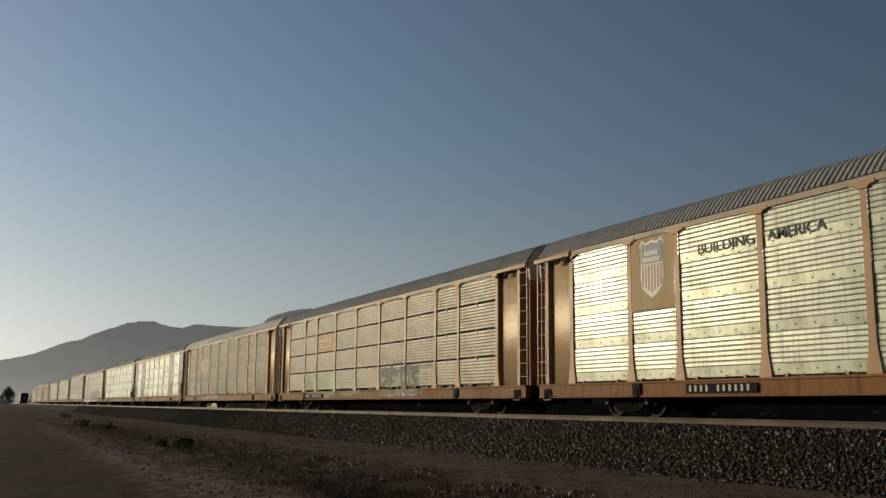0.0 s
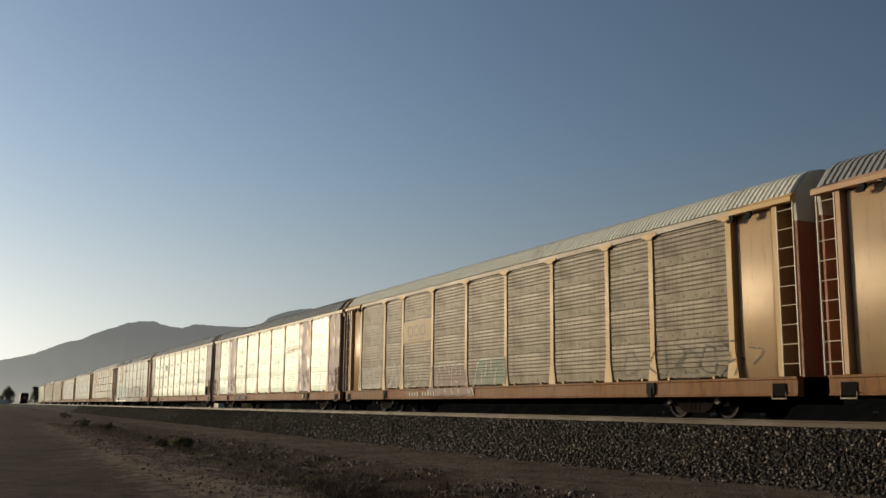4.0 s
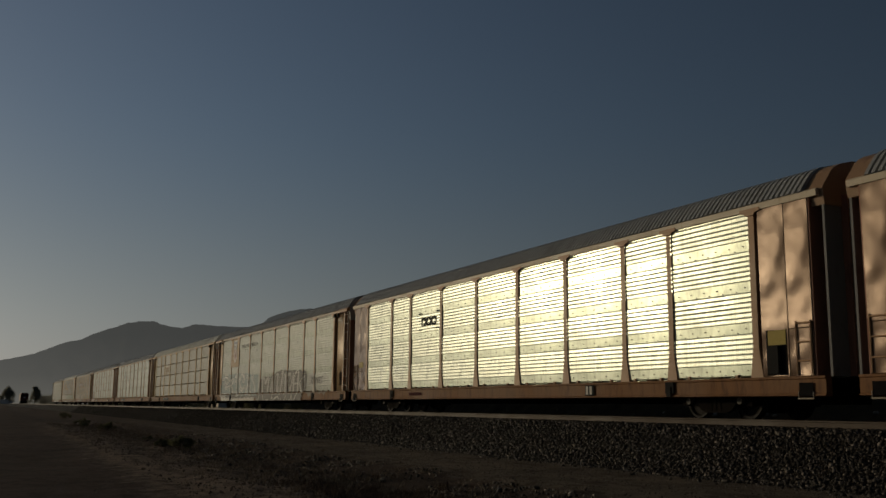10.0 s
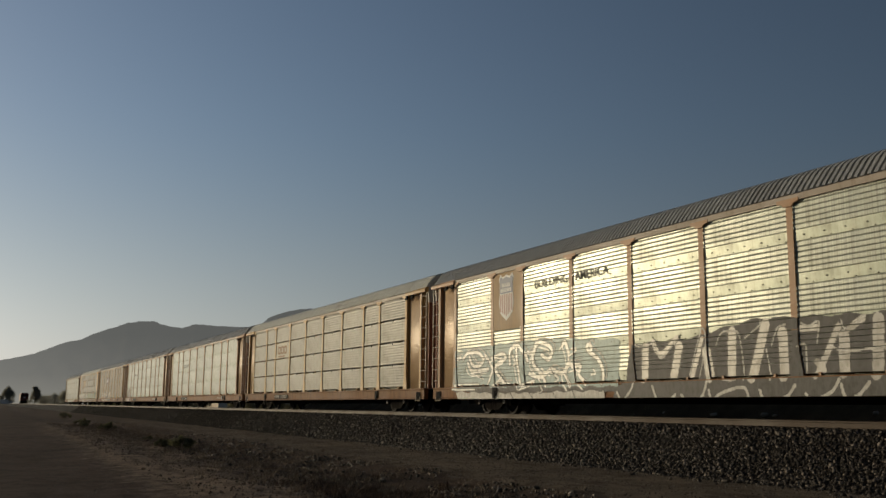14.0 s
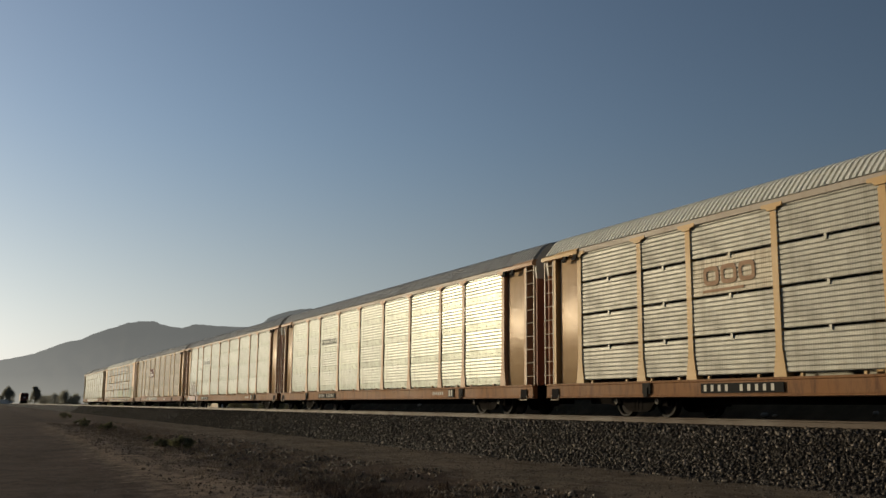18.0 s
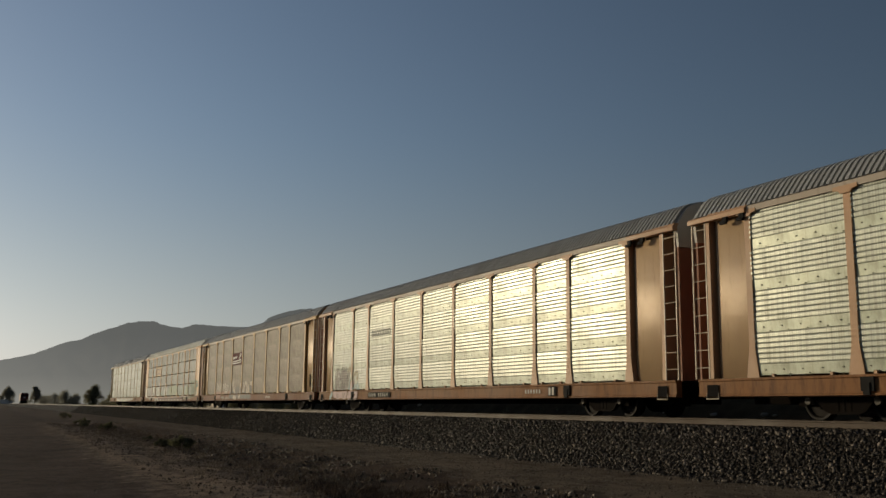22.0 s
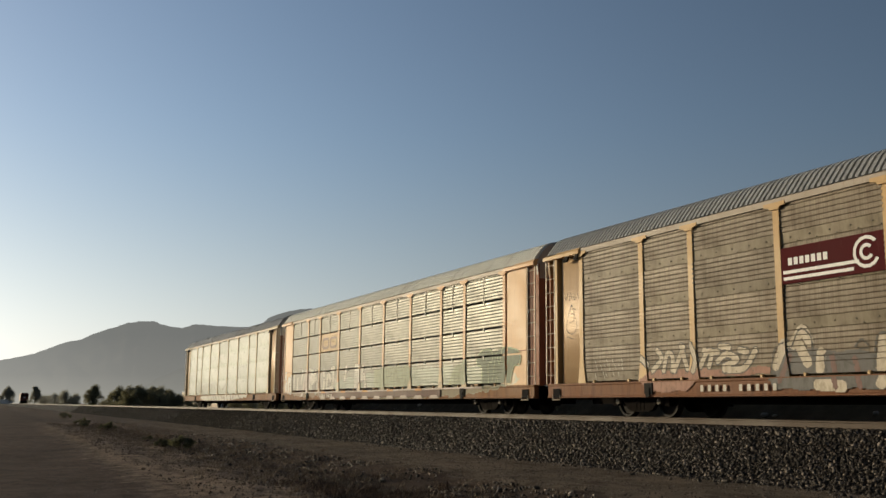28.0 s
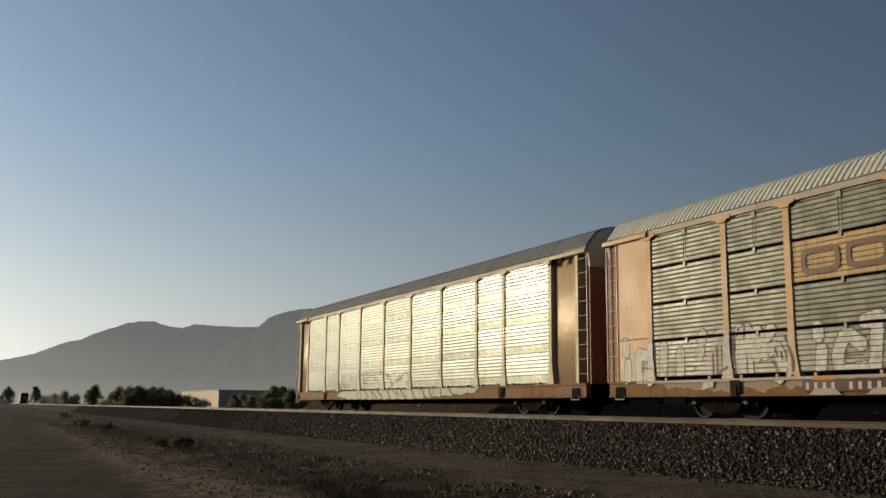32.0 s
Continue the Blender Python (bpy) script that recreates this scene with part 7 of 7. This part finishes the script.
# ---------------------------------------------------------------- far trees and buildings
def far_tree(x, y, height, width, seed, label, low_crown=False, leaf=None):
    rng = random.Random(seed)
    root = new("tree")
    root.location = (x, y, ground_height(x, y) - 0.05)
    tagged(root, label, "tree", "trees beyond the track")
    trunk, ends = Shape(), []
    top = height * (0.35 if low_crown else 0.5)
    for k in range(5):
        z0, z1 = top * k / 5, top * (k + 1) / 5
        r = 0.035 * height * (1 - 0.14 * k)
        trunk.rod((0.03 * k, 0, z0), (0.03 * (k + 1), 0, z1), r, 7)
    for _ in range(26 if not low_crown else 34):
        a, d = rng.uniform(0, 6.283), rng.uniform(0.1, 1.0) ** 0.7
        zz = rng.uniform(0.06 if low_crown else 0.3, 1.0)
        prof = math.sin(math.pi * min(1, max(0.08, zz ** 0.8))) ** 0.6
        e = (width / 2 * d * prof * math.cos(a), width / 2 * d * prof * math.sin(a), height * zz * rng.uniform(0.88, 1.0))
        trunk.rod((0, 0, min(top, e[2] * 0.7)), e, 0.008 * height, 4)
        ends.append((e, width * rng.uniform(0.16, 0.27)))
    part("trunk", trunk, BARK, root)
    part("crown", leaf_cloud(ends, height * 0.028, 230, seed + 1), leaf or LEAF_DARK, root)
    return root


def at(azimuth, dist):
    return dist * math.sin(radians(azimuth)), dist * math.cos(radians(azimuth))

def build_far():
    rng = random.Random(77)
    for az, dist, h, w, label in ((1.25, 700, 11.5, 8.5, "hazy tree far down the line"), (2.6, 400, 7.6, 4.2, "dark pointed tree far down the line"), (3.1, 420, 4.6, 5.5, "low dark tree far down the line"), (3.6, 400, 4.4, 6.0, "low dark tree far down the line"), (4.15, 380, 5.4, 6.0, "dark tree far down the line"), (4.7, 380, 4.4, 5.0, "low dark tree far down the line"), (5.65, 330, 6.9, 5.2, "dense dark round tree beyond the track"), (6.2, 340, 2.6, 4.0, "low dark bush beyond the track"), (6.5, 330, 3.0, 4.0, "low dark bush beyond the track")):
        far_tree(*at(az + 0.2, dist), h, w, int(az * 100), label, az != 2.6, LEAF_HAZED if dist > 345 else None)
    for az, h, w in ((7.15, 5.2, 4.4), (7.7, 5.0, 4.2), (8.3, 5.5, 4.6), (8.9, 5.1, 4.2), (9.4, 4.7, 4.2), (9.9, 4.3, 4.2), (10.4, 3.7, 4.0), (10.9, 3.2, 3.8), (11.4, 2.7, 3.6), (11.9, 2.2, 3.0)):
        far_tree(*at(az, 230 + rng.uniform(-8, 8)), h, w, int(az * 100), "dark scrub tree in a clump beyond the track", True)
    for az, h, w in ((13.6, 3.6, 3.6), (14.1, 3.9, 4.0), (14.6, 3.6, 4.0), (15.2, 4.4, 4.2), (15.8, 5.6, 4.4), (16.3, 5.9, 4.6), (16.9, 5.2, 4.4), (17.6, 4.6, 4.4), (18.6, 4.8, 5.0)):
        far_tree(*at(az, 240 + rng.uniform(-8, 8)), h, w, int(az * 100), "dark tree beside the warehouse", True)

    # warehouse: a long sunlit side along the track, a shaded end; tan lightened to stand for haze
    tan = painted("pale_tan_wall", (0.66, 0.56, 0.42), (0.55, 0.46, 0.34), 0.8, 0.2)
    grey = painted("grey_metal_wall", (0.42, 0.45, 0.44), (0.36, 0.38, 0.37), 0.6, 0.2)
    root = new("warehouse")
    root.location = (72.4, 322.0, -0.9)
    tagged(root, "low pale tan warehouse with a flat roof", "building")
    part("side_wall", Shape().box(0, 0.3, 0.3, 64, 0, 6.0), tan, root)
    part("end_wall", Shape().box(0.0, 26, 0, 0.3, 0, 6.0), grey, root, "shaded grey end wall")
    part("back_wall", Shape().box(25.7, 26, 0.3, 64, 0, 6.0), grey, root)
    part("far_wall", Shape().box(0.3, 25.7, 63.7, 64, 0, 6.0), grey, root)
    part("roof", Shape().box(-0.2, 26.2, -0.2, 64.2, 6.0, 6.25), grey, root)
    part("door", Shape().box(8, 12, -0.05, 0.0, 0, 4.2), tan, root)

    # far down the line: a standing locomotive, a white van and pale posts at a crossing
    loco = new("locomotive")
    loco.location = (XC, 432, 0)
    tagged(loco, "dark red locomotive standing far down the track", "locomotive")
    red = painted("dark_red_locomotive_paint", (0.12, 0.035, 0.03), (0.05, 0.02, 0.018), 0.5, 0.4)
    part("body", Shape().prism([(-1.5, 1.2), (1.5, 1.2), (1.5, 3.9), (1.1, 4.4), (-1.1, 4.4), (-1.5, 3.9)], 0.6, 18), red, loco)
    part("nose", Shape().prism([(-1.3, 0.9), (1.3, 0.9), (1.3, 2.6), (0.9, 2.8), (-0.9, 2.8), (-1.3, 2.6)], -0.9, 0.6), red, loco)
    part("pilot", Shape().prism([(-1.5, 0.15), (1.5, 0.15), (1.5, 1.2), (-1.5, 1.2)], -1.2, -0.9), BLACK, loco)
    for g in (-1, 1):
        part("windscreen", Shape().box(g * 0.75 - 0.5, g * 0.75 + 0.5, 0.57, 0.6, 2.95, 3.7), BLACK, loco)
    part("lamp_housing", Shape().box(-0.35, 0.35, -0.98, -0.9, 2.25, 2.6), WHITE, loco, "pale lamp housing")
    for y in (2.5, 14.5):
        part("truck", Shape().box(-1.2, 1.2, y - 1.6, y + 1.6, 0.0, 1.1), IRON, loco)

    lorry = new("box_truck")
    x, y = at(1.28, 600)
    lorry.location = (x, y, ground_height(x, y))
    tagged(lorry, "white box truck standing far off by the line", "truck")
    part("cargo_box", Shape().soft_box(-4.2, 2.0, -1.2, 1.2, 0.9, 3.3), WHITE, lorry)
    part("cab", Shape().slab([(-1.1, 0.5), (1.1, 0.5), (1.1, 1.7), (0.95, 2.5), (-0.95, 2.5), (-1.1, 1.7)], 2.1, 4.2), WHITE, lorry)
    part("side_window", Shape().box(2.6, 3.6, -1.13, -1.1, 1.6, 2.2), BLACK, lorry)
    for wx in (-2.8, 3.2):
        for wy in (-1.0, 1.0):
            part("wheel", Shape().rod((wx, wy - 0.13, 0.48), (wx, wy + 0.13, 0.48), 0.48, 14), BLACK, lorry)
    # low dirt berm with brush in the train's shade, added to keep the gap under the cars dark
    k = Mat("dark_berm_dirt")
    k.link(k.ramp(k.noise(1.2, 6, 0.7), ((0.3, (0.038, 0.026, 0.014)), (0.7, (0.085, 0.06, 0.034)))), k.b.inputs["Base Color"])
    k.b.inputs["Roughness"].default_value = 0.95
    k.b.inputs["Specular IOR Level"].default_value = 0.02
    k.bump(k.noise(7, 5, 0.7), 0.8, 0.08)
    prof = ((22.2, -1.2), (23.2, -0.4), (24.2, 0.45), (25.4, 0.95), (26.8, 0.9), (28.6, -0.1), (30.5, -1.2))
    ys = [-40 + 1.2 * i for i in range(105)]
    verts = []
    for j, y in enumerate(ys):
        fade = min(1.0, (len(ys) - 1 - j) / 9)
        for i, (x, z) in enumerate(prof):
            verts.append((x, y, -1.3 + (z + 1.3) * fade + (0.35 * noise.noise((x * 0.5, y * 0.3, 5.0)) + 0.12 * noise.noise((x * 1.5, y * 1.4, 5.0))) * (0 < i < 6) * fade))
    n = len(prof)
    me = bpy.data.meshes.new("berm")
    me.from_pydata(verts, [], [(j * n + i, j * n + i + 1, (j + 1) * n + i + 1, (j + 1) * n + i) for j in range(len(ys) - 1) for i in range(n - 1)])
    me.polygons.foreach_set("use_smooth", [True] * len(me.polygons))
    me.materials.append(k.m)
    tagged(new("berm", me), "low brushy dirt berm added behind the track to darken the gap under the cars", "berm", kind="structure")
    spots = []
    for _ in range(420):
        x, y = rng.uniform(21.5, 26.0), rng.uniform(-5, 72)
        spots.append((x, y, float(np.interp(x, [p[0] for p in prof], [p[1] for p in prof])) - 0.1, rng.uniform(0.15, 0.4), rng.uniform(0.1, 0.3), 14))
    blades("berm_weeds", "dry weeds on the added berm behind the track", spots, LEAF_SAGE, 9)


def build_debris():
    """Pale broken concrete lying beyond the track."""
    concrete = painted("pale_broken_concrete", (0.30, 0.25, 0.19), (0.2, 0.16, 0.12), 0.85, 0.4)
    rng = random.Random(12)
    for x, y, size in ((23.75, 26.8, 0.30), (23.8, 24.4, 0.24), (23.75, 23.9, 0.16), (24.1, 53.0, 0.3), (23.8, 29.6, 0.2), (23.9, 20.0, 0.22)):
        bm = bmesh.new()
        bmesh.ops.create_icosphere(bm, subdivisions=2, radius=size * 0.6)
        for v in bm.verts:
            v.co *= 0.75 + 0.35 * rng.random()
            v.co.z *= 0.55
        me = bpy.data.meshes.new("rubble_block")
        bm.to_mesh(me)
        bm.free()
        me.materials.append(concrete)
        ob = tagged(new("rubble_block", me), "pale lump of broken concrete behind the track", "rubble", "rubble behind the track")
        ob.location = (x, y, float(np.interp(x, (23.2, 24.2, 25.4), (-0.4, 0.45, 0.95))) - size * 0.15)
        ob.rotation_euler = (rng.uniform(-0.3, 0.3), rng.uniform(-0.3, 0.3), rng.uniform(0, 3))


build_far()
build_debris()


def build_ties():
    """Wooden sleepers under the rails, singly where the camera is near, joined further off."""
    wood = painted("weathered_tie_wood", (0.075, 0.055, 0.042), (0.04, 0.03, 0.024), 0.9, 0.4)
    track = new("track_ties")
    track.location = (XC, 0, 0)
    tagged(track, "weathered wooden ties bedded in the ballast", "railway ties", kind="structure")
    me = Shape().box(-1.3, 1.3, -0.115, 0.115, -0.32, -0.178).mesh("tie", wood)
    for i in range(150):
        part("tie", me, wood, track).location = (0, -10 + 0.53 * i, 0)
    far = Shape()
    for i in range(900):
        y = 69.5 + 0.53 * i
        far.box(-1.3, 1.3, y - 0.115, y + 0.115, -0.32, -0.178)
    far_ties = part("far_ties", far, wood, track)
    tagged(far_ties, "weathered ties further down the line", kind="stuff")


build_ties()


# ---------------------------------------------------------------- what moves
def motions():
    times = [0.5 * i for i in range(65)]
    for i, car in enumerate(CARS):
        walk(car, [(t, pose(XC, train_place(t) + i * L + car["shift"], 0)) for t in times])
    # wheels turn once in every 2.64 m; all wheelsets at the same end of a truck share one set of keys
    radius = 0.42
    steps = [i / 30 for i in range(961)]
    keys = {}
    for wheel, dy in WHEELSETS:
        if dy not in keys:
            walk(wheel, [(t, pose(0, dy, 0.42, math.degrees((train_place(t) - train_place(0)) / -radius) % 360.0)) for t in steps])
            keys[dy] = wheel
        else:
            wheel.rotation_mode = "QUATERNION"
            wheel.animation_data_create()
            wheel.animation_data.action = keys[dy].animation_data.action
            wheel.animation_data.action_slot = keys[dy].animation_data.action_slot


motions()
